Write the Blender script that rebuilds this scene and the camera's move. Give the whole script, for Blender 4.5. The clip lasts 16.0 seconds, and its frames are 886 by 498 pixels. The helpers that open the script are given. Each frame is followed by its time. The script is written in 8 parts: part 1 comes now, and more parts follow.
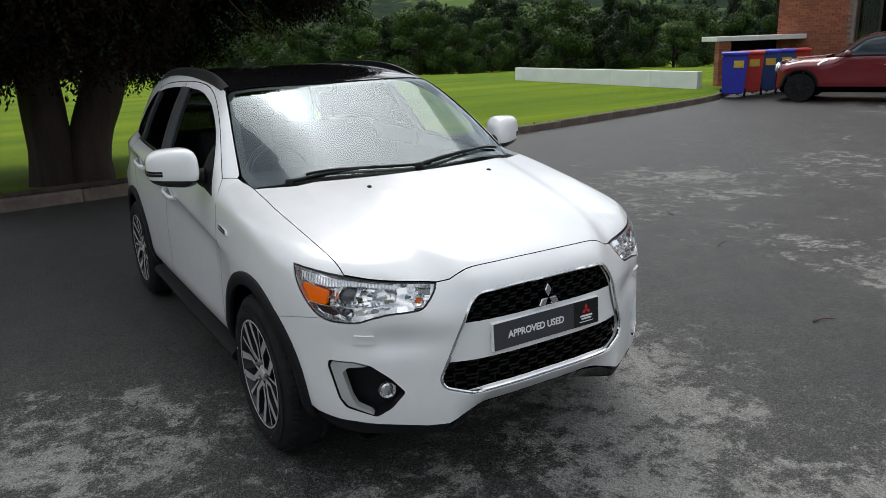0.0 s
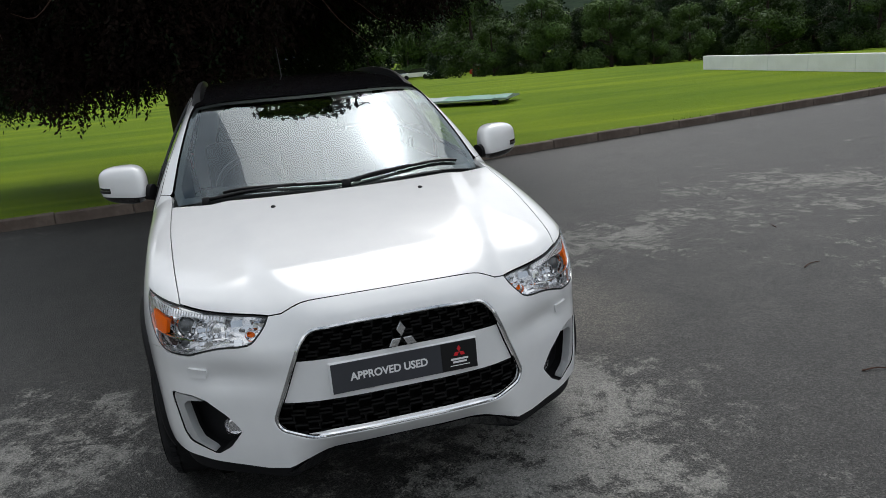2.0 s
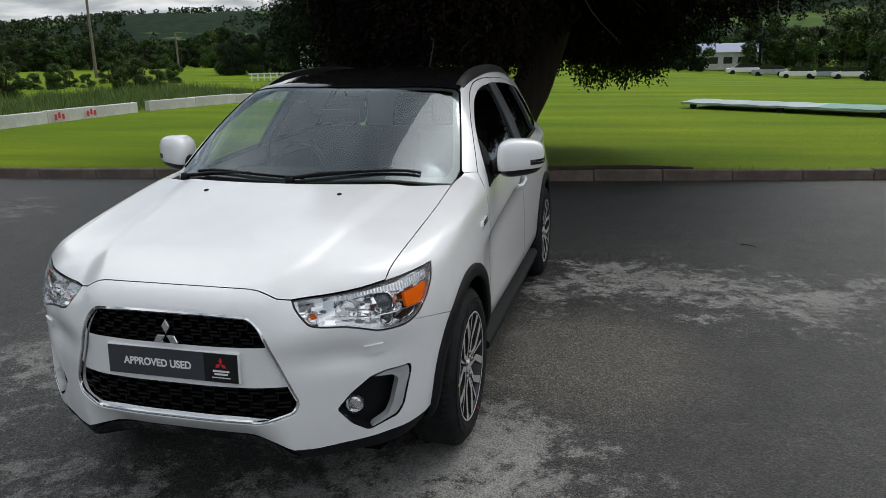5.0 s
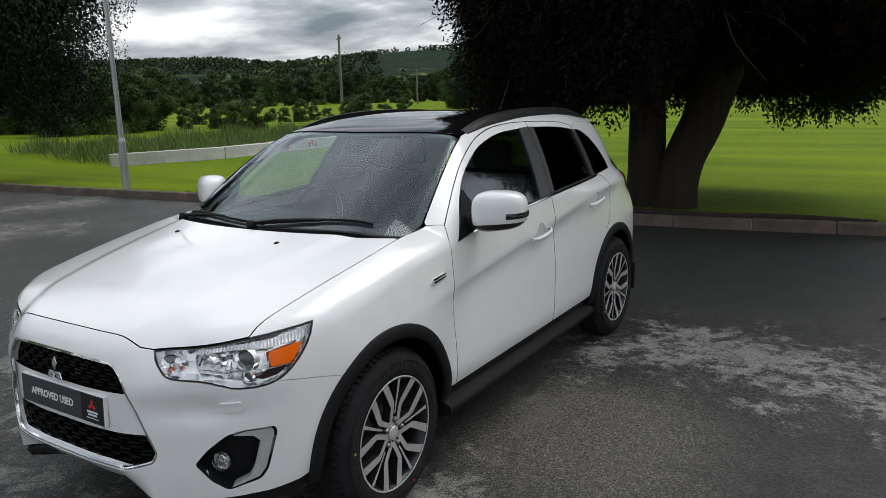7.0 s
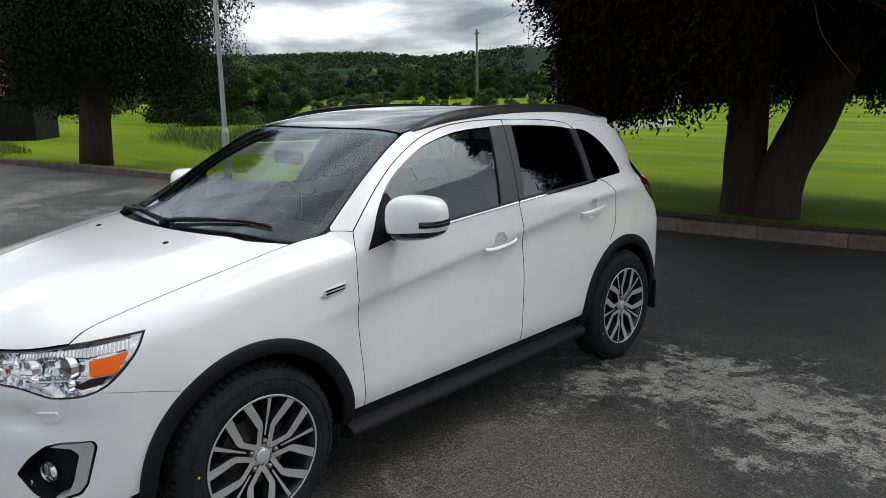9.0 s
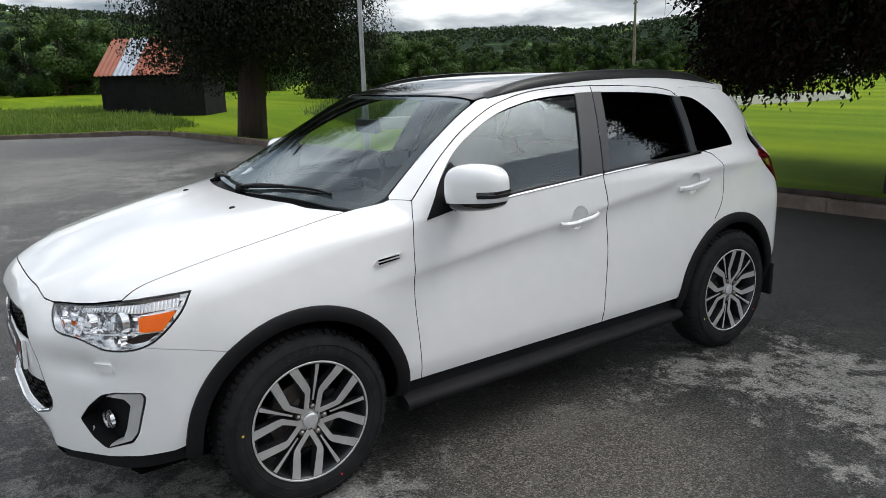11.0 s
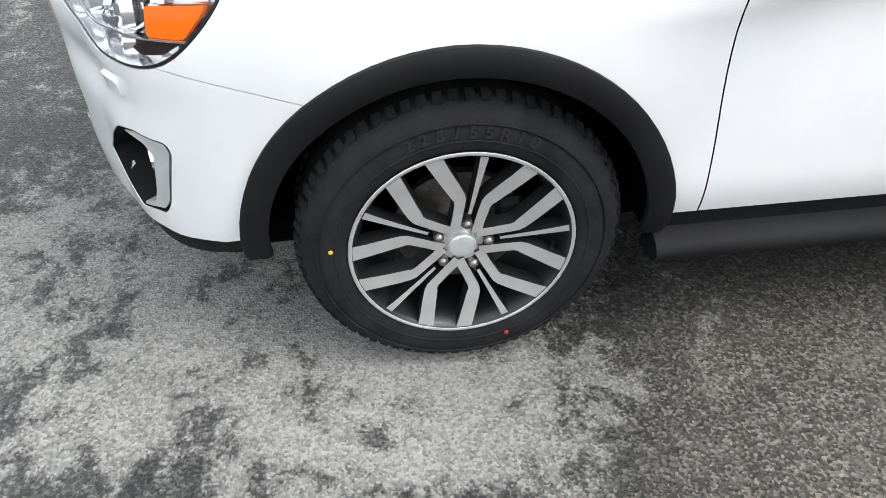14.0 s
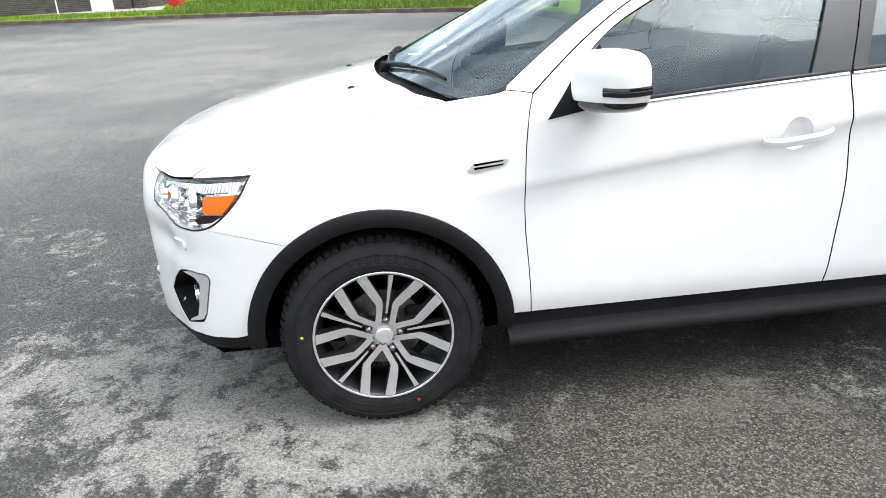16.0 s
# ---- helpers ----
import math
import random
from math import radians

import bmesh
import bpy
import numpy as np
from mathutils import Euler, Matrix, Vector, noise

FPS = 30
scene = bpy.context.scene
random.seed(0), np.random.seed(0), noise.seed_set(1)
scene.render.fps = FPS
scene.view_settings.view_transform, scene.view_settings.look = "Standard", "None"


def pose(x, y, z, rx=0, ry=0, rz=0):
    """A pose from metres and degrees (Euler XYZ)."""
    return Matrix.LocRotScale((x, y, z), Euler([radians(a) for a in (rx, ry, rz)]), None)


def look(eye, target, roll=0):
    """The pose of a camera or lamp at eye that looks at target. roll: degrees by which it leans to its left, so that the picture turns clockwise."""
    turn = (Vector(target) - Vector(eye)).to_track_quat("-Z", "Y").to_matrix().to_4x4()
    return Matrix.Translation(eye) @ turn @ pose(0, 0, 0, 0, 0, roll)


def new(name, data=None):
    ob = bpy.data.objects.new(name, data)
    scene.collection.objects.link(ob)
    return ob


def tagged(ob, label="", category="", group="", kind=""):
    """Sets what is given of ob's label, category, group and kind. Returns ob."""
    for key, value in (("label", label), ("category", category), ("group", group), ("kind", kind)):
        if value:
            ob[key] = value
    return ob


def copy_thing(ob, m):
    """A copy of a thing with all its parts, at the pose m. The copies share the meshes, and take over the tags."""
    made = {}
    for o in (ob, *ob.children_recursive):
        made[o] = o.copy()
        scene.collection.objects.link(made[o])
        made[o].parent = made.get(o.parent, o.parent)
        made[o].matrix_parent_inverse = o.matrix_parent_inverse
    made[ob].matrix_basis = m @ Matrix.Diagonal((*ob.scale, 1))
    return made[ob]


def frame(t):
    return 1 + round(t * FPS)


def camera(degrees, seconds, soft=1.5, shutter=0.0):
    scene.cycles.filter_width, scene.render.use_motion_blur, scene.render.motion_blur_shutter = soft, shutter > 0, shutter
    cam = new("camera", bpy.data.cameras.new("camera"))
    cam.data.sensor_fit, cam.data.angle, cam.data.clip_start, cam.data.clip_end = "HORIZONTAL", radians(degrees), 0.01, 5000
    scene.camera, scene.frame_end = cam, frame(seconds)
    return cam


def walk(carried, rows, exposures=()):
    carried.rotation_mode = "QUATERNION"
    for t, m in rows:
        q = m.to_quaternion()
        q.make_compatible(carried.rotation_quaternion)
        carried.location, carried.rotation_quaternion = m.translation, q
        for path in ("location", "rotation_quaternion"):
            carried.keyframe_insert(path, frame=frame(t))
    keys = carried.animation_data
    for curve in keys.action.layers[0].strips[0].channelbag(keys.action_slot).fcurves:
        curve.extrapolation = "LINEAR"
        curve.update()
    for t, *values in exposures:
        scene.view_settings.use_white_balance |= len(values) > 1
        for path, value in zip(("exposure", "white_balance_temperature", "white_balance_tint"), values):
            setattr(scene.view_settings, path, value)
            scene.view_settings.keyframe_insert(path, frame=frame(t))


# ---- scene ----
cam = camera(61.6, 16.0, soft=0.85)
PATH = [
    (0, (-1.753, -2.992, 1.722), (-0.751, -1.346, 1.187), -2.1),
    (0.5, (-1.487, -3.078, 1.694), (-0.701, -1.309, 1.191), -4.1),
    (1, (-1.179, -3.225, 1.717), (-0.426, -1.431, 1.251), -5.4),
    (1.5, (-0.849, -3.242, 1.702), (-0.207, -1.396, 1.278), -3.4),
    (2, (-0.477, -3.233, 1.702), (0.038, -1.371, 1.184), -4.9),
    (2.5, (-0.102, -3.279, 1.706), (0.132, -1.35, 1.231), -3.8),
    (3, (0.26, -3.265, 1.673), (0.374, -1.332, 1.174), -5.0),
    (3.2, (0.406, -3.239, 1.665), (0.493, -1.307, 1.155), -3.2),
    (5.3, (1.72, -2.911, 1.696), (1.141, -1.061, 1.204), -2.0),
    (5.5, (1.819, -2.84, 1.699), (1.179, -1.005, 1.228), -2.4),
    (6, (2.194, -2.707, 1.726), (1.294, -0.974, 1.293), -1.5),
    (6.5, (2.443, -2.552, 1.717), (1.494, -0.831, 1.344), -2.1),
    (7, (2.622, -2.296, 1.728), (1.567, -0.648, 1.318), -1.5),
    (7.5, (2.793, -2.111, 1.694), (1.591, -0.571, 1.263), -2.7),
    (8, (3.065, -1.923, 1.706), (1.766, -0.464, 1.277), -2.5),
    (8.5, (3.16, -1.676, 1.676), (1.875, -0.202, 1.26), -1.8),
    (9, (3.188, -1.42, 1.702), (1.844, 0.002, 1.287), -0.9),
    (9.2, (3.224, -1.363, 1.707), (1.798, -0.021, 1.299), -2.1),
    (11.3, (3.354, -0.975, 1.620), (1.753, 0.131, 1.149), -1.7),
    (11.5, (3.266, -0.903, 1.589), (1.691, 0.225, 1.090), -1.1),
    (12, (3.038, -0.755, 1.556), (1.440, 0.246, 0.888), -2.6),
    (12.5, (2.826, -0.528, 1.544), (1.047, 0.036, 0.824), -1.8),
    (13, (2.523, -0.347, 1.486), (0.789, -0.042, 0.537), -1.7),
    (13.5, (2.238, -0.239, 1.444), (0.634, 0.005, 0.275), -1.1),
    (14, (2.088, -0.196, 1.364), (0.568, -0.001, 0.079), -0.3),
    (14.5, (2.137, -0.163, 1.423), (0.563, -0.031, 0.196), -1.9),
    (15, (2.515, -0.102, 1.505), (0.731, 0.008, 0.608), -1.6),
    (15.5, (2.843, -0.051, 1.547), (0.973, 0.097, 0.853), -2.4),
    (16, (3.181, -0.036, 1.55), (1.328, 0.17, 0.824), -2.8),
]
EXPOSURE = [(0.0, 0.79), (3.0, 0.54), (5.5, 0.58), (8.0, 0.70), (9.2, 0.82), (11.3, 1.00), (12.0, 1.06), (13.0, 1.50), (14.0, 1.92), (15.0, 2.05), (16.0, 2.05)]
walk(cam, [(t, look(eye, target, roll)) for t, eye, target, roll in PATH], EXPOSURE)

# ---- daylight: overcast sky, a soft sun behind thin cloud ----
SUN = Vector((0.25, 0.556, 0.793)).normalized()
SKY_STRENGTH, SUN_STRENGTH = 0.125, 0.52


def build_world():
    world = bpy.data.worlds.new("overcast_sky")
    world.use_nodes = True
    scene.world = world
    nt = world.node_tree
    nt.nodes.clear()
    nd, lk = nt.nodes, nt.links
    out = nd.new("ShaderNodeOutputWorld")
    bg = nd.new("ShaderNodeBackground")
    bg.inputs["Strength"].default_value = SKY_STRENGTH
    sky = nd.new("ShaderNodeTexSky")
    sky.sky_type = "NISHITA"
    sky.sun_disc = False
    sky.sun_elevation = math.asin(SUN.z)
    sky.sun_rotation = math.atan2(SUN.x, SUN.y)
    sky.dust_density = 2.0
    tc = nd.new("ShaderNodeTexCoord")
    sep = nd.new("ShaderNodeSeparateXYZ")
    lk.new(tc.outputs["Generated"], sep.inputs[0])
    up = nd.new("ShaderNodeMath"); up.operation = "MAXIMUM"; up.inputs[1].default_value = 0.0
    lk.new(sep.outputs["Z"], up.inputs[0])
    add = nd.new("ShaderNodeMath"); add.operation = "ADD"; add.inputs[1].default_value = 0.22
    lk.new(up.outputs[0], add.inputs[0])
    dx = nd.new("ShaderNodeMath"); dx.operation = "DIVIDE"
    dy = nd.new("ShaderNodeMath"); dy.operation = "DIVIDE"
    lk.new(sep.outputs["X"], dx.inputs[0]); lk.new(add.outputs[0], dx.inputs[1])
    lk.new(sep.outputs["Y"], dy.inputs[0]); lk.new(add.outputs[0], dy.inputs[1])
    comb = nd.new("ShaderNodeCombineXYZ")
    lk.new(dx.outputs[0], comb.inputs[0]); lk.new(dy.outputs[0], comb.inputs[1])
    n1 = nd.new("ShaderNodeTexNoise")
    n1.inputs["Scale"].default_value = 1.7; n1.inputs["Detail"].default_value = 8; n1.inputs["Roughness"].default_value = 0.52
    n1.inputs["Distortion"].default_value = 0.3
    lk.new(comb.outputs[0], n1.inputs["Vector"])
    ramp = nd.new("ShaderNodeValToRGB")
    e = ramp.color_ramp.elements
    e[0].position, e[0].color = 0.36, (1.15, 1.45, 1.75, 1)
    e[1].position, e[1].color = 0.66, (8.5, 8.55, 8.6, 1)
    mid = e.new(0.5); mid.color = (3.5, 3.75, 4.0, 1)
    lk.new(n1.outputs["Fac"], ramp.inputs[0])
    mix = nd.new("ShaderNodeMix"); mix.data_type = "RGBA"
    mix.inputs["Factor"].default_value = 0.9
    lk.new(sky.outputs[0], mix.inputs[6]); lk.new(ramp.outputs[0], mix.inputs[7])
    # an overcast sky is darker towards the horizon
    lift = nd.new("ShaderNodeMath"); lift.operation = "MULTIPLY_ADD"; lift.inputs[1].default_value = 0.46; lift.inputs[2].default_value = 0.72
    lk.new(up.outputs[0], lift.inputs[0])
    grad = nd.new("ShaderNodeMix"); grad.data_type = "RGBA"; grad.blend_type = "MULTIPLY"; grad.inputs["Factor"].default_value = 1.0
    gc = nd.new("ShaderNodeCombineColor")
    for k in range(3):
        lk.new(lift.outputs[0], gc.inputs[k])
    lk.new(mix.outputs[2], grad.inputs[6]); lk.new(gc.outputs[0], grad.inputs[7])
    # brighter haze round the veiled sun
    dot = nd.new("ShaderNodeVectorMath"); dot.operation = "DOT_PRODUCT"; dot.inputs[1].default_value = SUN
    lk.new(tc.outputs["Generated"], dot.inputs[0])
    pos = nd.new("ShaderNodeMath"); pos.operation = "MAXIMUM"; pos.inputs[1].default_value = 0.0
    lk.new(dot.outputs["Value"], pos.inputs[0])
    last = grad.outputs[2]
    for power, gain in ((600.0, 75.0), (60.0, 16.0), (9.5, 5.0)):
        pw = nd.new("ShaderNodeMath"); pw.operation = "POWER"; pw.inputs[1].default_value = power
        lk.new(pos.outputs[0], pw.inputs[0])
        sc = nd.new("ShaderNodeMix"); sc.data_type = "RGBA"; sc.blend_type = "ADD"
        ml = nd.new("ShaderNodeMath"); ml.operation = "MULTIPLY"; ml.inputs[1].default_value = gain
        lk.new(pw.outputs[0], ml.inputs[0])
        cc = nd.new("ShaderNodeCombineColor")
        for k in range(3):
            lk.new(ml.outputs[0], cc.inputs[k])
        sc.inputs["Factor"].default_value = 1.0
        lk.new(last, sc.inputs[6]); lk.new(cc.outputs[0], sc.inputs[7])
        last = sc.outputs[2]
    lk.new(last, bg.inputs["Color"])
    lk.new(bg.outputs[0], out.inputs[0])


build_world()
sun_data = bpy.data.lights.new("sun", "SUN")
sun_data.energy, sun_data.angle, sun_data.color = SUN_STRENGTH, radians(45), (1.0, 0.95, 0.88)
sun = new("sun", sun_data)
sun.matrix_world = Matrix.Translation((0, 0, 30)) @ SUN.to_track_quat("Z", "Y").to_matrix().to_4x4()

# ---- materials ----
class Mat:
    """A node material under construction: Principled plus small helpers."""

    def __init__(self, name, color=(0.5, 0.5, 0.5), rough=0.5, metal=0.0, spec=0.5):
        self.m = bpy.data.materials.new(name)
        self.m.use_nodes = True
        self.nt = self.m.node_tree
        self.p = self.nt.nodes["Principled BSDF"]
        self.set("Base Color", (*color, 1)); self.set("Roughness", rough); self.set("Metallic", metal)
        self.set("Specular IOR Level", spec)
        self.tc = None

    def set(self, key, v):
        self.p.inputs[key].default_value = v
        return self

    def node(self, kind, **kw):
        n = self.nt.nodes.new(kind)
        for k, v in kw.items():
            n.inputs[k].default_value = v
        return n

    def link(self, a, b):
        self.nt.links.new(a, b)

    def coord(self, which="Object"):
        if self.tc is None:
            self.tc = self.nt.nodes.new("ShaderNodeTexCoord")
        return self.tc.outputs[which]

    def noise(self, scale, detail=4.0, rough=0.55, stretch=None, coord="Object", distort=0.0):
        n = self.node("ShaderNodeTexNoise", Scale=scale, Detail=detail, Roughness=rough, Distortion=distort)
        src = self.coord(coord)
        if stretch:
            mp = self.nt.nodes.new("ShaderNodeMapping")
            mp.inputs["Scale"].default_value = stretch
            self.link(src, mp.inputs[0]); src = mp.outputs[0]
        self.link(src, n.inputs["Vector"])
        return n.outputs["Fac"]

    def ramp(self, fac, *stops):
        r = self.nt.nodes.new("ShaderNodeValToRGB")
        e = r.color_ramp.elements
        while len(e) < len(stops):
            e.new(0.5)
        for el, (pos, c) in zip(e, stops):
            el.position = pos
            el.color = (*c, 1) if len(c) == 3 else c
        self.link(fac, r.inputs[0])
        return r.outputs[0]

    def mix(self, fac, a, b, blend="MIX"):
        n = self.nt.nodes.new("ShaderNodeMix")
        n.data_type, n.blend_type = "RGBA", blend
        for sock, v in ((n.inputs[0], fac), (n.inputs[6], a), (n.inputs[7], b)):
            if isinstance(v, (int, float)):
                sock.default_value = v
            elif isinstance(v, tuple):
                sock.default_value = (*v, 1)
            else:
                self.link(v, sock)
        return n.outputs[2]

    def color(self, sock):
        self.link(sock, self.p.inputs["Base Color"])
        return self

    def rough(self, sock):
        self.link(sock, self.p.inputs["Roughness"])
        return self

    def bump(self, sock, strength=0.3, dist=0.01):
        b = self.node("ShaderNodeBump", Strength=strength, Distance=dist)
        self.link(sock, b.inputs["Height"])
        if self.p.inputs["Normal"].is_linked:
            self.link(self.p.inputs["Normal"].links[0].from_socket, b.inputs["Normal"])
        self.link(b.outputs[0], self.p.inputs["Normal"])
        return self

    def vary(self, c, amount=0.25, scale=6.0, fine=60.0, bump=0.0, dist=0.004, hue=None):
        """Two scales of variation round a base colour."""
        lo = tuple(v * (1 - amount) for v in c); hi = tuple(min(1, v * (1 + amount)) for v in (hue or c))
        big = self.ramp(self.noise(scale, 3), (0.3, lo), (0.7, hi))
        small = self.ramp(self.noise(fine, 4), (0.25, (1 - amount * 0.7,) * 3), (0.75, (1 + amount * 0.4,) * 3))
        self.color(self.mix(1.0, big, small, "MULTIPLY"))
        if bump:
            self.bump(self.noise(fine, 4), bump, dist)
        return self


M = {}


def glass_mat(name, tint, gloss_ior=1.5, rough=0.0):
    m = bpy.data.materials.new(name)
    m.use_nodes = True
    nt = m.node_tree
    nt.nodes.clear()
    out = nt.nodes.new("ShaderNodeOutputMaterial")
    tr = nt.nodes.new("ShaderNodeBsdfTransparent"); tr.inputs[0].default_value = (*tint, 1)
    gl = nt.nodes.new("ShaderNodeBsdfGlossy"); gl.inputs["Roughness"].default_value = rough; gl.inputs["Color"].default_value = (0.84, 0.94, 1.0, 1)
    # mirror share rises from the head-on value to one at a glancing angle, the same from both sides
    f0 = ((gloss_ior - 1) / (gloss_ior + 1))**2
    lw = nt.nodes.new("ShaderNodeLayerWeight"); lw.inputs[0].default_value = 0.5
    pw = nt.nodes.new("ShaderNodeMath"); pw.operation = "POWER"; pw.inputs[1].default_value = 5.0
    fr = nt.nodes.new("ShaderNodeMath"); fr.operation = "MULTIPLY_ADD"; fr.inputs[1].default_value = 1 - f0; fr.inputs[2].default_value = f0
    nt.links.new(lw.outputs["Facing"], pw.inputs[0]); nt.links.new(pw.outputs[0], fr.inputs[0])
    mx = nt.nodes.new("ShaderNodeMixShader")
    nt.links.new(fr.outputs[0], mx.inputs[0]); nt.links.new(tr.outputs[0], mx.inputs[1]); nt.links.new(gl.outputs[0], mx.inputs[2])
    nt.links.new(mx.outputs[0], out.inputs[0])
    return m


def build_materials():
    # car
    a = Mat("pearl_white_paint", (0.80, 0.80, 0.79), 0.28)
    a.set("Coat Weight", 1.0); a.set("Coat Roughness", 0.03); a.set("Coat IOR", 1.5)
    a.color(a.ramp(a.noise(9, 3), (0.3, (0.795, 0.797, 0.80)), (0.7, (0.825, 0.826, 0.825))))
    a.bump(a.noise(900, 2), 0.015, 0.0004)
    M["paint"] = a.m
    a = Mat("gloss_black_roof", (0.006, 0.006, 0.007), 0.05); a.set("Coat Weight", 0.6); M["gloss_black"] = a.m
    a = Mat("black_plastic", (0.02, 0.02, 0.021), 0.6, 0.0, 0.14).vary((0.011, 0.011, 0.012), 0.2, 8, 400, 0.25, 0.0008); M["plastic"] = a.m
    a = Mat("satin_black_trim", (0.012, 0.012, 0.013), 0.35, 0.0, 0.35).vary((0.012, 0.012, 0.013), 0.2, 6, 200); M["trim"] = a.m
    a = Mat("pillar_film", (0.028, 0.03, 0.034), 0.4).vary((0.028, 0.03, 0.034), 0.12, 6, 300); M["pillar"] = a.m
    a = Mat("grille_mesh_black", (0.005, 0.005, 0.005), 0.4, 0.0, 0.25); M["mesh"] = a.m
    a = Mat("dark_void", (0.003, 0.003, 0.003), 0.9, 0.0, 0.02); M["void"] = a.m
    a = Mat("chrome", (0.82, 0.83, 0.85), 0.08, 1.0); M["chrome"] = a.m
    a = Mat("satin_silver", (0.74, 0.75, 0.76), 0.30, 0.6); a.vary((0.74, 0.75, 0.76), 0.06, 20, 500); M["silver"] = a.m
    a = Mat("machined_alloy", (0.7, 0.7, 0.7), 0.36, 0.7); a.vary((0.70, 0.695, 0.69), 0.08, 15, 600); M["alloy"] = a.m
    a = Mat("alloy_dark_pocket", (0.03, 0.031, 0.034), 0.35, 0.5); a.vary((0.03, 0.031, 0.034), 0.2, 20, 300); M["alloy_dark"] = a.m
    a = Mat("tyre_rubber", (0.022, 0.022, 0.023), 0.8, 0.0, 0.15)
    a.vary((0.017, 0.017, 0.018), 0.35, 14, 160, 0.3, 0.001); M["rubber"] = a.m
    a = Mat("raised_rubber", (0.02, 0.02, 0.02), 0.7, 0.0, 0.2).vary((0.024, 0.024, 0.024), 0.2, 14, 160); M["rubber_raised"] = a.m
    a = Mat("smoked_lens", (0.03, 0.015, 0.014), 0.1); M["smoke"] = a.m
    a = Mat("brake_steel", (0.25, 0.24, 0.23), 0.4, 0.9).vary((0.25, 0.23, 0.21), 0.3, 30, 200); M["steel"] = a.m
    a = Mat("amber_lens", (1.0, 0.16, 0.0), 0.4, 0.0, 0.2); M["amber"] = a.m
    a = Mat("frosted_lamp_white", (0.93, 0.93, 0.94), 0.35); M["lamp_white"] = a.m
    a = Mat("red_lens", (0.10, 0.004, 0.005), 0.12, 0.0, 0.3); a.set("Coat Weight", 0.3); M["red_lens"] = a.m
    a = Mat("reflector", (0.92, 0.92, 0.93), 0.14, 0.8); M["reflector"] = a.m
    a = Mat("projector_lens", (0.07, 0.075, 0.08), 0.03); a.set("Coat Weight", 1.0); M["lens"] = a.m
    M["clear"] = glass_mat("clear_lamp_lens", (0.97, 0.97, 0.97), 1.28)
    M["windscreen"] = glass_mat("windscreen_glass", (0.74, 0.82, 0.80), 1.80)
    M["side_glass"] = glass_mat("tinted_side_glass", (0.74, 0.80, 0.78), 1.75)
    M["privacy"] = glass_mat("privacy_glass", (0.035, 0.036, 0.038), 1.75)
    M["window"] = glass_mat("house_window_glass", (0.5, 0.52, 0.5), 1.6)
    a = Mat("cabin_fabric", (0.016, 0.016, 0.018), 0.9).vary((0.020, 0.020, 0.022), 0.3, 12, 300); M["fabric"] = a.m
    a = Mat("plate_grey", (0.045, 0.047, 0.055), 0.3).vary((0.045, 0.047, 0.055), 0.06, 10, 90); M["plate_grey"] = a.m
    a = Mat("plate_black", (0.008, 0.008, 0.009), 0.3); M["plate_black"] = a.m
    a = Mat("plate_white", (0.8, 0.8, 0.8), 0.35); M["plate_white"] = a.m
    a = Mat("plate_red", (0.62, 0.02, 0.03), 0.35); M["plate_red"] = a.m
    # ground
    a = Mat("worn_asphalt", rough=0.8, spec=0.36)
    patch = a.noise(0.42, 5, 0.62, distort=0.25)
    blot = a.noise(3.6, 6, 0.72, distort=0.5)
    speck = a.noise(11.0, 5, 0.75)
    both = a.mix(0.62, patch, a.mix(0.42, blot, speck))
    # dry where cars have stood and over the open yard; beside the lawn damp and the yew's shade, both put into the
    # colour
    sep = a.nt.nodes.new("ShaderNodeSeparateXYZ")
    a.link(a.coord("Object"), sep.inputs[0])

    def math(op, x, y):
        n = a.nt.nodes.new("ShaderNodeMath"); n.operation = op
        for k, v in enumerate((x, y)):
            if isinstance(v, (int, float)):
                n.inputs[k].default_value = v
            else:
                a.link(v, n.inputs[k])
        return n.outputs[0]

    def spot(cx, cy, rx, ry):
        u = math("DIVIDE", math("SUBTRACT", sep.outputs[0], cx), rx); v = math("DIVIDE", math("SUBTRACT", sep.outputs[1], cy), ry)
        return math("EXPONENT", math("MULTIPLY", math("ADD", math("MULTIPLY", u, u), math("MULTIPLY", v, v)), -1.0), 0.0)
    dry_unshaded = math("MULTIPLY", spot(-14, -3, 9, 7), 0.12)
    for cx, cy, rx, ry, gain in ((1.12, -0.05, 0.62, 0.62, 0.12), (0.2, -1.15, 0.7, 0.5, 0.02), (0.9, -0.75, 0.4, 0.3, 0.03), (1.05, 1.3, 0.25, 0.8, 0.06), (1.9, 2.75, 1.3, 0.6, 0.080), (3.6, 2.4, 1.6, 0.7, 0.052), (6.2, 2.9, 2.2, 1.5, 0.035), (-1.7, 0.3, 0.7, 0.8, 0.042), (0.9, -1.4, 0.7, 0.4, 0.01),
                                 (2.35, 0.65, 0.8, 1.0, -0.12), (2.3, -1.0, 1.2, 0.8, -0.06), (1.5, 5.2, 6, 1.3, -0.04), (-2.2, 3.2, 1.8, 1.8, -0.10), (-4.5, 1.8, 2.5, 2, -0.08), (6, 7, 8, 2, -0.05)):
        dry_unshaded = math("ADD", dry_unshaded, math("MULTIPLY", spot(cx, cy, rx, ry), gain))
    both = math("ADD", math("SUBTRACT", both, 0.050), dry_unshaded)
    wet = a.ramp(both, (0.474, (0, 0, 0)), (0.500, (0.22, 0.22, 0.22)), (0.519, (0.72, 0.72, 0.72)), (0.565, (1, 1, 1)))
    grain = a.noise(190, 3, 0.7)
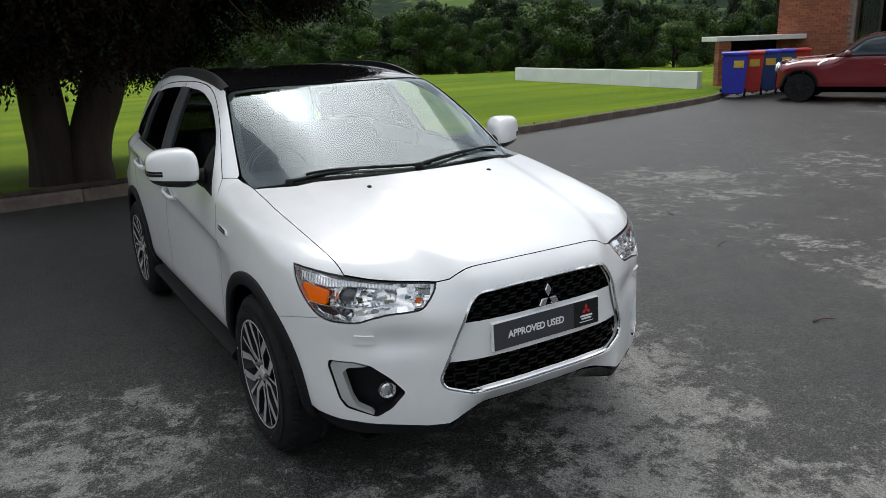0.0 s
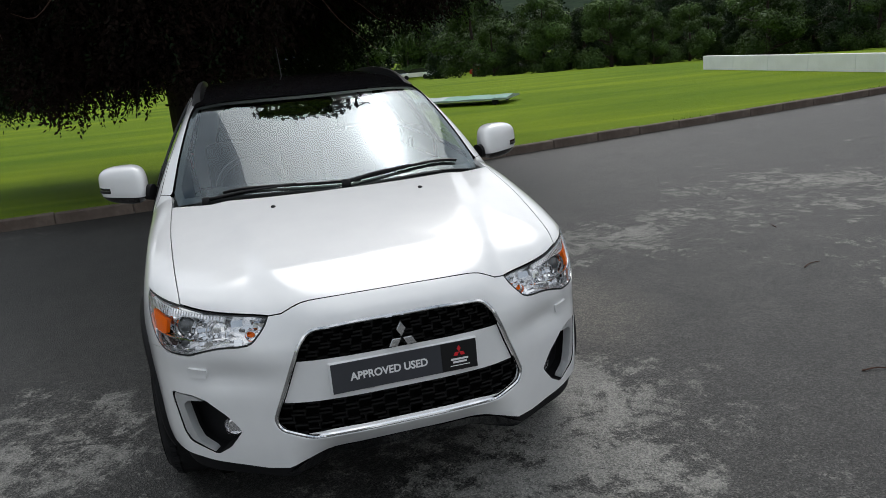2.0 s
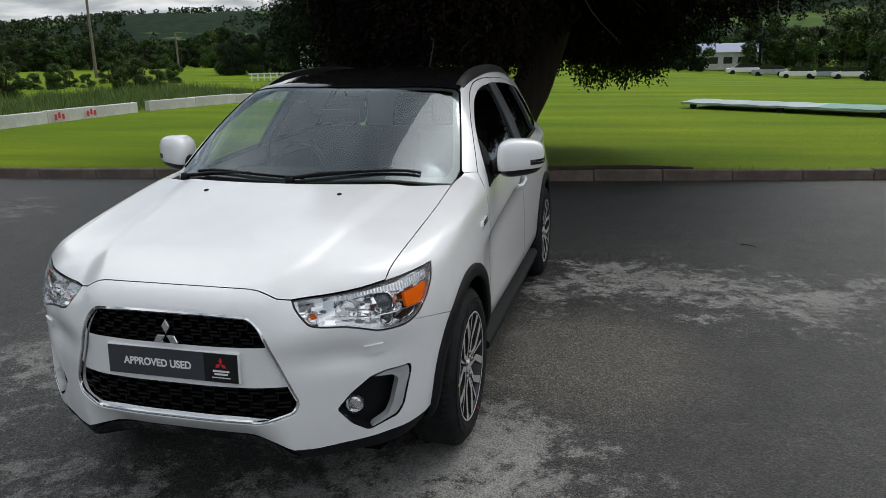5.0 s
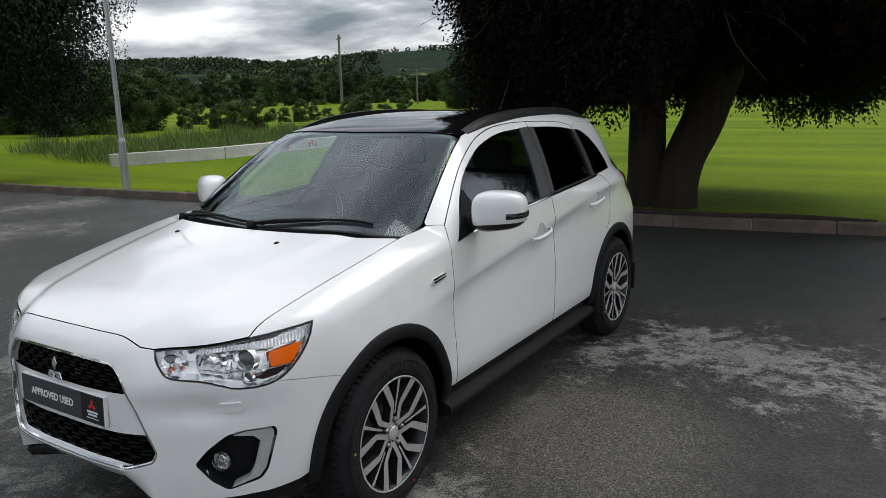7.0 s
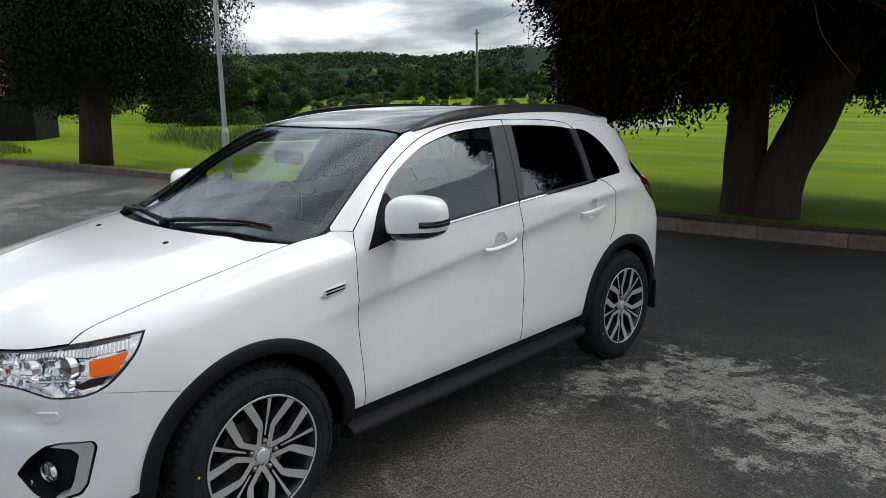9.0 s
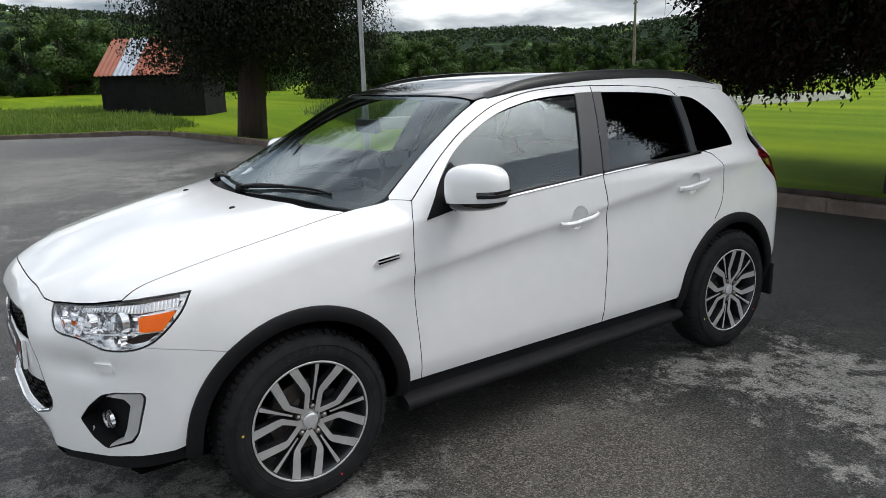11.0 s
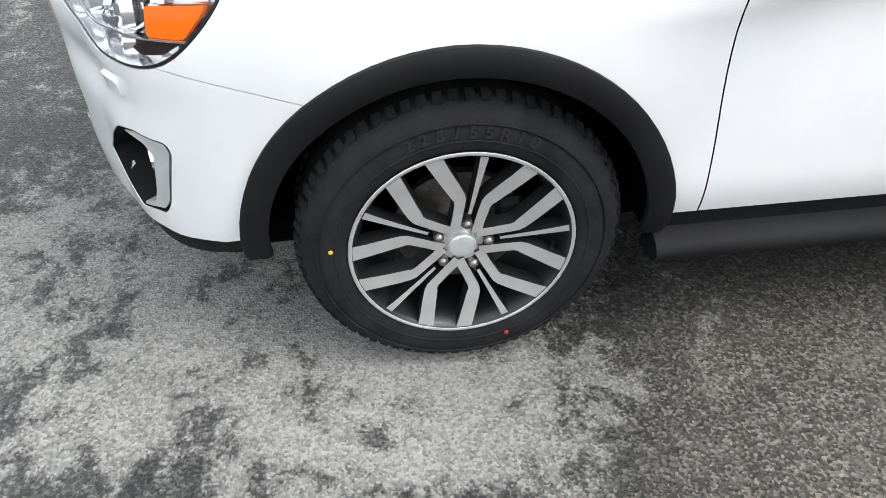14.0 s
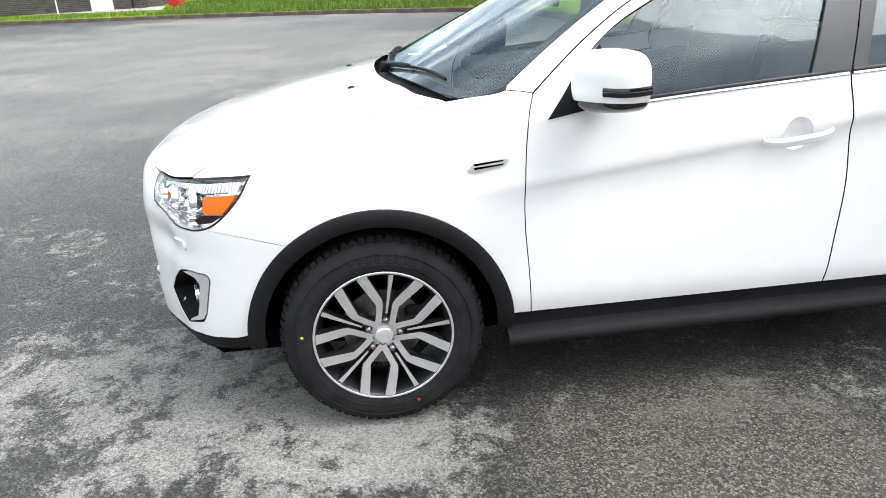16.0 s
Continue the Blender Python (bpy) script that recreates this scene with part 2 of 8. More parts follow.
    chips = a.node("ShaderNodeTexVoronoi", Scale=150.0)
    a.link(a.coord("Object"), chips.inputs["Vector"])
    chip_damp = a.ramp(chips.outputs["Color"], (0.1, (0.15, 0.15, 0.15)), (0.55, (0.72, 0.72, 0.71)), (0.95, (2.6, 2.57, 2.45)))
    chip_dry = a.ramp(chips.outputs["Color"], (0.05, (0.50, 0.50, 0.50)), (0.5, (1.0, 1.0, 0.99)), (0.95, (1.4, 1.39, 1.34)))
    dry = a.ramp(a.noise(1.3, 4), (0.3, (0.180, 0.178, 0.168)), (0.7, (0.262, 0.258, 0.243)))
    damp = a.ramp(a.noise(2.1, 4), (0.3, (0.018, 0.018, 0.018)), (0.7, (0.035, 0.034, 0.033)))
    damp = a.mix(1.0, damp, a.ramp(a.noise(24, 5, 0.7), (0.32, (0.62, 0.62, 0.62)), (0.68, (1.42, 1.42, 1.41))), "MULTIPLY")
    damp = a.mix(1.0, damp, a.ramp(a.noise(5.5, 5, 0.65), (0.34, (0.72, 0.72, 0.72)), (0.66, (1.3, 1.3, 1.3))), "MULTIPLY")
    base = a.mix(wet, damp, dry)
    # the open yard to the west has dried to an even grey
    even = math("MAXIMUM", math("MULTIPLY", spot(-16, -3, 12, 9), 0.85), math("MULTIPLY", spot(-6, -3.8, 4.5, 3.1), 0.85))
    base = a.mix(even, base, a.ramp(patch, (0.35, (0.118, 0.118, 0.114)), (0.6, (0.158, 0.157, 0.150))))
    # brownish soil washed over the stretch beside the sill
    soil = a.ramp(math("MULTIPLY", spot(1.35, 1.05, 0.75, 0.85), math("ADD", blot, 0.45)), (0.25, (0, 0, 0)), (0.75, (0.85, 0.85, 0.85)))
    base = a.mix(soil, base, (0.105, 0.097, 0.084))
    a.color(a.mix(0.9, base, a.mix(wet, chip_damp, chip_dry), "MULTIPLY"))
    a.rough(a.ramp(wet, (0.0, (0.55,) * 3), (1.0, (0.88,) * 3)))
    a.bump(chips.outputs["Distance"], 0.6, 0.006); a.bump(grain, 0.4, 0.004); a.bump(a.noise(35, 4), 0.3, 0.01)
    M["asphalt"] = a.m
    a = Mat("mown_lawn", rough=0.9, spec=0.08)
    stripes = a.noise(0.5, 4, 0.55, (0.14, 1.0, 1.0))
    tone = a.ramp(stripes, (0.35, (0.090, 0.162, 0.004)), (0.68, (0.168, 0.245, 0.006)))
    tuft = a.ramp(a.noise(28, 4), (0.25, (0.62, 0.66, 0.6)), (0.75, (1.28, 1.22, 1.2)))
    wide = a.ramp(a.noise(0.09, 4), (0.35, (0.85, 0.9, 0.9)), (0.65, (1.15, 1.08, 1.0)))
    a.color(a.mix(1.0, a.mix(1.0, tone, tuft, "MULTIPLY"), wide, "MULTIPLY"))
    a.bump(a.noise(60, 4), 0.7, 0.03)
    M["lawn"] = a.m
    a = Mat("kerb_stone", rough=0.85).vary((0.110, 0.078, 0.060), 0.35, 3, 70, 0.4, 0.006, hue=(0.135, 0.105, 0.085)); M["kerb"] = a.m
    a = Mat("white_render", rough=0.8).vary((0.80, 0.81, 0.82), 0.06, 1.2, 25, 0.2, 0.004); M["white_wall"] = a.m
    a = Mat("faded_whitewash", rough=0.85).vary((0.56, 0.55, 0.53), 0.22, 1.0, 14, 0.3, 0.01); M["whitewash"] = a.m
    a = Mat("red_daub", (0.6, 0.03, 0.03), 0.7).vary((0.55, 0.03, 0.04), 0.2, 5, 40); M["daub"] = a.m
    a = Mat("brick_face", rough=0.85)
    rnd = a.nt.nodes.new("ShaderNodeObjectInfo").outputs["Random"]
    a.color(a.mix(1.0, a.ramp(rnd, (0.0, (0.21, 0.062, 0.032)), (1.0, (0.34, 0.115, 0.055))), a.ramp(a.noise(30, 4), (0.3, (0.75,) * 3), (0.7, (1.15,) * 3)), "MULTIPLY"))
    a.bump(a.noise(80, 3), 0.3, 0.003); M["brick"] = a.m
    a = Mat("brick_joined", rough=0.85)
    isl = a.nt.nodes.new("ShaderNodeNewGeometry").outputs["Random Per Island"]
    a.color(a.mix(1.0, a.ramp(isl, (0.0, (0.21, 0.062, 0.032)), (1.0, (0.34, 0.115, 0.055))), a.ramp(a.noise(30, 4), (0.3, (0.75,) * 3), (0.7, (1.15,) * 3)), "MULTIPLY"))
    M["brick_far"] = a.m
    a = Mat("dark_brick", rough=0.85)
    isl = a.nt.nodes.new("ShaderNodeNewGeometry").outputs["Random Per Island"]
    a.color(a.mix(1.0, a.ramp(isl, (0.0, (0.05, 0.045, 0.042)), (1.0, (0.095, 0.085, 0.08))), a.ramp(a.noise(20, 4), (0.3, (0.8,) * 3), (0.7, (1.15,) * 3)), "MULTIPLY"))
    M["dark_brick"] = a.m
    a = Mat("mortar", rough=0.9).vary((0.20, 0.17, 0.15), 0.2, 5, 60, 0.2); M["mortar"] = a.m
    a = Mat("white_paint_wood", rough=0.5).vary((0.72, 0.72, 0.70), 0.1, 3, 40); M["white_paint"] = a.m
    a = Mat("window_frame_dark", (0.035, 0.022, 0.016), 0.5).vary((0.035, 0.022, 0.016), 0.3, 5, 60); M["frame_dark"] = a.m
    a = Mat("blue_bin_plastic", rough=0.4).vary((0.025, 0.035, 0.42), 0.12, 3, 40); M["bin_blue"] = a.m
    a = Mat("red_bin_plastic", rough=0.4).vary((0.5, 0.03, 0.02), 0.12, 3, 40); M["bin_red"] = a.m
    a = Mat("navy_bin_plastic", rough=0.4).vary((0.02, 0.07, 0.22), 0.12, 3, 40); M["bin_navy"] = a.m
    a = Mat("yellow_label", (0.6, 0.42, 0.05), 0.5).vary((0.6, 0.42, 0.05), 0.15, 10, 60); M["yellow"] = a.m
    a = Mat("dark_red_paint", (0.17, 0.006, 0.012), 0.25); a.set("Coat Weight", 1.0); a.set("Coat Roughness", 0.03)
    a.vary((0.17, 0.006, 0.012), 0.08, 4, 80); M["red_paint"] = a.m
    a = Mat("galvanised_steel", rough=0.45, metal=0.7).vary((0.42, 0.44, 0.46), 0.15, 3, 30, 0.1); M["galv"] = a.m
    a = Mat("weathered_pole", rough=0.9).vary((0.17, 0.145, 0.115), 0.25, 3, 30, 0.3); M["pole_wood"] = a.m
    a = Mat("tarred_boards", rough=0.85, spec=0.15).vary((0.010, 0.010, 0.010), 0.35, 2, 30, 0.3, 0.004); M["tar"] = a.m
    a = Mat("rusty_roof", rough=0.7)
    a.color(a.ramp(a.noise(0.9, 5, 0.6), (0.3, (0.22, 0.07, 0.035)), (0.5, (0.30, 0.085, 0.045)), (0.72, (0.27, 0.13, 0.09))))
    a.bump(a.noise(30, 4), 0.3, 0.004); M["rust"] = a.m
    a = Mat("zinc_sheet", rough=0.5, metal=0.4).vary((0.36, 0.40, 0.46), 0.15, 2, 30); M["zinc"] = a.m
    a = Mat("concrete", rough=0.85).vary((0.34, 0.33, 0.31), 0.2, 2, 40, 0.3); M["concrete"] = a.m
    a = Mat("cover_sheet", rough=0.4).vary((0.26, 0.33, 0.34), 0.15, 1.5, 20); M["cover"] = a.m
    a = Mat("cover_green", rough=0.45).vary((0.05, 0.22, 0.16), 0.2, 1.5, 20); M["cover_green"] = a.m
    # plants
    a = Mat("yew_bark", rough=0.9)
    a.color(a.ramp(a.noise(5, 5, 0.6, (1, 1, 0.15)), (0.3, (0.015, 0.010, 0.008)), (0.7, (0.050, 0.033, 0.026))))
    a.bump(a.noise(22, 5, 0.6, (1, 1, 0.12)), 0.8, 0.03); M["bark"] = a.m
    a = Mat("dead_twig", rough=0.9).vary((0.075, 0.036, 0.024), 0.35, 4, 30); M["twig"] = a.m

    def leaf(name, dark, light, rough=0.6):
        b = Mat(name, rough=rough, spec=0.15)
        r = b.nt.nodes.new("ShaderNodeNewGeometry").outputs["Random Per Island"]
        clump = b.ramp(b.noise(1.1, 4, 0.6), (0.34, dark), (0.66, light))
        b.color(b.mix(0.28, clump, b.ramp(r, (0.0, dark), (1.0, light))))
        return b.m
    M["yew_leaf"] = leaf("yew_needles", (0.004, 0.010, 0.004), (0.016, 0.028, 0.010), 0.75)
    M["yew_brown"] = leaf("dark_brown_needles", (0.005, 0.003, 0.002), (0.016, 0.008, 0.0055), 0.95)
    # sunlit tips and shaded masses of the cypress are put into two leaf colours
    M["cypress_leaf"] = leaf("cypress_lit_foliage", (0.005, 0.011, 0.003), (0.046, 0.050, 0.011))
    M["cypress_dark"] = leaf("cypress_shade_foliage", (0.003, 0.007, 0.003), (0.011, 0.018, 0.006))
    M["leaf_mid"] = leaf("hedgerow_leaves", (0.013, 0.030, 0.007), (0.058, 0.100, 0.022))
    M["leaf_light"] = leaf("willow_leaves", (0.035, 0.075, 0.018), (0.095, 0.155, 0.040))
    M["leaf_dark"] = leaf("dark_leaves", (0.007, 0.018, 0.006), (0.023, 0.043, 0.015))
    M["reed"] = leaf("rough_grass", (0.075, 0.13, 0.03), (0.16, 0.22, 0.07))
    M["weed"] = leaf("rank_weeds", (0.070, 0.130, 0.018), (0.160, 0.225, 0.045))
    a = Mat("wooded_hill", rough=0.95, spec=0.03)
    fields = a.node("ShaderNodeTexVoronoi", Scale=0.011)
    a.link(a.coord("Object"), fields.inputs["Vector"])
    green = a.ramp(fields.outputs["Color"], (0.0, (0.050, 0.085, 0.028)), (0.5, (0.085, 0.135, 0.038)), (1.0, (0.13, 0.175, 0.055)))
    woods = a.ramp(a.noise(0.010, 6, 0.62), (0.44, (0, 0, 0)), (0.475, (1, 1, 1)))
    wood_col = a.ramp(a.noise(0.15, 4, 0.7), (0.3, (0.010, 0.020, 0.013)), (0.7, (0.026, 0.044, 0.024)))
    a.color(a.mix(woods, green, wood_col))
    M["hill"] = a.m


build_materials()

# ---- building tools ----
def link_mesh(name, verts, faces, material, parent=None, label="", smooth=False, normals=None, mats=None, index=None, kind=""):
    me = bpy.data.meshes.new(name)
    me.from_pydata([tuple(map(float, v)) for v in verts], [], [tuple(map(int, f)) for f in faces])
    for m in (mats or [material]):
        me.materials.append(m)
    if index is not None:
        me.polygons.foreach_set("material_index", index)
    if smooth:
        me.polygons.foreach_set("use_smooth", [True] * len(me.polygons))
    if normals is not None:
        me.normals_split_custom_set_from_vertices([tuple(map(float, n)) for n in normals])
    me.update()
    ob = new(name, me)
    if parent is not None:
        ob.parent = parent
    if label or kind:
        tagged(ob, label, kind=kind)
    return ob


def part(name, bm, material, parent, label="", smooth=False):
    """A bmesh as one mesh object under a thing or a part."""
    me = bpy.data.meshes.new(name)
    if smooth:
        for f in bm.faces:
            f.smooth = True
    bm.to_mesh(me)
    bm.free()
    me.materials.append(material)
    if smooth:
        me.set_sharp_from_angle(angle=radians(38))
    ob = new(name, me)
    ob.parent = parent
    if label:
        tagged(ob, label)
    return ob


def thing(name, m, label, category, group="", kind=""):
    ob = new(name)
    ob.matrix_world = m
    ob.empty_display_size = 0.1
    return tagged(ob, label, category, group, kind)


def box_bm(x0, x1, y0, y1, z0, z1, bevel=0.0, seg=1, bm=None):
    bm = bm or bmesh.new()
    r = bmesh.ops.create_cube(bm, size=1.0, matrix=Matrix.Translation(((x0 + x1) / 2, (y0 + y1) / 2, (z0 + z1) / 2)) @ Matrix.Diagonal((x1 - x0, y1 - y0, z1 - z0, 1)))
    if bevel:
        es = list({e for v in r["verts"] for e in v.link_edges})
        bmesh.ops.bevel(bm, geom=es, offset=bevel, segments=seg, affect="EDGES", profile=0.6)
    return bm


def cyl_bm(r0, r1, p, q, n=16, bm=None, caps=True):
    """A tapered round bar from p to q."""
    bm = bm or bmesh.new()
    p, q = Vector(p), Vector(q)
    d = q - p
    m = Matrix.Translation((p + q) / 2) @ d.to_track_quat("Z", "Y").to_matrix().to_4x4()
    bmesh.ops.create_cone(bm, cap_ends=caps, segments=n, radius1=r0, radius2=r1, depth=d.length, matrix=m)
    return bm


def prism_bm(pts, z0, z1, m=None, bm=None, bevel=0.0):
    """A flat outline given depth; m places it."""
    bm = bm or bmesh.new()
    m = m or Matrix()
    lo = [bm.verts.new(m @ Vector((x, y, z0))) for x, y in pts]
    hi = [bm.verts.new(m @ Vector((x, y, z1))) for x, y in pts]
    n = len(pts)
    fs = [bm.faces.new(lo[::-1]), bm.faces.new(hi)]
    fs += [bm.faces.new((lo[i], lo[(i + 1) % n], hi[(i + 1) % n], hi[i])) for i in range(n)]
    if bevel:
        bmesh.ops.bevel(bm, geom=[e for e in fs[1].edges], offset=bevel, segments=2, affect="EDGES")
    return bm


def tube(path, radius, n=8, cap=True):
    """Verts and faces of a round tube along a path; radius is a number or a list."""
    P = np.asarray(path, float)
    R = np.broadcast_to(np.asarray(radius, float), (len(P),))
    T = np.gradient(P, axis=0)
    T /= np.linalg.norm(T, axis=1)[:, None] + 1e-12
    ref = np.array([0, 0, 1.0]) if abs(T[0][2]) < 0.9 else np.array([1.0, 0, 0])
    V, F = [], []
    u = np.cross(T[0], ref); u /= np.linalg.norm(u)
    for i in range(len(P)):
        u = u - T[i] * (u @ T[i]); u /= np.linalg.norm(u) + 1e-12
        w = np.cross(T[i], u)
        for k in range(n):
            a = 2 * math.pi * k / n
            V.append(P[i] + R[i] * (math.cos(a) * u + math.sin(a) * w))
    for i in range(len(P) - 1):
        for k in range(n):
            a, b = i * n + k, i * n + (k + 1) % n
            F.append((a, b, b + n, a + n))
    if cap:
        F.append(tuple(range(n))[::-1])
        F.append(tuple((len(P) - 1) * n + k for k in range(n)))
    return V, F


def merge(pieces):
    V, F = [], []
    for v, f in pieces:
        o = len(V)
        V += list(v)
        F += [tuple(i + o for i in q) for q in f]
    return V, F


def spline(*pts):
    """A smooth curve through (x, y) knots, as a function on arrays."""
    X = np.array([p[0] for p in pts], float); Y = np.array([p[1] for p in pts], float)
    h = np.diff(X); d = np.diff(Y) / h
    s = np.empty(len(X)); s[0], s[-1] = d[0], d[-1]
    s[1:-1] = (d[:-1] * h[1:] + d[1:] * h[:-1]) / (h[1:] + h[:-1])

    def f(x):
        x = np.asarray(x, float)
        xc = np.clip(x, X[0], X[-1])
        i = np.clip(np.searchsorted(X, xc) - 1, 0, len(X) - 2)
        t = (xc - X[i]) / h[i]
        v = (2 * t**3 - 3 * t**2 + 1) * Y[i] + (t**3 - 2 * t**2 + t) * h[i] * s[i] + (-2 * t**3 + 3 * t**2) * Y[i + 1] + (t**3 - t**2) * h[i] * s[i + 1]
        return v + np.where(x < X[0], (x - X[0]) * s[0], 0) + np.where(x > X[-1], (x - X[-1]) * s[-1], 0)
    return f


def curve(pts, n=8):
    """Catmull-Rom through knots of any dimension, n steps a span."""
    P = np.asarray(pts, float)
    Q = np.vstack([2 * P[0] - P[1], P, 2 * P[-1] - P[-2]])
    out = []
    for i in range(1, len(Q) - 2):
        for k in range(n):
            t = k / n
            out.append(0.5 * (2 * Q[i] + (Q[i + 1] - Q[i - 1]) * t + (2 * Q[i - 1] - 5 * Q[i] + 4 * Q[i + 1] - Q[i + 2]) * t**2 + (3 * Q[i] - Q[i - 1] - 3 * Q[i + 1] + Q[i + 2]) * t**3))
    out.append(P[-1])
    return np.array(out)


def rounded(pts, r, n=4):
    """A closed outline with its corners rounded by about r."""
    P = [np.array(p, float) for p in pts]
    out = []
    for i, p in enumerate(P):
        a, b = P[i - 1] - p, P[(i + 1) % len(P)] - p
        la, lb = np.linalg.norm(a), np.linalg.norm(b)
        k = min(r, la * 0.45, lb * 0.45)
        s, e = p + a / la * k, p + b / lb * k
        for j in range(n + 1):
            t = j / n
            out.append((1 - t)**2 * s + 2 * t * (1 - t) * p + t**2 * e)
    return np.array(out)


def inside(P, poly):
    """Which points lie in a closed outline."""
    x, y = P[:, 0], P[:, 1]
    r = np.zeros(len(P), bool)
    a = poly; b = np.roll(poly, -1, axis=0)
    for (x0, y0), (x1, y1) in zip(a, b):
        if y0 != y1:
            c = (y0 > y) != (y1 > y)
            r ^= c & (x < (x1 - x0) * (y - y0) / (y1 - y0) + x0)
    return r


def area2(poly):
    x, y = poly[:, 0], poly[:, 1]
    return 0.5 * np.sum(x * np.roll(y, -1) - np.roll(x, -1) * y)


def shrink(poly, d):
    """An outline moved inward by d (outward if negative)."""
    poly = np.asarray(poly, float)
    s = 1 if area2(poly) > 0 else -1
    a = poly - np.roll(poly, 1, axis=0); b = np.roll(poly, -1, axis=0) - poly
    na = np.stack([-a[:, 1], a[:, 0]], 1); nb = np.stack([-b[:, 1], b[:, 0]], 1)
    na /= np.linalg.norm(na, axis=1)[:, None] + 1e-9; nb /= np.linalg.norm(nb, axis=1)[:, None] + 1e-9
    n = na + nb
    n /= np.maximum(0.6, np.sum(n * n, 1) / 2)[:, None]
    return poly + s * d * n


def resample(poly, step):
    out = []
    for a, b in zip(poly, np.roll(poly, -1, axis=0)):
        k = max(1, int(math.ceil(np.linalg.norm(b - a) / step)))
        for i in range(k):
            out.append(a + (b - a) * i / k)
    P = [out[0]]
    for p in out[1:]:
        if np.linalg.norm(p - P[-1]) > 1e-4:
            P.append(p)
    if np.linalg.norm(P[0] - P[-1]) < 1e-4:
        P.pop()
    return np.array(P)


def fill(outline, holes=(), step=0.03):
    """A triangulated outline with holes and inner points: (points, triangles, loops)."""
    from mathutils.geometry import delaunay_2d_cdt
    loops = [resample(np.asarray(o, float), step) for o in (outline, *holes)]
    pts, edges = [], []
    for lp in loops:
        o = len(pts)
        pts += list(lp)
        edges += [(o + i, o + (i + 1) % len(lp)) for i in range(len(lp))]
    lo, hi = loops[0].min(0), loops[0].max(0)
    gx = np.arange(lo[0] + step / 2, hi[0], step); gy = np.arange(lo[1] + step / 2, hi[1], step * 0.87)
    G = np.array([(x + (step / 2 if j % 2 else 0), y) for j, y in enumerate(gy) for x in gx]).reshape(-1, 2)
    if len(G):
        keep = inside(G, loops[0])
        for h in loops[1:]:
            keep &= ~inside(G, h)
        B = np.vstack(loops)
        G = G[keep]
        if len(G):
            near = np.array([np.min(np.sum((B - g)**2, 1)) for g in G])
            G = G[near > (0.45 * step)**2]
        pts += list(G)
    r = delaunay_2d_cdt([Vector(p) for p in pts], edges, [], 0, 1e-6)
    V = np.array([tuple(v) for v in r[0]])
    T = np.array(r[2])
    C = V[T].mean(1)
    ok = inside(C, loops[0])
    for h in loops[1:]:
        ok &= ~inside(C, h)
    T = T[ok]
    a = np.cross(V[T[:, 1]] - V[T[:, 0]], V[T[:, 2]] - V[T[:, 0]])
    T = T[np.abs(a) > 1e-10]
    a = a[np.abs(a) > 1e-10]
    T[a < 0] = T[a < 0][:, ::-1]
    return V, T

# ---- ground ----
KERB_N = curve([(-19.0, 4.95), (-16.5, 5.35), (-13.5, 5.72), (-10.5, 5.98), (-7.05, 6.30), (-4.5, 6.66), (-2.0, 6.88), (0.1, 7.06), (2.6, 7.48), (5.7, 8.10), (8.4, 8.64), (12.2, 9.46), (14.6, 10.1)], 6)
KERB_W = curve([(-29.6, -18.0), (-27.6, -13.0), (-25.6, -6.2), (-23.0, 0.0), (-20.9, 3.4), (-20.0, 4.5), (-19.0, 4.95)], 5)
YARD = np.vstack([KERB_N, [(16.2, 10.9), (20.6, 13.4), (60, 13.4), (60, -60), (-36, -60)], KERB_W[:-1]])


def lie(x, y):
    """Height of the grass land."""
    x, y = np.asarray(x, float), np.asarray(y, float)
    d = np.hypot(x, y)
    east = np.clip((x + 8) / 30, 0, 1) * np.clip(y / 20, 0, 1)
    # the lawn dips behind the kerb
    back = np.clip((y - np.interp(x, KERB_N[:, 0], KERB_N[:, 1]) - 0.1) / 2.2, 0, 1) * np.clip((x + 22) / 4, 0, 1)
    z = 0.10 - 0.22 * back * back * (3 - 2 * back) - 0.032 * np.clip(d - 38, 0, 60) * east
    z = z + 0.012 * np.clip(-x - 26, 0, 30) * np.clip((30 - np.abs(y)) / 10, 0, 1)
    return z + 0.02 * np.sin(x * 0.31) * np.cos(y * 0.27)


def build_ground():
    outer = [(-2600, -2600), (2600, -2600), (2600, 2600), (-2600, 2600)]
    ring = resample(np.array([(-130, -70), (130, -70), (130, 130), (-130, 130)], float), 5)
    V2, T = fill(np.array([(-130, -70), (130, -70), (130, 130), (-130, 130)], float), [YARD], 2.5)
    V = [(p[0], p[1], float(lie(p[0], p[1]))) for p in V2]
    F = [tuple(t) for t in T]
    # wide skirt out to the horizon
    o = len(V)
    k = len(ring)
    for s in (1.0, 3.0, 20.0):
        for p in ring:
            V.append((p[0] * s, p[1] * s, float(lie(*p)) if s == 1.0 else (-1.2 if p[1] > 0 and p[0] > 0 else 0.0)))
    for j in range(2):
        for i in range(k):
            a, b = o + j * k + i, o + j * k + (i + 1) % k
            F.append((a, a + k, b + k, b)[::-1])
    g = link_mesh("ground", V, F, M["lawn"], smooth=True)
    tagged(g, "bright mown grass field beside the car park", "lawn", kind="structure")
    step = 1.5
    V2, T = fill(YARD, [], step)
    y = link_mesh("yard", [(p[0], p[1], 0.0) for p in V2], T, M["asphalt"])
    tagged(y, "patchy grey asphalt yard, damp in places, with painted tree shade", "asphalt", kind="structure")


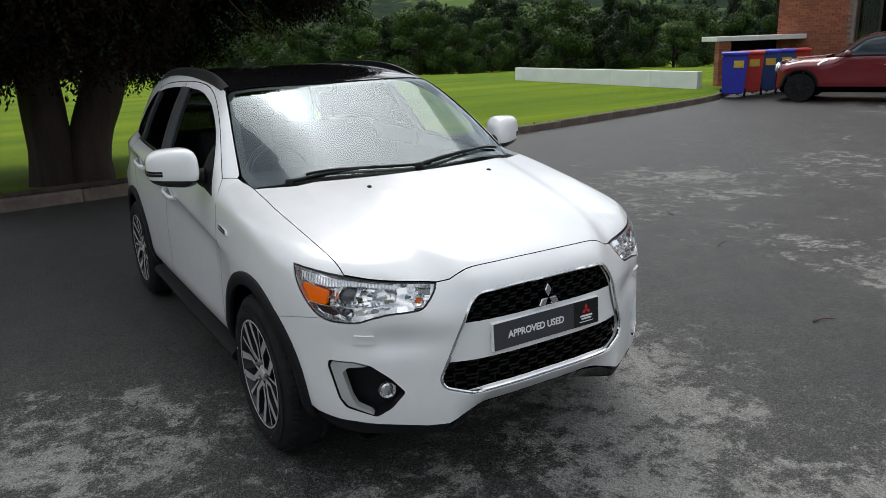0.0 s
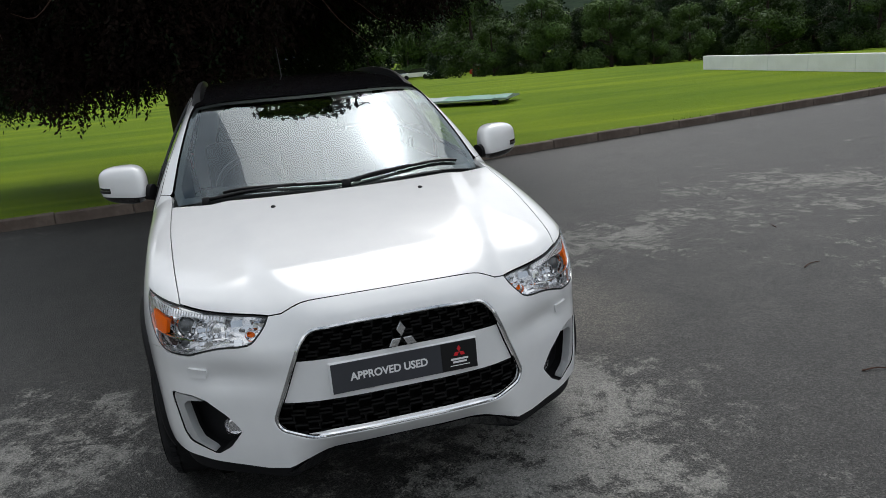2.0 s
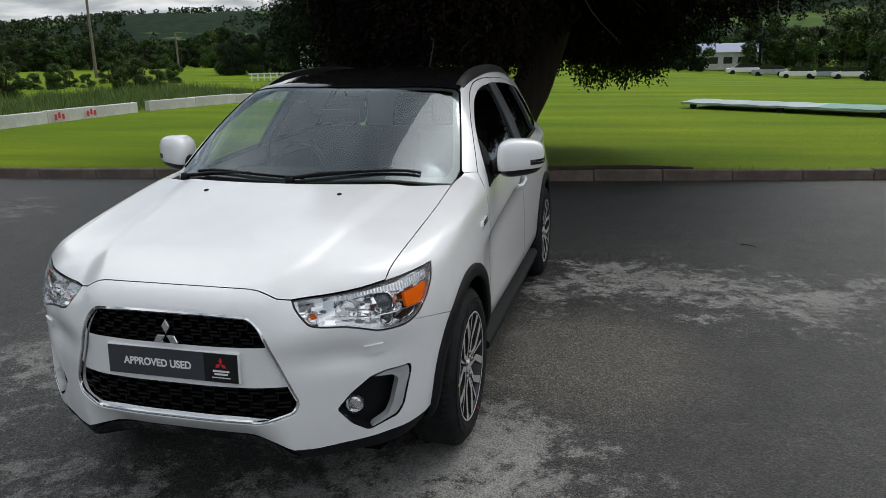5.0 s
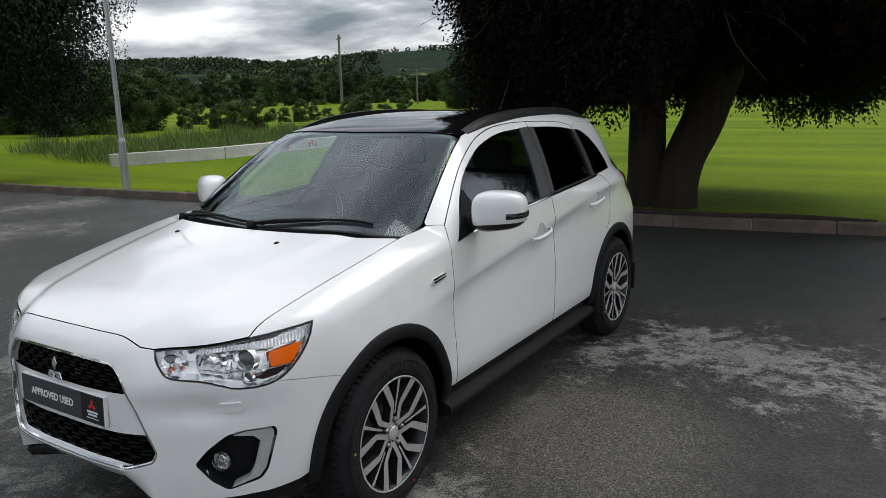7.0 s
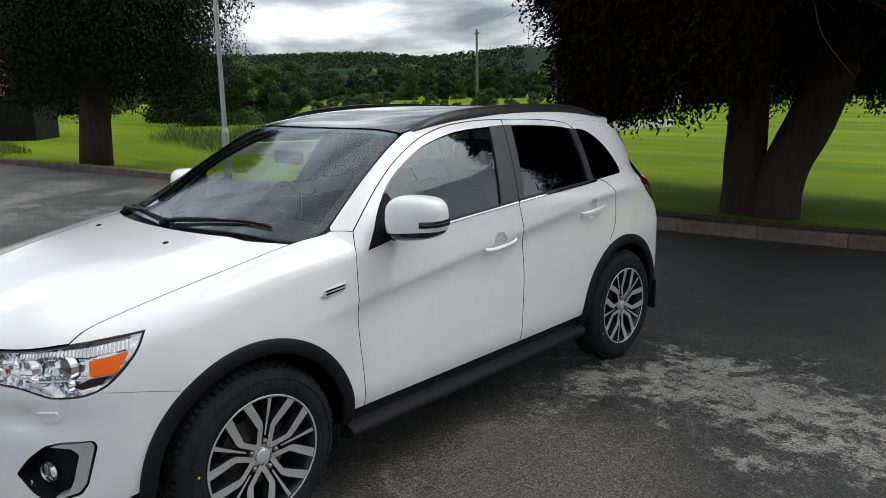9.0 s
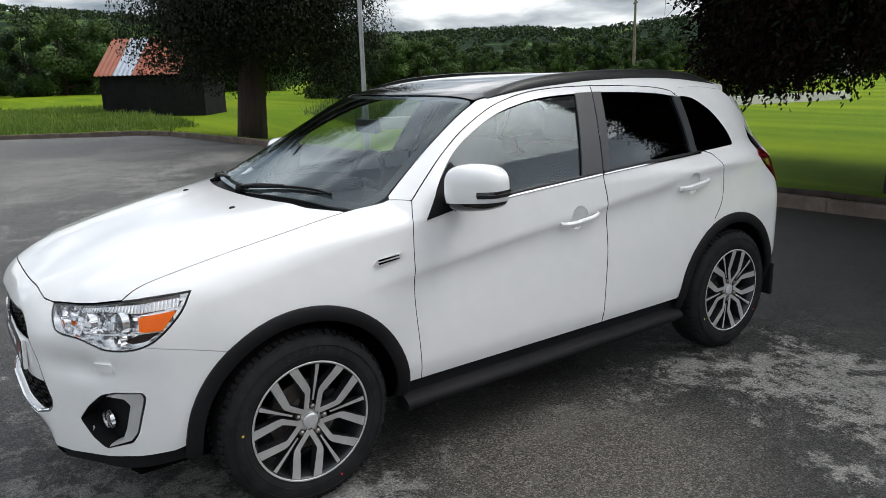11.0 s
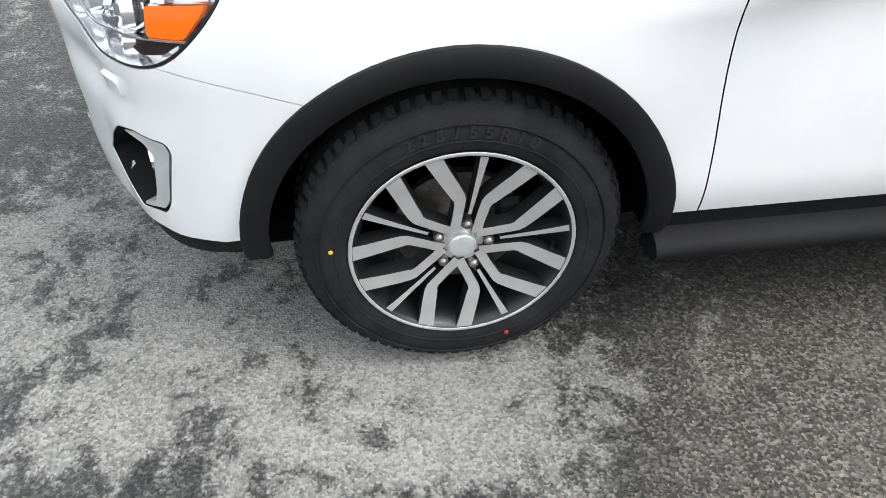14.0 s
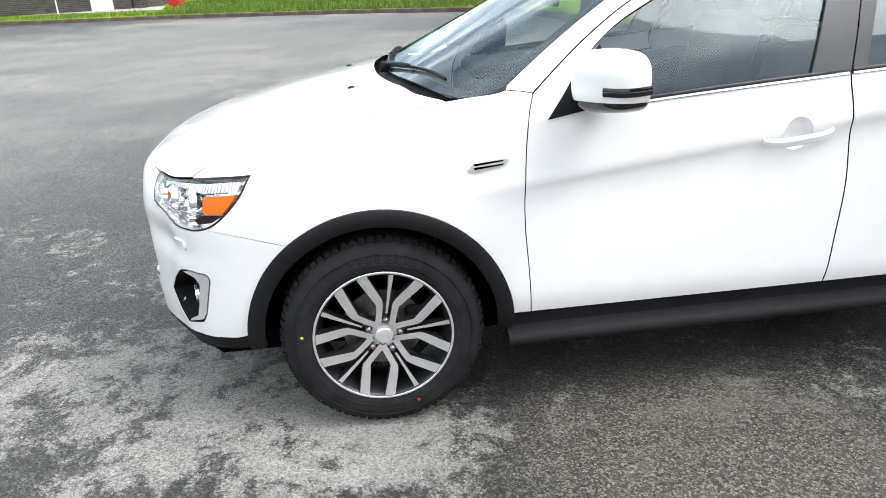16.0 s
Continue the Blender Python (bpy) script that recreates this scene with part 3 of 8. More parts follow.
def build_kerbs():
    kerb = tagged(new("kerb"), "low brown stone kerb edging the lawn", "kerb", kind="structure")
    bm = box_bm(-0.4555, 0.4555, -0.02, 0.11, -0.05, 0.135, 0.014, 1)
    me = bpy.data.meshes.new("kerb_stone")
    bm.to_mesh(me); bm.free(); me.materials.append(M["kerb"])
    rnd = random.Random(3)
    for line in (KERB_N, KERB_W, np.array([(14.6, 10.1), (16.2, 10.9), (20.6, 13.4), (30.0, 13.4)])):
        L = np.concatenate([[0], np.cumsum(np.linalg.norm(np.diff(line, axis=0), axis=1))])
        s = 0.46
        while s < L[-1] - 0.3:
            p = [np.interp(s, L, line[:, i]) for i in (0, 1)]
            q = [np.interp(s + 0.2, L, line[:, i]) for i in (0, 1)]
            ob = new("kerb_stone", me)
            ob.parent = kerb
            ob.matrix_basis = pose(p[0], p[1], rnd.uniform(-0.008, 0.008), rnd.uniform(-1.5, 1.5), 0, math.degrees(math.atan2(q[1] - p[1], q[0] - p[0])) + rnd.uniform(-0.5, 0.5))
            s += 0.915


build_ground()
build_kerbs()


def low_wall(name, pts, h, thick, material, label, base=0.0):
    """A low wall along a line, in bays with coping."""
    w = tagged(new(name), label, "wall", kind="structure")
    for (x0, y0), (x1, y1) in zip(pts[:-1], pts[1:]):
        d = math.hypot(x1 - x0, y1 - y0)
        n = max(1, round(d / 2.4))
        for i in range(n):
            a = (i + 0.5) / n
            x, y = x0 + (x1 - x0) * a, y0 + (y1 - y0) * a
            bm = box_bm(-d / n / 2 + 0.0015, d / n / 2 - 0.0015, -thick / 2, thick / 2, -0.15, h, 0.012)
            ob = part("wall_bay", bm, material, w)
            ob.matrix_basis = pose(x, y, float(lie(x, y)) + base + (0.012 * math.sin(i * 2.3) if material == M["whitewash"] else 0.0), 0, 0, math.degrees(math.atan2(y1 - y0, x1 - x0)))
    return w


low_wall("wall_east", [(19.35, 14.45), (20.3, 25.9)], 0.58, 0.22, M["white_wall"], "long low white rendered wall beyond the lawn")
low_wall("wall_west", [(-17.3, 10.9), (-16.1, 14.1), (-15.95, 20.4)], 0.37, 0.22, M["whitewash"], "long low whitewashed wall, stained and uneven")
low_wall("wall_west_far", [(-15.9, 21.0), (-13.6, 32.5)], 0.36, 0.22, M["whitewash"], "far stretch of low whitewashed wall")

# ---- the white car: front axle over the origin, nose towards -y ----
plan_side = spline((-0.95, 0.77), (-0.45, 0.860), (0, 0.884), (0.5, 0.886), (1.5, 0.890), (2.4, 0.886), (2.9, 0.872), (3.2, 0.842), (3.45, 0.785))
plan_front = spline((0, -0.888), (0.2, -0.884), (0.35, -0.862), (0.43, -0.832), (0.5, -0.794), (0.58, -0.746), (0.72, -0.655), (0.80, -0.563), (0.85, -0.450), (0.88, -0.33), (0.95, -0.05))
bonnet_line = spline((-0.95, 0.835), (-0.80, 0.912), (-0.5, 1.000), (-0.2, 1.065), (0.0, 1.100), (0.25, 1.138), (0.5, 1.165))
roof_line = spline((0.0, 1.076), (0.08, 1.114), (0.5, 1.312), (0.8, 1.450), (0.95, 1.515), (1.2, 1.566), (1.6, 1.600), (2.0, 1.604), (2.6, 1.574), (3.0, 1.520), (3.5, 1.43))
belt_line = spline((0.4, 1.030), (0.55, 1.044), (1.04, 1.084), (1.5, 1.114), (1.75, 1.128), (2.4, 1.152), (2.7, 1.162), (3.3, 1.19))
waist_in = spline((1.4, 0.0), (1.9, 0.014), (2.4, 0.046), (2.75, 0.088), (3.0, 0.108), (3.4, 0.13))
tail_in = spline((2.6, 0.0), (2.8, 0.002), (2.9, 0.010), (3.0, 0.028), (3.1, 0.055), (3.2, 0.085), (3.4, 0.15))


def smax(a, b, k):
    return np.maximum(a, b) + np.maximum(k - np.abs(a - b), 0)**2 / (4 * k)


def crease(y):
    return 0.842 + 0.117 * (y - 0.52)


def belt(y):
    return belt_line(y)


def side_x(y, z):
    """Half the width of the body at a place along it and a height."""
    w = plan_side(y)
    h = z - crease(y)
    fade = np.clip((y - 0.28) / 0.30, 0, 1) * np.clip((3.3 - y) / 0.4, 0, 1)
    low = np.clip(-h, 0, 1) / 0.085
    w = w - 0.016 * fade * low * np.exp(1 - low)
    w = w - 1.7 * np.clip(0.465 - z, 0, 1)**2
    w = w + 0.016 * np.exp(-(y / 0.5)**2 - ((z - 0.68) / 0.22)**2) + 0.012 * np.exp(-((y - 2.67) / 0.5)**2 - ((z - 0.68) / 0.22)**2)
    up = np.clip(h, 0, 1)
    w = w - 0.20 * up**1.35
    g = np.clip(z - belt(y) - 0.0, 0, 1)
    w = w - 0.26 * g - 0.30 * g**2
    # the cabin draws in towards the tail above the shoulder
    up = np.clip((z - 1.06) / 0.13, 0, 1)
    w = w - np.where(y > 1.4, waist_in(y), 0.0) * up * up * (3 - 2 * up)
    up = np.clip((z - 0.80) / 0.28, 0, 1)
    return w - np.where(y > 2.6, tail_in(y), 0.0) * up * up * (3 - 2 * up)


def bonnet_z(x, y):
    t = np.clip((y + 0.8) / 1.05, 0, 1)
    fall = (0.066 - 0.028 * t) * (x / 0.75)**2.6
    ridge = 0.40 + 0.16 * t
    u = np.clip((ridge + 0.05 - x) / 0.10, 0, 1)
    return bonnet_line(y) - fall + 0.012 * u * u * (3 - 2 * u) * np.clip((y + 0.80) / 0.2, 0, 1)


def front_y(x, z):
    tip = 0.8 + 2.0 * np.exp(-((x - 0.45) / 0.12)**2) + 0.9 * np.clip((x - 0.5) / 0.2, 0, 1)
    lean = tip * np.clip(z - 0.70, 0, 1)**2 + 0.25 * np.clip(0.42 - z, 0, 1)**1.5 + 0.85 * np.clip(0.43 - z, 0, 1) * np.clip((0.42 - x) / 0.16, 0, 1)
    nose = 0.022 * np.exp(-((x - 0.60) / 0.16)**2 - ((z - 0.655) / 0.05)**2)
    return plan_front(x) + lean + nose


def body_low(P):
    x, y, z = np.abs(P[:, 0]), P[:, 1], P[:, 2]
    s = smax(x - side_x(y, z), z - bonnet_z(x, y), 0.10)
    return smax(s, (front_y(x, z) - y) * 0.85, 0.05)


def body_up(P):
    x, y, z = np.abs(P[:, 0]), P[:, 1], P[:, 2]
    k = np.clip((y - 0.40) / 0.65, 0, 1)
    top = roof_line(y) - (0.50 - 0.27 * k) * x**4 - 0.012 * x**2
    rear = y - (3.46 - 0.85 * np.clip(z - 1.06, 0, 1) - 0.42 * x**3 - 0.3 * np.clip(0.5 - z, 0, 1))
    return smax(smax(x - side_x(y, z), z - top, 0.05), rear, 0.08)


def body_all(P):
    return np.minimum(body_low(P), np.maximum(body_up(P), 0.02 - P[:, 1]))


def root(fun, origin, way, near, far):
    a = np.full(len(origin), near); b = np.full(len(origin), far)
    for _ in range(34):
        m = (a + b) / 2
        out = fun(origin + way * m[:, None]) > 0
        b = np.where(out, m, b); a = np.where(out, a, m)
    return origin + way * ((a + b) / 2)[:, None]


class Lift:
    """Takes flat outlines onto the body: along x, z, a slope between them, or out from an upright axis."""

    def __init__(self, how, fun):
        self.how, self.fun = how, fun

    def up(self, U):
        U = np.asarray(U, float)
        n = len(U); o = np.zeros((n, 3)); w = np.zeros((n, 3)); near, far = 0.0, 1.4
        if self.how == "x":
            o[:, 1:] = U; w[:, 0] = 1
        elif self.how == "z":
            o[:, :2] = U; w[:, 2] = 1; near, far = 0.3, 2.2
        elif self.how == "y":
            o[:, 0] = U[:, 0]; o[:, 2] = U[:, 1]; w[:, 1] = -1; near, far = -0.2, 1.3
        elif self.how == "r":
            o[:, 1] = U[:, 0]; k = math.sqrt(0.5)
            o[:, 0] -= U[:, 1] * k; o[:, 2] += U[:, 1] * k; w[:, 0] = w[:, 2] = k; near, far = 0.3, 2.2
        elif self.how == "b":
            o[:, 0] = U[:, 0]; o[:, 2] = U[:, 1]; w[:, 1] = 1; near, far = 2.0, 4.0
        else:
            a = U[:, 0]
            o[:, 1] = 0.3; o[:, 2] = U[:, 1]; w[:, 0] = np.sin(a); w[:, 1] = -np.cos(a); near, far = 0.2, 1.7
        return root(self.fun, o, w, near, far)

    def down(self, P):
        P = np.asarray(P, float); k = math.sqrt(0.5)
        if self.how == "x":
            return P[:, 1:]
        if self.how == "z":
            return P[:, :2]
        if self.how in "yb":
            return P[:, (0, 2)]
        if self.how == "r":
            return np.stack([P[:, 1], (P[:, 2] - P[:, 0]) * k], 1)
        return np.stack([np.arctan2(P[:, 0], 0.3 - P[:, 1]), P[:, 2]], 1)


def normals_of(fun, P, h=0.004):
    N = np.stack([fun(P + np.eye(3)[i] * h) - fun(P - np.eye(3)[i] * h) for i in range(3)], 1)
    return N / (np.linalg.norm(N, axis=1)[:, None] + 1e-9)


def skin(name, parent, material, lift, outline, holes=(), step=0.03, gap=0.0025, depth=0.016, proud=0.0, label="", side=1, rim_mat=None, shear=0.0):
    """A body panel: a piece of the body's surface with turned-in edges. side -1 mirrors it."""
    # white panels get near-black edges: the shade of the shut lines as colour
    if rim_mat is None and material == M["paint"]:
        rim_mat = M["void"]
    ol = shrink(outline, gap) if gap else np.asarray(outline)
    lean = np.array([[1.0, -shear], [0.0, 1.0]])
    V2, T = fill(ol @ lean, [(shrink(h, -gap) if gap else np.asarray(h)) @ lean for h in holes], step)
    V2 = V2 @ np.array([[1.0, shear], [0.0, 1.0]])
    P = lift.up(V2)
    N = normals_of(lift.fun, P)
    e1 = np.cross(P[T[:, 1]] - P[T[:, 0]], P[T[:, 2]] - P[T[:, 0]])
    flip = np.sum(np.sum(e1 * N[T[:, 0]], 1)) < 0
    if flip:
        T = T[:, ::-1]
    P = P + N * proud
    count = {}
    for t in T:
        for a, b in ((t[0], t[1]), (t[1], t[2]), (t[2], t[0])):
            count[(a, b)] = count.get((a, b), 0) + 1
    rim = [(a, b) for (a, b) in count if (b, a) not in count]
    verts, nor, faces = list(P), list(N), [tuple(t) for t in T]
    idx = [0] * len(faces)
    if depth:
        top, bot = {}, {}
        for a, b in rim:
            out = np.cross(P[b] - P[a], N[a]); out /= np.linalg.norm(out) + 1e-9
            for i in (a, b):
                if i not in top:
                    top[i] = len(verts); verts.append(P[i]); nor.append(out)
                    bot[i] = len(verts); verts.append(P[i] - N[i] * depth); nor.append(out)
            faces.append((top[b], top[a], bot[a], bot[b])); idx.append(1 if rim_mat else 0)
    if side < 0:
        verts = [np.array((-v[0], v[1], v[2])) for v in verts]
        nor = [np.array((-v[0], v[1], v[2])) for v in nor]
        faces = [f[::-1] for f in faces]
    return link_mesh(name, verts, faces, material, parent, label, True, nor, mats=[material, rim_mat] if rim_mat else None, index=idx if rim_mat else None)


def strip(name, parent, material, P, N, width, thick, label="", side=1, offset=0.0):
    """A raised bead along a path on the body, with its own thickness."""
    P, N = np.asarray(P, float), np.asarray(N, float)
    T = np.gradient(P, axis=0); T /= np.linalg.norm(T, axis=1)[:, None] + 1e-9
    B = np.cross(N, T); B /= np.linalg.norm(B, axis=1)[:, None] + 1e-9
    prof = [(-0.5, -0.3), (-0.5, 0.55), (-0.32, 1.0), (0.32, 1.0), (0.5, 0.55), (0.5, -0.3)]
    W = np.broadcast_to(width, (len(P),))
    V = []
    for i in range(len(P)):
        for u, h in prof:
            V.append(P[i] + B[i] * (u * W[i] + offset) + N[i] * h * thick)
    k = len(prof)
    F = [(i * k + j, i * k + (j + 1) % k, (i + 1) * k + (j + 1) % k, (i + 1) * k + j) for i in range(len(P) - 1) for j in range(k)]
    F += [tuple(range(k))[::-1], tuple((len(P) - 1) * k + j for j in range(k))]
    if side < 0:
        V = [np.array((-v[0], v[1], v[2])) for v in V]
        F = [f[::-1] for f in F]
    ob = link_mesh(name, V, F, material, parent, label, True)
    ob.data.set_sharp_from_angle(angle=radians(40))
    return ob


def mirrored(V, F, side):
    if side > 0:
        return V, F
    return [np.array((-v[0], v[1], v[2])) for v in V], [tuple(f)[::-1] for f in F]


LX, LZ, LC, LR = Lift("x", body_low), Lift("z", body_low), Lift("c", body_low), Lift("r", body_low)
UX, UZ, UR, UB = Lift("x", body_up), Lift("z", body_up), Lift("r", body_up), Lift("b", body_up)
AX = Lift("x", body_all)
AR = Lift("r", body_all)
AZ = Lift("z", body_all)


def deg(pts):
    return np.array([(radians(a), z) for a, z in pts])


def arch(y0, r, a0, a1, n=24, rz=None):
    return np.array([(y0 + r * math.cos(radians(a)), 0.335 + (rz or r) * math.sin(radians(a))) for a in np.linspace(a0, a1, n)])


# shared seams
lamp_rise = spline((22, 0.862), (30, 0.876), (39, 0.900), (45, 0.914), (50.7, 0.924))
lamp_top = LC.up(np.array([(radians(a), float(lamp_rise(a))) for a in np.linspace(22, 39, 13)]))[:, :2]
hood_edge_x = spline((float(lamp_top[-1][1]), float(lamp_top[-1][0])), (-0.3, 0.738), (0.0, 0.752), (0.27, 0.752))
hood_side = np.array([(hood_edge_x(y), y) for y in np.linspace(float(lamp_top[-1][1]), 0.27, 22)])
hood_rear = np.array([(x, 0.07 + 0.20 * (x / 0.752)**2.4) for x in np.linspace(0.752, 0.0, 20)])
lamp_low = curve(deg([(22.0, 0.850), (23.6, 0.803), (25.6, 0.772), (31.0, 0.760), (34.2, 0.746), (37.0, 0.732), (41.8, 0.737), (44.8, 0.760), (47.4, 0.806), (49.6, 0.865), (50.7, 0.924)]), 4)
LAMP_CORNER = 26


def seam_points():
    """The joint of bumper and wing, from the headlamp to the arch."""
    p = LC.up(lamp_low[LAMP_CORNER:LAMP_CORNER + 1])[0]
    q = (-0.281, 0.689)
    return LX.up([(p[1] + (q[0] - p[1]) * t, p[2] + (q[1] - p[2]) * t + 0.004 * math.sin(math.pi * t)) for t in np.linspace(0.08, 0.95, 12)])


def build_car():
    car = thing("car", Matrix(), "pearl white compact crossover car with black glass roof on asphalt", "car")
    paint, trim, plastic = M["paint"], M["trim"], M["plastic"]

    # bonnet
    half = np.vstack([[(0.0, -0.806)], curve([(0.0, -0.806), (0.2, -0.803), (0.350, -0.790)], 5)[1:], [(0.386, -0.783)], lamp_top, hood_side[1:], hood_rear[1:]])
    full = np.vstack([half, (half * [-1, 1])[::-1][1:-1]])
    bonnet = skin("bonnet", car, paint, LZ, full, step=0.022, depth=0.02)
    for sx in (1, -1):
        p = LZ.up([(0.325 * sx, -0.035)])[0]
        bm = bmesh.new()
        bmesh.ops.create_uvsphere(bm, u_segments=10, v_segments=6, radius=0.011, matrix=Matrix.Translation(p) @ Matrix.Diagonal((1, 1.4, 0.6, 1)))
        part("washer_jet", bm, plastic, bonnet, "black windscreen washer jet", True)

    # front bumper
    b3 = LZ.up(np.vstack([curve([(0.0, -0.806), (0.2, -0.803), (0.350, -0.790)], 5), [(0.386, -0.783)], lamp_top[:1]]))
    top = LC.down(b3)
    lamp_under = lamp_low[: LAMP_CORNER + 1]
    a3 = LX.up(arch(0, 0.452, 180 - 4, 180 - 51.5, 14))
    arch_edge = LC.down(a3)
    seam = LC.down(seam_points())
    low = deg([(49.6, 0.360), (46, 0.352), (38, 0.338), (31, 0.322), (25, 0.312), (21, 0.316), (18.3, 0.335), (15, 0.356), (8, 0.361), (0, 0.362)])
    low[0] = arch_edge[0]
    halfb = np.vstack([top, lamp_under[1:], seam, arch_edge[::-1], low[1:]])
    fullb = np.vstack([halfb, (halfb * [-1, 1])[::-1][1:-1]])
    gr = [(0.16, 0.834), (0.310, 0.824), (0.354, 0.775), (0.464, 0.502), (0.447, 0.460), (0.335, 0.424), (0.16, 0.428)]
    gfull_xz = rounded(np.array(gr + [(-x, z) for x, z in gr[::-1]]), 0.028, 4)
    LY = Lift("y", body_low)
    gfull = LC.down(LY.up(gfull_xz))
    fog = rounded(deg([(28.6, 0.456), (31.2, 0.515), (34.6, 0.568), (37.5, 0.582), (42.4, 0.584), (42.8, 0.562), (40.9, 0.430), (39.6, 0.394), (34.0, 0.358), (31.2, 0.392)]), 0.012, 3)
    bumper = skin("front_bumper", car, paint, LC, fullb, [gfull, fog, fog * [-1, 1]], step=0.026, gap=0.0008, depth=0.03, rim_mat=M["paint"])

    # grille: chrome surround, dark mesh, white bar
    P = LY.up(resample(gfull_xz, 0.02)); P = np.vstack([P, P[:2]])
    N = normals_of(body_low, P)
    grille_ob = skin("grille", car, M["void"], LY, shrink(gfull_xz, -0.004), step=0.04, gap=0, depth=0, proud=-0.055)
    strip("chrome_surround", grille_ob, M["chrome"], P - N * 0.011, N, 0.021, 0.009, "bright chrome grille surround", offset=0.0)

    def band(z0, z1, n=14):
        """Part of the grille opening between two heights, as an outline."""
        ins = shrink(gfull_xz, 0.012)
        zz = ins[:, 1]; right = ins[ins[:, 0] >= -1e-6]
        o = np.argsort(right[:, 1])
        wx = lambda z: np.interp(z, right[o, 1], right[o, 0])
        zs = np.linspace(z0, z1, n)
        r = np.array([(wx(z), z) for z in zs])
        return np.vstack([r, (r * [-1, 1])[::-1]])
    bar_edge = lambda u: 0.012 * (u / 0.4)**2
    bar = band(0.560, 0.710)
    bar[:, 1] = bar[:, 1] + 0.0
    skin("grille_bar", grille_ob, paint, LY, resample(bar, 0.03), step=0.03, gap=0, depth=0.04, proud=-0.020, label="body-coloured bar across the grille")
    for z0, z1, nm in ((0.716, 0.814, "upper_mesh"), (0.446, 0.556, "lower_mesh")):
        bm = bmesh.new()
        rows = 4
        dz = (z1 - z0) / rows
        right = gfull_xz[gfull_xz[:, 0] >= -1e-6]; o = np.argsort(right[:, 1])
        for r in range(rows + 1):
            z = z0 + dz * r
            w = float(np.interp(np.clip(z, 0.434, 0.83), right[o, 1], right[o, 0])) - 0.012
            xs = np.linspace(-w, w, 40)
            Y = LY.up(np.stack([xs, np.full(40, z)], 1))[:, 1] + 0.032
            for i in range(39):
                zz = 0.006 if (i // 2 + r) % 2 else -0.006
                a = Vector((xs[i], Y[i], z + zz)); b = Vector((xs[i + 1], Y[i + 1], z + zz))
                vs = [bm.verts.new(q) for q in (a + Vector((0, 0, -0.0035)), b + Vector((0, 0, -0.0035)), b + Vector((0, 0, 0.0035)), a + Vector((0, 0, 0.0035)))]
                vb = [bm.verts.new(v.co + Vector((0, 0.014, 0))) for v in vs]
                bm.faces.new(vs)
                bm.faces.new((vs[3], vs[2], vb[2], vb[3])); bm.faces.new((vs[1], vs[0], vb[0], vb[1]))
            for i in range(0, 40, 4):
                if r < rows:
                    j = min(39, i + (2 if r % 2 else 0))
                    box_bm(xs[j] - 0.003, xs[j] + 0.003, Y[j] + 0.004, Y[j] + 0.014, z, z + dz, bm=bm)
        part(nm, bm, M["mesh"], grille_ob, "black honeycomb grille mesh")

    # badge: three diamonds
    by = float(LY.up([(0.0, 0.745)])[0][1]) + 0.012
    bm = bmesh.new()
    for ang in (90, 210, 330):
        c, s = math.cos(radians(ang)), math.sin(radians(ang))
        pts = [(0.003 * c, 0.003 * s), (0.030 * c - 0.0165 * s, 0.030 * s + 0.0165 * c), (0.057 * c, 0.057 * s), (0.030 * c + 0.0165 * s, 0.030 * s - 0.0165 * c)]
        prism_bm(pts, 0, 0.012, Matrix.Translation((0, by, 0.747)) @ Matrix.Rotation(radians(90 - 6), 4, "X"), bm=bm, bevel=0.003)
    part("badge", bm, M["chrome"], grille_ob, "chrome three-diamond badge")

    # number plate board
    plate = new("plate")
    plate.parent = car
    tagged(plate, "dark grey showroom plate lettered in white")
    py = float(LY.up([(0.0, 0.636)])[0][1]) + 0.017
    pm = Matrix.Translation((0.005, py, 0.636)) @ Matrix.Rotation(radians(90 - 3), 4, "X")
    plate.matrix_world = pm
    part("plate_board", box_bm(-0.266, 0.266, -0.057, 0.057, -0.012, 0.004, 0.003), M["plate_white"], plate, "thin white border of the plate")
    part("plate_face", box_bm(-0.260, 0.130, -0.0525, 0.0525, 0.004, 0.0062), M["plate_grey"], plate)
    part("plate_badge_field", box_bm(0.130, 0.261, -0.0525, 0.0525, 0.004, 0.0064), M["plate_black"], plate)
    txt = bpy.data.curves.new("lettering", "FONT")
    txt.body, txt.size, txt.align_x, txt.align_y, txt.extrude = "APPROVED USED", 0.0385, "CENTER", "CENTER", 0.0004
    txt.offset = 0.0012
    txt.materials.append(M["plate_white"])
    tob = new("lettering", txt)
    tob.parent = plate
    tob.matrix_basis = Matrix.Translation((-0.058, -0.002, 0.0068)) @ Matrix.Diagonal((0.93, 1.0, 1.0, 1.0))
    bm = bmesh.new()
    for ang in (90, 210, 330):
        c, s = math.cos(radians(ang)), math.sin(radians(ang))
        prism_bm([(0, 0), (0.0125 * c - 0.0075 * s, 0.0125 * s + 0.0075 * c), (0.025 * c, 0.025 * s), (0.0125 * c + 0.0075 * s, 0.0125 * s - 0.0075 * c)], 0.0064, 0.0072, Matrix.Translation((0.196, 0.014, 0)), bm=bm)
    part("red_mark", bm, M["plate_red"], plate)
    bm = bmesh.new()
    for y0, y1, w in ((-0.015, -0.008, 0.032), (-0.026, -0.019, 0.026), (-0.037, -0.034, 0.036)):
        box_bm(0.196 - w, 0.196 + w, y0, y1, 0.0064, 0.0072, bm=bm)
    part("small_print", bm, M["plate_white"], plate)

    # lower front valance
    lowfull = np.vstack([low, (low * [-1, 1])[::-1][1:]])
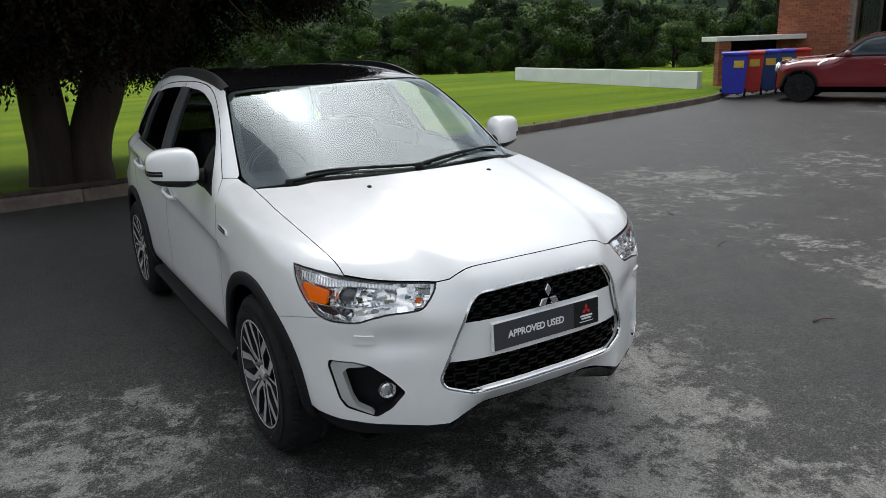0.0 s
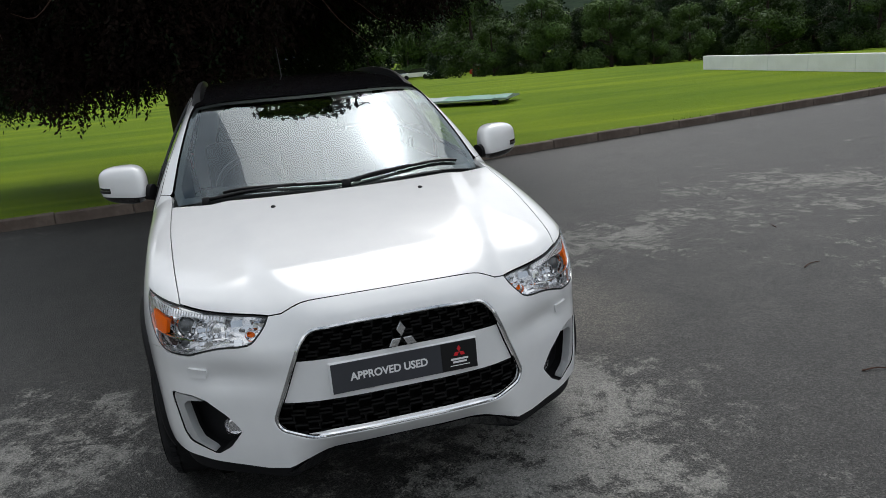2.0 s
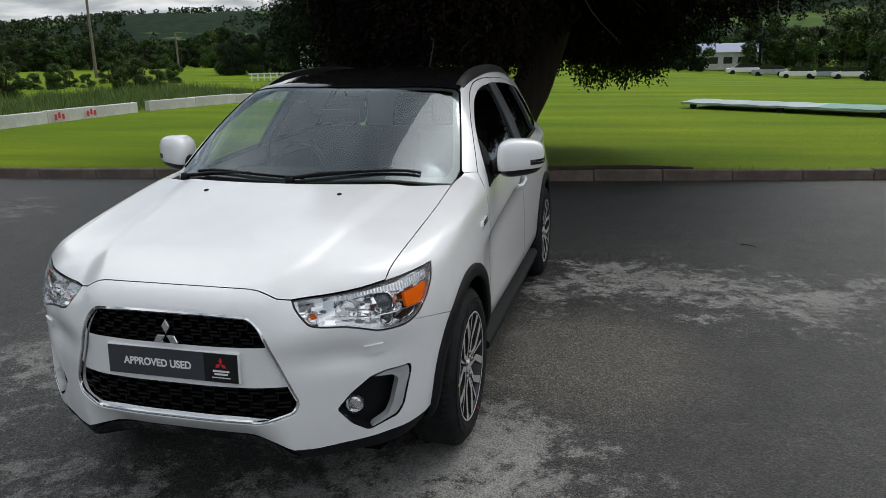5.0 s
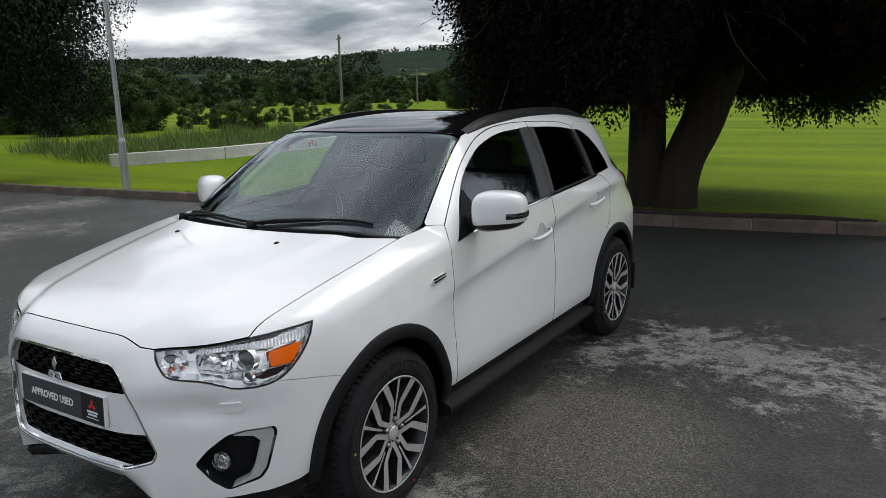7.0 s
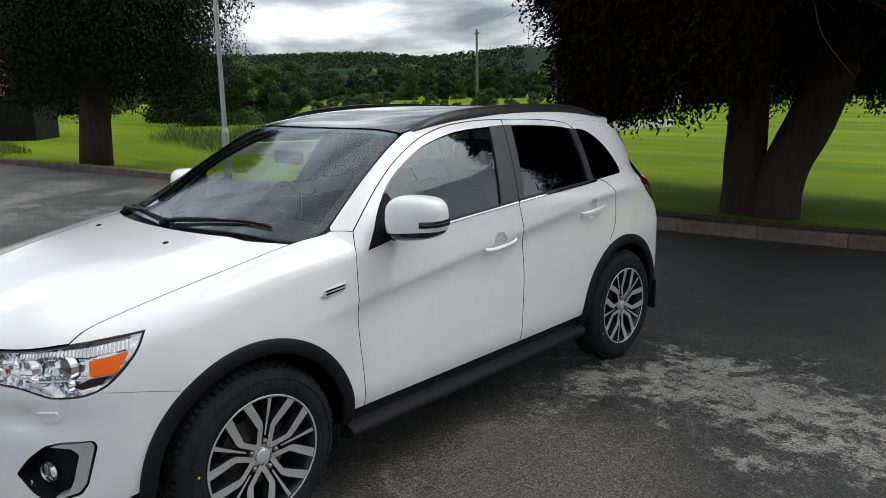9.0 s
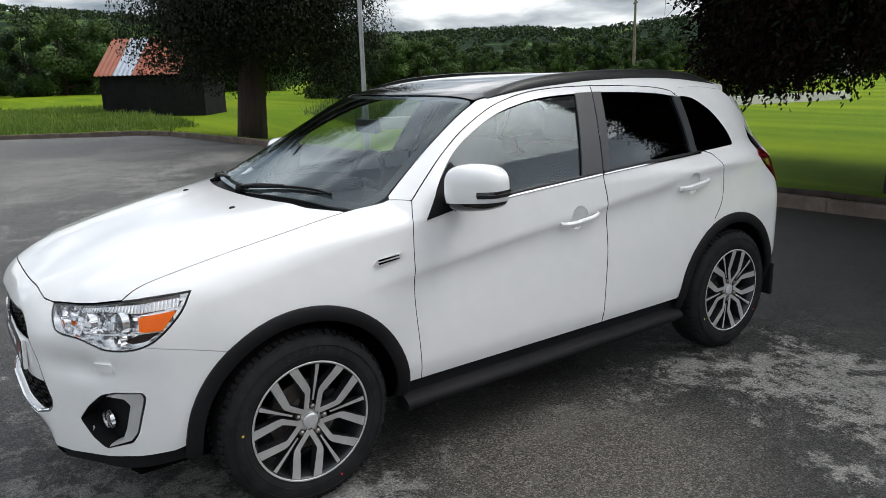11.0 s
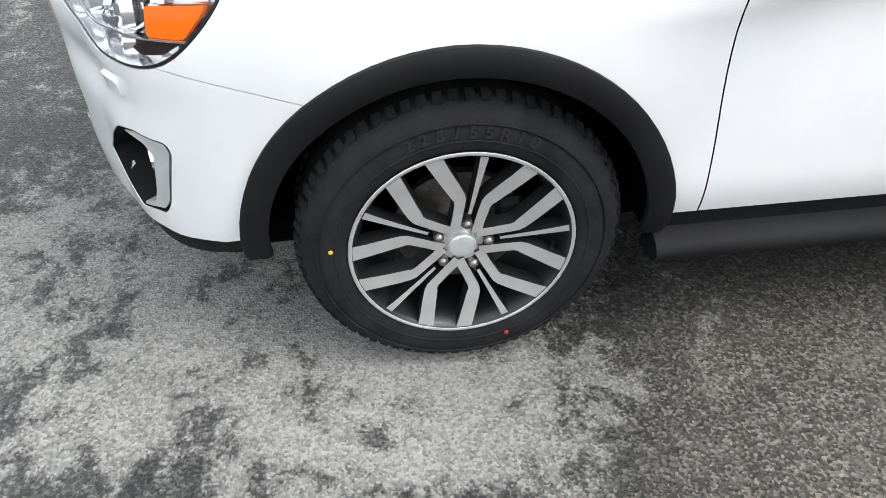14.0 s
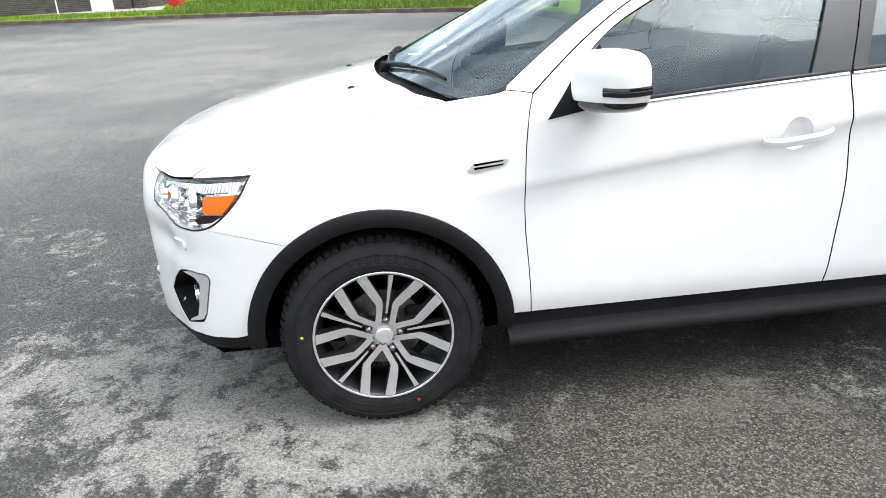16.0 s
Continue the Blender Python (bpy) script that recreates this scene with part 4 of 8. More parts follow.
    vz = lambda a: 0.262 + 0.03 * (abs(a) / radians(49))**2
    under = np.array([(a, vz(a)) for a in np.linspace(low[0][0], -low[0][0], 30)])
    lower = np.vstack([lowfull[::-1] + [0, 0.012], under])
    skin("front_valance", car, plastic, LC, lower, step=0.04, gap=0, depth=0.02, proud=-0.014, label="black plastic lower valance")
    skid = deg([(17, 0.335), (0, 0.345), (-17, 0.335), (-22, 0.285), (0, 0.28), (22, 0.285)])
    skin("skid_strip", car, M["gloss_black"], LC, skid, step=0.04, gap=0, depth=0.01, proud=-0.004, label="gloss black lower intake strip")

    for sd in (1, -1):
        build_front_corner(car, sd, fog)
        build_side(car, sd)

    # windscreen and roof
    ws = np.vstack([[(0.0, 0.10)], curve([(0.0, 0.10), (0.35, 0.145), (0.6, 0.235), (0.735, 0.35)], 6)[1:], curve([(0.750, 0.46), (0.70, 0.68), (0.620, 1.00)], 6), curve([(0.60, 1.02), (0.3, 0.965), (0.0, 0.950)], 5)])
    wsf = np.vstack([ws, (ws * [-1, 1])[::-1][1:-1]])
    wsc = skin("windscreen", car, M["windscreen"], UZ, wsf, step=0.028, gap=0.003, depth=0, proud=-0.004)
    inner = shrink(resample(wsf, 0.04), 0.038)
    skin("frit_band", wsc, trim, UZ, wsf, [inner], step=0.03, gap=0.002, depth=0, proud=-0.0075, label="black printed border of the windscreen")
    rf = np.vstack([curve([(0.0, 0.956), (0.3, 0.971), (0.60, 1.026)], 5), curve([(0.608, 1.04), (0.586, 1.5), (0.574, 2.2), (0.556, 2.9)], 6), curve([(0.53, 2.99), (0.0, 3.04)], 4)])
    rff = np.vstack([rf, (rf * [-1, 1])[::-1][1:-1]])
    roof = skin("roof", car, M["gloss_black"], UZ, rff, step=0.06, gap=0.003, depth=0.02, label="gloss black panoramic glass roof")
    # cowl under the wipers
    cw = np.vstack([hood_rear[::-1] + [0, 0.002], [(0.745, 0.36)], curve([(0.735, 0.36), (0.6, 0.25), (0.35, 0.165), (0.0, 0.12)], 6)])
    cwf = np.vstack([cw, (cw * [-1, 1])[::-1][1:-1]])
    skin("cowl", car, plastic, UZ, cwf, step=0.04, gap=0.001, depth=0.03, proud=-0.026, label="black plastic scuttle below the windscreen")
    build_wipers(car)
    # aerial
    a0 = UZ.up([(0.0, 2.62)])[0]
    bm = bmesh.new()
    bmesh.ops.create_uvsphere(bm, u_segments=12, v_segments=8, radius=0.03, matrix=Matrix.Translation(a0) @ Matrix.Diagonal((0.8, 1.6, 0.7, 1)))
    cyl_bm(0.005, 0.0025, a0 + np.array((0, 0.0, 0.01)), a0 + np.array((0, 0.17, 0.235)), 8, bm=bm)
    part("aerial", bm, plastic, roof, "thin black roof aerial", True)
    # tailgate, rear bumper, spoiler
    tg = rounded([(-0.76, 0.72), (0.76, 0.72), (0.77, 1.0), (0.62, 1.45), (-0.62, 1.45), (-0.77, 1.0)], 0.05, 3)
    skin("tailgate", car, paint, UB, tg, [rounded([(-0.56, 1.08), (0.56, 1.08), (0.44, 1.38), (-0.44, 1.38)], 0.05, 3)], step=0.07, depth=0.02)
    skin("rear_window", car, M["privacy"], UB, rounded([(-0.57, 1.07), (0.57, 1.07), (0.45, 1.39), (-0.45, 1.39)], 0.05, 3), step=0.07, gap=0, depth=0, proud=-0.004)
    skin("rear_bumper", car, paint, UB, rounded([(-0.80, 0.34), (0.80, 0.34), (0.80, 0.71), (-0.80, 0.71)], 0.04, 3), step=0.07, depth=0.02)
    # spoiler: carries the roof on, with a rounded trailing lip
    xs = np.linspace(-0.575, 0.575, 25)
    crown_z = UZ.up(np.stack([np.clip(xs, -0.545, 0.545), np.full(25, 2.84)], 1))[:, 2]
    V, F = [], []
    for x, z in zip(xs, crown_z):
        tail = 3.04 - 0.10 * (abs(x) / 0.575)**4
        drop = 0.012 * (abs(x) / 0.575)**8
        for u, w in ((0.0, 0.004), (0.5, 0.000), (0.86, -0.008), (0.97, -0.016), (1.0, -0.028), (0.98, -0.046), (0.85, -0.058), (0.4, -0.066)):
            V.append((x, 2.82 + (tail - 2.82) * u, z + w - drop))
    F = [(i * 8 + j, i * 8 + j + 1, i * 8 + j + 9, i * 8 + j + 8) for i in range(24) for j in range(7)]
    F += [tuple(range(8))[::-1], tuple(24 * 8 + j for j in range(8))]
    sp = link_mesh("roof_spoiler", V, F, paint, car, "white roof spoiler", True)
    sp.data.set_sharp_from_angle(angle=radians(60))
    # floor pan and dark inner tub
    bm = box_bm(-0.70, 0.70, -0.62, 3.25, 0.22, 0.33, 0.03)
    box_bm(-0.60, 0.60, -0.60, 0.30, 0.33, 0.80, 0.05, bm=bm)
    box_bm(-0.72, 0.72, 0.50, 2.15, 0.33, 0.40, 0.02, bm=bm)
    box_bm(-0.60, 0.60, 2.2, 3.2, 0.33, 0.62, 0.04, bm=bm)
    part("floor_pan", bm, M["void"], car, "dark underbody")
    build_cabin(car)
    car.matrix_world = Matrix.Translation((0, 0, 0.014))
    return car


def build_front_corner(car, sd, fog):
    """Headlamp and fog lamp of one side."""
    lt3 = LZ.up(lamp_top)
    tip3 = LC.up(deg([(50.7, 0.924)]))
    mid3 = LC.up(deg([(42.0, 0.907), (45.0, 0.914), (48.0, 0.919)]))
    topline = np.vstack([LC.down(lt3), LC.down(mid3), LC.down(tip3)])
    out = np.vstack([topline, lamp_low[1:-1][::-1]])
    lens = skin("headlamp", car, M["clear"], LC, out, step=0.03, gap=0.004, depth=0, proud=0.0, side=sd, label="clear headlamp with chrome reflector and amber indicator")
    skin("bezel", lens, M["trim"], LC, out, [shrink(resample(out, 0.02), 0.007)], step=0.02, gap=0.0015, depth=0.02, proud=-0.002, side=sd, label="black seal round the headlamp")
    inn = shrink(resample(out, 0.02), 0.005)
    skin("lamp_bowl", lens, M["reflector"], LC, inn, step=0.025, gap=0, depth=0, proud=-0.05, side=sd, label="bright reflector bowl")
    edge = shrink(resample(out, 0.02), 0.006)
    edge = np.vstack([edge, edge[:1]])
    P = LC.up(edge); N = normals_of(body_low, P)
    n = len(P)
    V, F = mirrored(list(P - N * 0.003) + list(P - N * 0.052), [(i, i + 1, n + i + 1, n + i) for i in range(n - 1)], sd)
    link_mesh("lamp_wall", V, F, M["reflector"], lens, smooth=True)

    def at(a, z, d):
        p = LC.up(deg([(a, z)]))
        return (p - normals_of(body_low, p) * d)[0], normals_of(body_low, p)[0]
    for a, z, r, nm, mt in ((38.4, 0.832, 0.040, "projector", "lens"), (31.6, 0.822, 0.038, "main_beam", "reflector"), (38.8, 0.768, 0.022, "side_lamp", "lens"), (25.6, 0.812, 0.017, "park_lamp", "amber")):
        c, n = at(a, z, 0.040)
        bm = bmesh.new()
        m = Matrix.Translation(c) @ Vector((n[0] * 0.5, -1, 0.1)).to_track_quat("Z", "Y").to_matrix().to_4x4()
        # stepped ring and domed glass
        for r0, r1, z0, z1 in ((r * 1.25, r * 1.05, 0.0, 0.022), (r * 1.05, r, 0.022, 0.012)):
            bmesh.ops.create_cone(bm, cap_ends=False, segments=24, radius1=r0, radius2=r1, depth=abs(z1 - z0), matrix=m @ Matrix.Translation((0, 0, (z0 + z1) / 2)) @ (Matrix() if z1 > z0 else Matrix.Rotation(math.pi, 4, "X")))
        if sd < 0:
            bmesh.ops.scale(bm, vec=(-1, 1, 1), verts=bm.verts); bmesh.ops.reverse_faces(bm, faces=bm.faces)
        part(nm + "_ring", bm, M["reflector"], lens, smooth=True)
        bm = bmesh.new()
        bmesh.ops.create_uvsphere(bm, u_segments=20, v_segments=12, radius=r * 0.98, matrix=m @ Matrix.Translation((0, 0, -0.004 if nm != "main_beam" else -0.012)) @ Matrix.Diagonal((1, 1, 0.55 if nm != "main_beam" else 0.3, 1)))
        if sd < 0:
            bmesh.ops.scale(bm, vec=(-1, 1, 1), verts=bm.verts); bmesh.ops.reverse_faces(bm, faces=bm.faces)
        part(nm, bm, M[mt], lens, smooth=True)
    # facets of the reflector between the lamps
    rnd = random.Random(5)
    bm = bmesh.new()
    for _ in range(75):
        a, z = rnd.uniform(23.5, 48), rnd.uniform(0.742, 0.885)
        if not inside(deg([(a, z)]), inn)[0]:
            continue
        c, n = at(a, z, 0.046)
        w, h = rnd.uniform(0.012, 0.042), rnd.uniform(0.008, 0.024)
        m = Matrix.Translation(c) @ Vector((n[0] + rnd.uniform(-0.6, 0.6), n[1], n[2] + rnd.uniform(-0.5, 0.5))).to_track_quat("Z", "Y").to_matrix().to_4x4()
        bmesh.ops.create_cube(bm, size=1, matrix=m @ Matrix.Diagonal((w, h, 0.02, 1)))
    if sd < 0:
        bmesh.ops.scale(bm, vec=(-1, 1, 1), verts=bm.verts); bmesh.ops.reverse_faces(bm, faces=bm.faces)
    tagged(part("reflector_facets", bm, M["chrome"], lens), "small bright reflector facets", kind="stuff")
    band = deg([(30.0, 0.868), (36.0, 0.882), (42.0, 0.893), (46.0, 0.902), (48.9, 0.906), (48.5, 0.874), (42.0, 0.862), (36.0, 0.866), (30.0, 0.852)])
    guide = skin("light_guide", lens, M["lamp_white"], LC, rounded(band, 0.004, 2), step=0.02, gap=0, depth=0.01, proud=-0.014, side=sd, label="ribbed frosted upper light strip")
    for k in range(30):
        a0 = 30.4 + 18.2 * k / 29
        hi = float(np.interp(a0, [30, 36, 42, 46, 48.9], [0.868, 0.882, 0.893, 0.902, 0.906])); lo = float(np.interp(a0, [30, 36, 42, 48.5], [0.852, 0.866, 0.862, 0.874]))
        skin("rib", guide, M["reflector"], LC, deg([(a0 - 0.12, lo + 0.002), (a0 + 0.12, lo + 0.002), (a0 + 0.12, hi - 0.002), (a0 - 0.12, hi - 0.002)]), step=0.03, gap=0, depth=0.003, proud=-0.010, side=sd)
    amber = deg([(42.3, 0.850), (48.3, 0.864), (48.0, 0.848), (46.3, 0.801), (42.6, 0.797)])
    skin("indicator", lens, M["amber"], LC, rounded(amber, 0.006, 2), step=0.02, gap=0, depth=0.015, proud=-0.012, side=sd, label="orange indicator lens")
    bead = LC.up(curve(deg([(29, 0.800), (34, 0.788), (38, 0.790), (42.3, 0.793), (46.5, 0.798)]), 4))
    bn = normals_of(body_low, bead)
    strip("chrome_bead", lens, M["chrome"], bead - bn * 0.014, bn, 0.005, 0.006, "thin chrome bead", sd)
    smoke = deg([(42.6, 0.792), (45.8, 0.795), (43.8, 0.764), (41.2, 0.755), (39.8, 0.765)])
    skin("marker", lens, M["smoke"], LC, rounded(smoke, 0.006, 2), step=0.02, gap=0, depth=0.015, proud=-0.022, side=sd, label="dark smoked marker lens")
    # headlamp washer cover
    w = rounded(deg([(33.6, 0.684), (37.3, 0.688), (37.6, 0.653), (34.1, 0.648)]), 0.005, 2)
    skin("washer_cover", car, M["paint"], LC, w, step=0.012, gap=0, depth=0.012, proud=0.008, side=sd, label="white headlamp washer cover", rim_mat=M["paint"])
    # fog lamp pocket
    pocket = skin("fog_pocket", car, M["plastic"], LC, fog, step=0.02, gap=-0.001, depth=0, proud=-0.075, side=sd, label="black fog lamp pocket with silver edge")
    wall = np.vstack([fog, fog[:1]])
    P = LC.up(wall); N = normals_of(body_low, P)
    V = list(P - N * 0.002) + list(P - N * 0.077); n = len(P)
    F = [(i, i + 1, n + i + 1, n + i) for i in range(n - 1)]
    V, F = mirrored(V, F, sd)
    link_mesh("pocket_wall", V, F, M["plastic"], pocket, smooth=True)
    hook = rounded(deg([(35.2, 0.563), (37.6, 0.577), (42.0, 0.579), (42.4, 0.560), (40.6, 0.432), (39.3, 0.400), (34.4, 0.364), (35.0, 0.380), (37.6, 0.404), (38.6, 0.445), (39.9, 0.536), (38.8, 0.556)]), 0.006, 2)
    skin("silver_edge", pocket, M["silver"], LC, hook, step=0.015, gap=0.001, depth=0.03, proud=-0.004, side=sd, label="satin silver hook-shaped trim")
    c, n = at(32.0, 0.438, 0.070)
    m = Matrix.Translation(c) @ Vector((n[0] * 0.6, -1, 0.0)).to_track_quat("Z", "Y").to_matrix().to_4x4()
    bm = bmesh.new()
    bmesh.ops.create_cone(bm, cap_ends=False, segments=24, radius1=0.037, radius2=0.033, depth=0.012, matrix=m @ Matrix.Translation((0, 0, 0.008)))
    bmesh.ops.create_cone(bm, cap_ends=True, segments=24, radius1=0.034, radius2=0.020, depth=0.006, matrix=m @ Matrix.Translation((0, 0, 0.004)))
    for k in (-0.012, 0.012):
        bmesh.ops.create_cube(bm, size=1, matrix=m @ Matrix.Translation((k, 0, 0.007)) @ Matrix.Rotation(k * 25, 4, "Z") @ Matrix.Diagonal((0.008, 0.044, 0.004, 1)))
    if sd < 0:
        bmesh.ops.scale(bm, vec=(-1, 1, 1), verts=bm.verts); bmesh.ops.reverse_faces(bm, faces=bm.faces)
    part("fog_lamp", bm, M["reflector"], pocket, "round clear glass fog lamp with bright ring")


HANDLES = ((1.437, 0.931), (2.302, 0.998))


def dish_outline(y, z):
    return np.array([(y + 0.052 * math.cos(a), z + 0.006 + 0.058 * math.sin(a)) for a in np.linspace(0, 2 * math.pi, 25)[:-1]])


def build_side(car, sd):
    paint, trim, plastic = M["paint"], M["trim"], M["plastic"]
    # fender
    hs3 = LZ.up(hood_side)
    lamp3 = LC.up(np.vstack([deg([(50.7, 0.924)]), lamp_low[LAMP_CORNER:-1][::-1]]))
    mid3 = LC.up(deg([(42.0, 0.907), (45.0, 0.914), (48.0, 0.919)]))
    seam3 = seam_points()
    arch3 = LX.up(arch(0, 0.452, 128.5, 3, 26))
    door_f = curve([(0.522, 0.364), (0.513, 0.52), (0.500, 0.70), (0.503, 0.90), (0.518, 1.04), (0.543, 1.120)], 5)
    df3 = AX.up(door_f)
    loop3 = np.vstack([hs3[:1], mid3, lamp3, seam3, arch3, [df3[0] - [0, 0.06, 0]], df3, AZ.up([(0.765, 0.465), (0.757, 0.40), (0.752, 0.33)]), hs3[::-1][:-1]])
    skin("front_wing", car, paint, AR, AR.down(loop3), step=0.026, gap=0.0010, depth=0.02, side=sd, shear=0.083, rim_mat=M["paint"])
    # vent badge on the wing
    vent = np.array([(0.310, 0.900), (0.328, 0.919), (0.440, 0.931), (0.448, 0.921), (0.418, 0.909), (0.338, 0.891)])
    v = skin("side_vent", car, M["silver"], LX, rounded(vent, 0.005, 2), step=0.02, gap=0, depth=0.01, proud=0.008, side=sd, label="small chrome slat trim on the wing")
    for k in (0.902, 0.914):
        skin("vent_slot", v, M["void"], LX, rounded([(0.334, k - 0.003), (0.428, k + 0.007), (0.429, k + 0.0115), (0.330, k + 0.004)], 0.001, 2), step=0.02, gap=0, depth=0.002, proud=0.0095, side=sd)
    # arches
    for y0, a0, a1 in ((0.0, -3, 183), (2.67, -3, 183)):
        A = arch(y0, 0.433, a1, a0, 40)
        lift = LX if y0 == 0 else AX
        P = lift.up(A); N = normals_of(lift.fun, P)
        N[:, 2] *= 0.2; N[:, 1] *= 0.3; N /= np.linalg.norm(N, axis=1)[:, None]
        strip("arch_moulding", car, plastic, P, N, 0.058, 0.017, "matt black wheel arch moulding", sd)
        # liner
        w_in = 0.50
        V, F = [], []
        R = np.linspace(185, -5, 28)
        for i, a in enumerate(R):
            yy, zz = y0 + 0.425 * math.cos(radians(a)), 0.335 + 0.425 * math.sin(radians(a))
            xo = float(lift.up([(np.clip(yy, y0 - 0.44, y0 + 0.44), max(zz, 0.3))])[0][0])
            V += [(xo + 0.002, yy, zz), (w_in, yy, zz)]
        n = len(R)
        F = [(2 * i, 2 * i + 1, 2 * i + 3, 2 * i + 2) for i in range(n - 1)]
        c = len(V); V.append((w_in, y0, 0.30))
        F += [(2 * i + 1, c, 2 * i + 3) for i in range(n - 1)]
        V, F = mirrored([np.array(q) for q in V], F, sd)
        link_mesh("arch_liner", V, F, M["void"], car, "black wheel arch liner", True)
    # doors
    split = curve([(1.612, 0.376), (1.624, 0.55), (1.640, 0.77), (1.626, 0.98), (1.610, 1.08), (1.606, 1.118)], 5)
    b_top = (1.752, 1.537)
    top_f = curve([(0.543, 1.120), (0.620, 1.187), (0.735, 1.278), (0.884, 1.374), (1.060, 1.455), (1.20, 1.497), (1.35, 1.524), (1.55, 1.537), b_top], 4)
    sill_z = lambda y: 0.364 + 0.008 * (y - 0.52)
    door1 = np.vstack([door_f[::-1][:-1], [(0.522, 0.364), (1.0, sill_z(1.0)), (1.612, sill_z(1.612))], split[1:], [(1.675, 1.33)], top_f[::-1][:-1]])
    win_f = np.vstack([curve([(0.61, 1.062), (0.70, 1.190), (0.83, 1.305), (1.03, 1.405), (1.18, 1.453), (1.38, 1.489), (1.627, 1.501)], 4), [(1.545, 1.31), (1.470, 1.120), (1.04, 1.090)]])
    d1 = skin("front_door", car, paint, UX, door1, [win_f, shrink(dish_outline(*HANDLES[0]), 0.0025)], step=0.024, depth=0.02, side=sd, shear=0.117)
    skin("front_window", d1, M["side_glass"], UX, win_f, step=0.05, gap=-0.004, depth=0, proud=-0.010, side=sd)
    top_r = curve([b_top, (1.98, 1.529), (2.20, 1.514), (2.34, 1.490), (2.372, 1.466)], 4)
    r_edge = np.vstack([[(2.372, 1.466), (2.404, 1.452), (2.388, 1.30), (2.372, 1.166), (2.44, 1.162)], curve([(2.500, 1.142), (2.560, 1.07), (2.578, 0.98), (2.555, 0.87), (2.475, 0.768)], 4)])
    archr = arch(2.67, 0.452, 116, 178, 14)
    door2 = np.vstack([split[::-1][:-1], [(1.612, sill_z(1.612)), (2.20, sill_z(2.20))], archr[::-1][1:], r_edge[::-1][1:-1], top_r[::-1], [(1.675, 1.33)]])
    win_r = np.vstack([[(1.655, 1.132), (1.725, 1.32), (1.798, 1.501)], curve([(1.798, 1.501), (2.0, 1.493), (2.2, 1.479), (2.345, 1.459)], 4)[1:], [(2.335, 1.30), (2.318, 1.158), (2.0, 1.146)]])
    d2 = skin("rear_door", car, paint, UX, door2, [win_r, shrink(dish_outline(*HANDLES[1]), 0.0025)], step=0.024, depth=0.02, side=sd, shear=0.117)
    skin("rear_window_glass", d2, M["privacy"], UX, win_r, step=0.05, gap=-0.004, depth=0, proud=-0.010, side=sd)
    # black pillar covers
    skin("pillar_cover", d1, M["pillar"], UX, np.array([(1.465, 1.116), (1.603, 1.121), (1.672, 1.33), (1.735, 1.506), (1.625, 1.505), (1.543, 1.31)]), step=0.05, gap=0, depth=0.01, proud=0.002, side=sd, label="dark grey door pillar")
    skin("pillar_cover", d2, M["pillar"], UX, np.array([(1.609, 1.121), (1.658, 1.128), (1.728, 1.32), (1.802, 1.505), (1.741, 1.506), (1.678, 1.33)]), step=0.05, gap=0, depth=0.01, proud=0.002, side=sd, label="dark grey door pillar")
    skin("quarter_divider", d2, M["pillar"], UX, np.array([(2.316, 1.155), (2.374, 1.160), (2.390, 1.30), (2.405, 1.449), (2.343, 1.462), (2.333, 1.30)]), step=0.04, gap=0, depth=0.01, proud=0.002, side=sd, label="black divider bar")
    # quarter panel
    qg = np.vstack([[(2.378, 1.164), (2.393, 1.30), (2.409, 1.452)], curve([(2.43, 1.455), (2.529, 1.435), (2.65, 1.362), (2.732, 1.262), (2.764, 1.195)], 4), [(2.757, 1.177), (2.74, 1.172)]])
    quarter = np.vstack([r_edge, arch(2.67, 0.452, 114, 2, 22), [(3.20, 0.345), (3.26, 0.36), (3.29, 0.60), (3.285, 0.80), (3.245, 0.90), (3.11, 1.00), (3.00, 1.07), (2.99, 1.12), (3.0, 1.20), (2.975, 1.33), (2.94, 1.43), (2.87, 1.471), (2.73, 1.4885), (2.6, 1.4985), (2.44, 1.4985)]])
    skin("rear_quarter", car, paint, UX, quarter, [qg], step=0.028, depth=0.02, side=sd, shear=0.117)
    skin("quarter_window", car, M["privacy"], UX, qg, step=0.05, gap=-0.003, depth=0, proud=-0.008, side=sd, label="dark privacy quarter window")
    # painted joints under the roof side and towards the tailgate
    for line, wd in (([(2.38, 1.476), (2.44, 1.499), (2.6, 1.4992), (2.73, 1.489), (2.86, 1.472)], 0.022), ([(2.94, 1.43), (2.975, 1.33), (2.995, 1.20), (2.99, 1.12), (3.0, 1.07)], 0.07)):
        P = UX.up(curve(line, 4)); N = normals_of(body_up, P)
        strip("body_joint", car, paint, P - N * 0.0032, N, wd, 0.002, "", sd)
    # tail lamp
    tl = np.array([(2.975, 1.090), (3.02, 1.118), (3.08, 1.120), (3.20, 1.04), (3.255, 0.95), (3.24, 0.90), (3.12, 1.005)])
    skin("tail_lamp", car, M["red_lens"], UX, rounded(tl, 0.015, 3), step=0.03, gap=0.001, depth=0.03, proud=0.006, side=sd, label="dark red tail lamp")
    # roof side and windscreen pillar
    o_low = np.vstack([AX.up([(0.543, 1.120)]), UX.up(top_f[1:]), UX.up(top_r[1:-1]), UX.up([(2.44, 1.500), (2.6, 1.500), (2.73, 1.490), (2.86, 1.473)])])
    o_up = np.vstack([AZ.up([(0.765, 0.465)]), UZ.up(curve([(0.752, 0.47), (0.703, 0.68), (0.625, 1.00)], 6)), UZ.up(curve([(0.612, 1.04), (0.590, 1.5), (0.578, 2.2), (0.560, 2.9)], 6))])
    loop = np.vstack([o_low, o_up[::-1]])
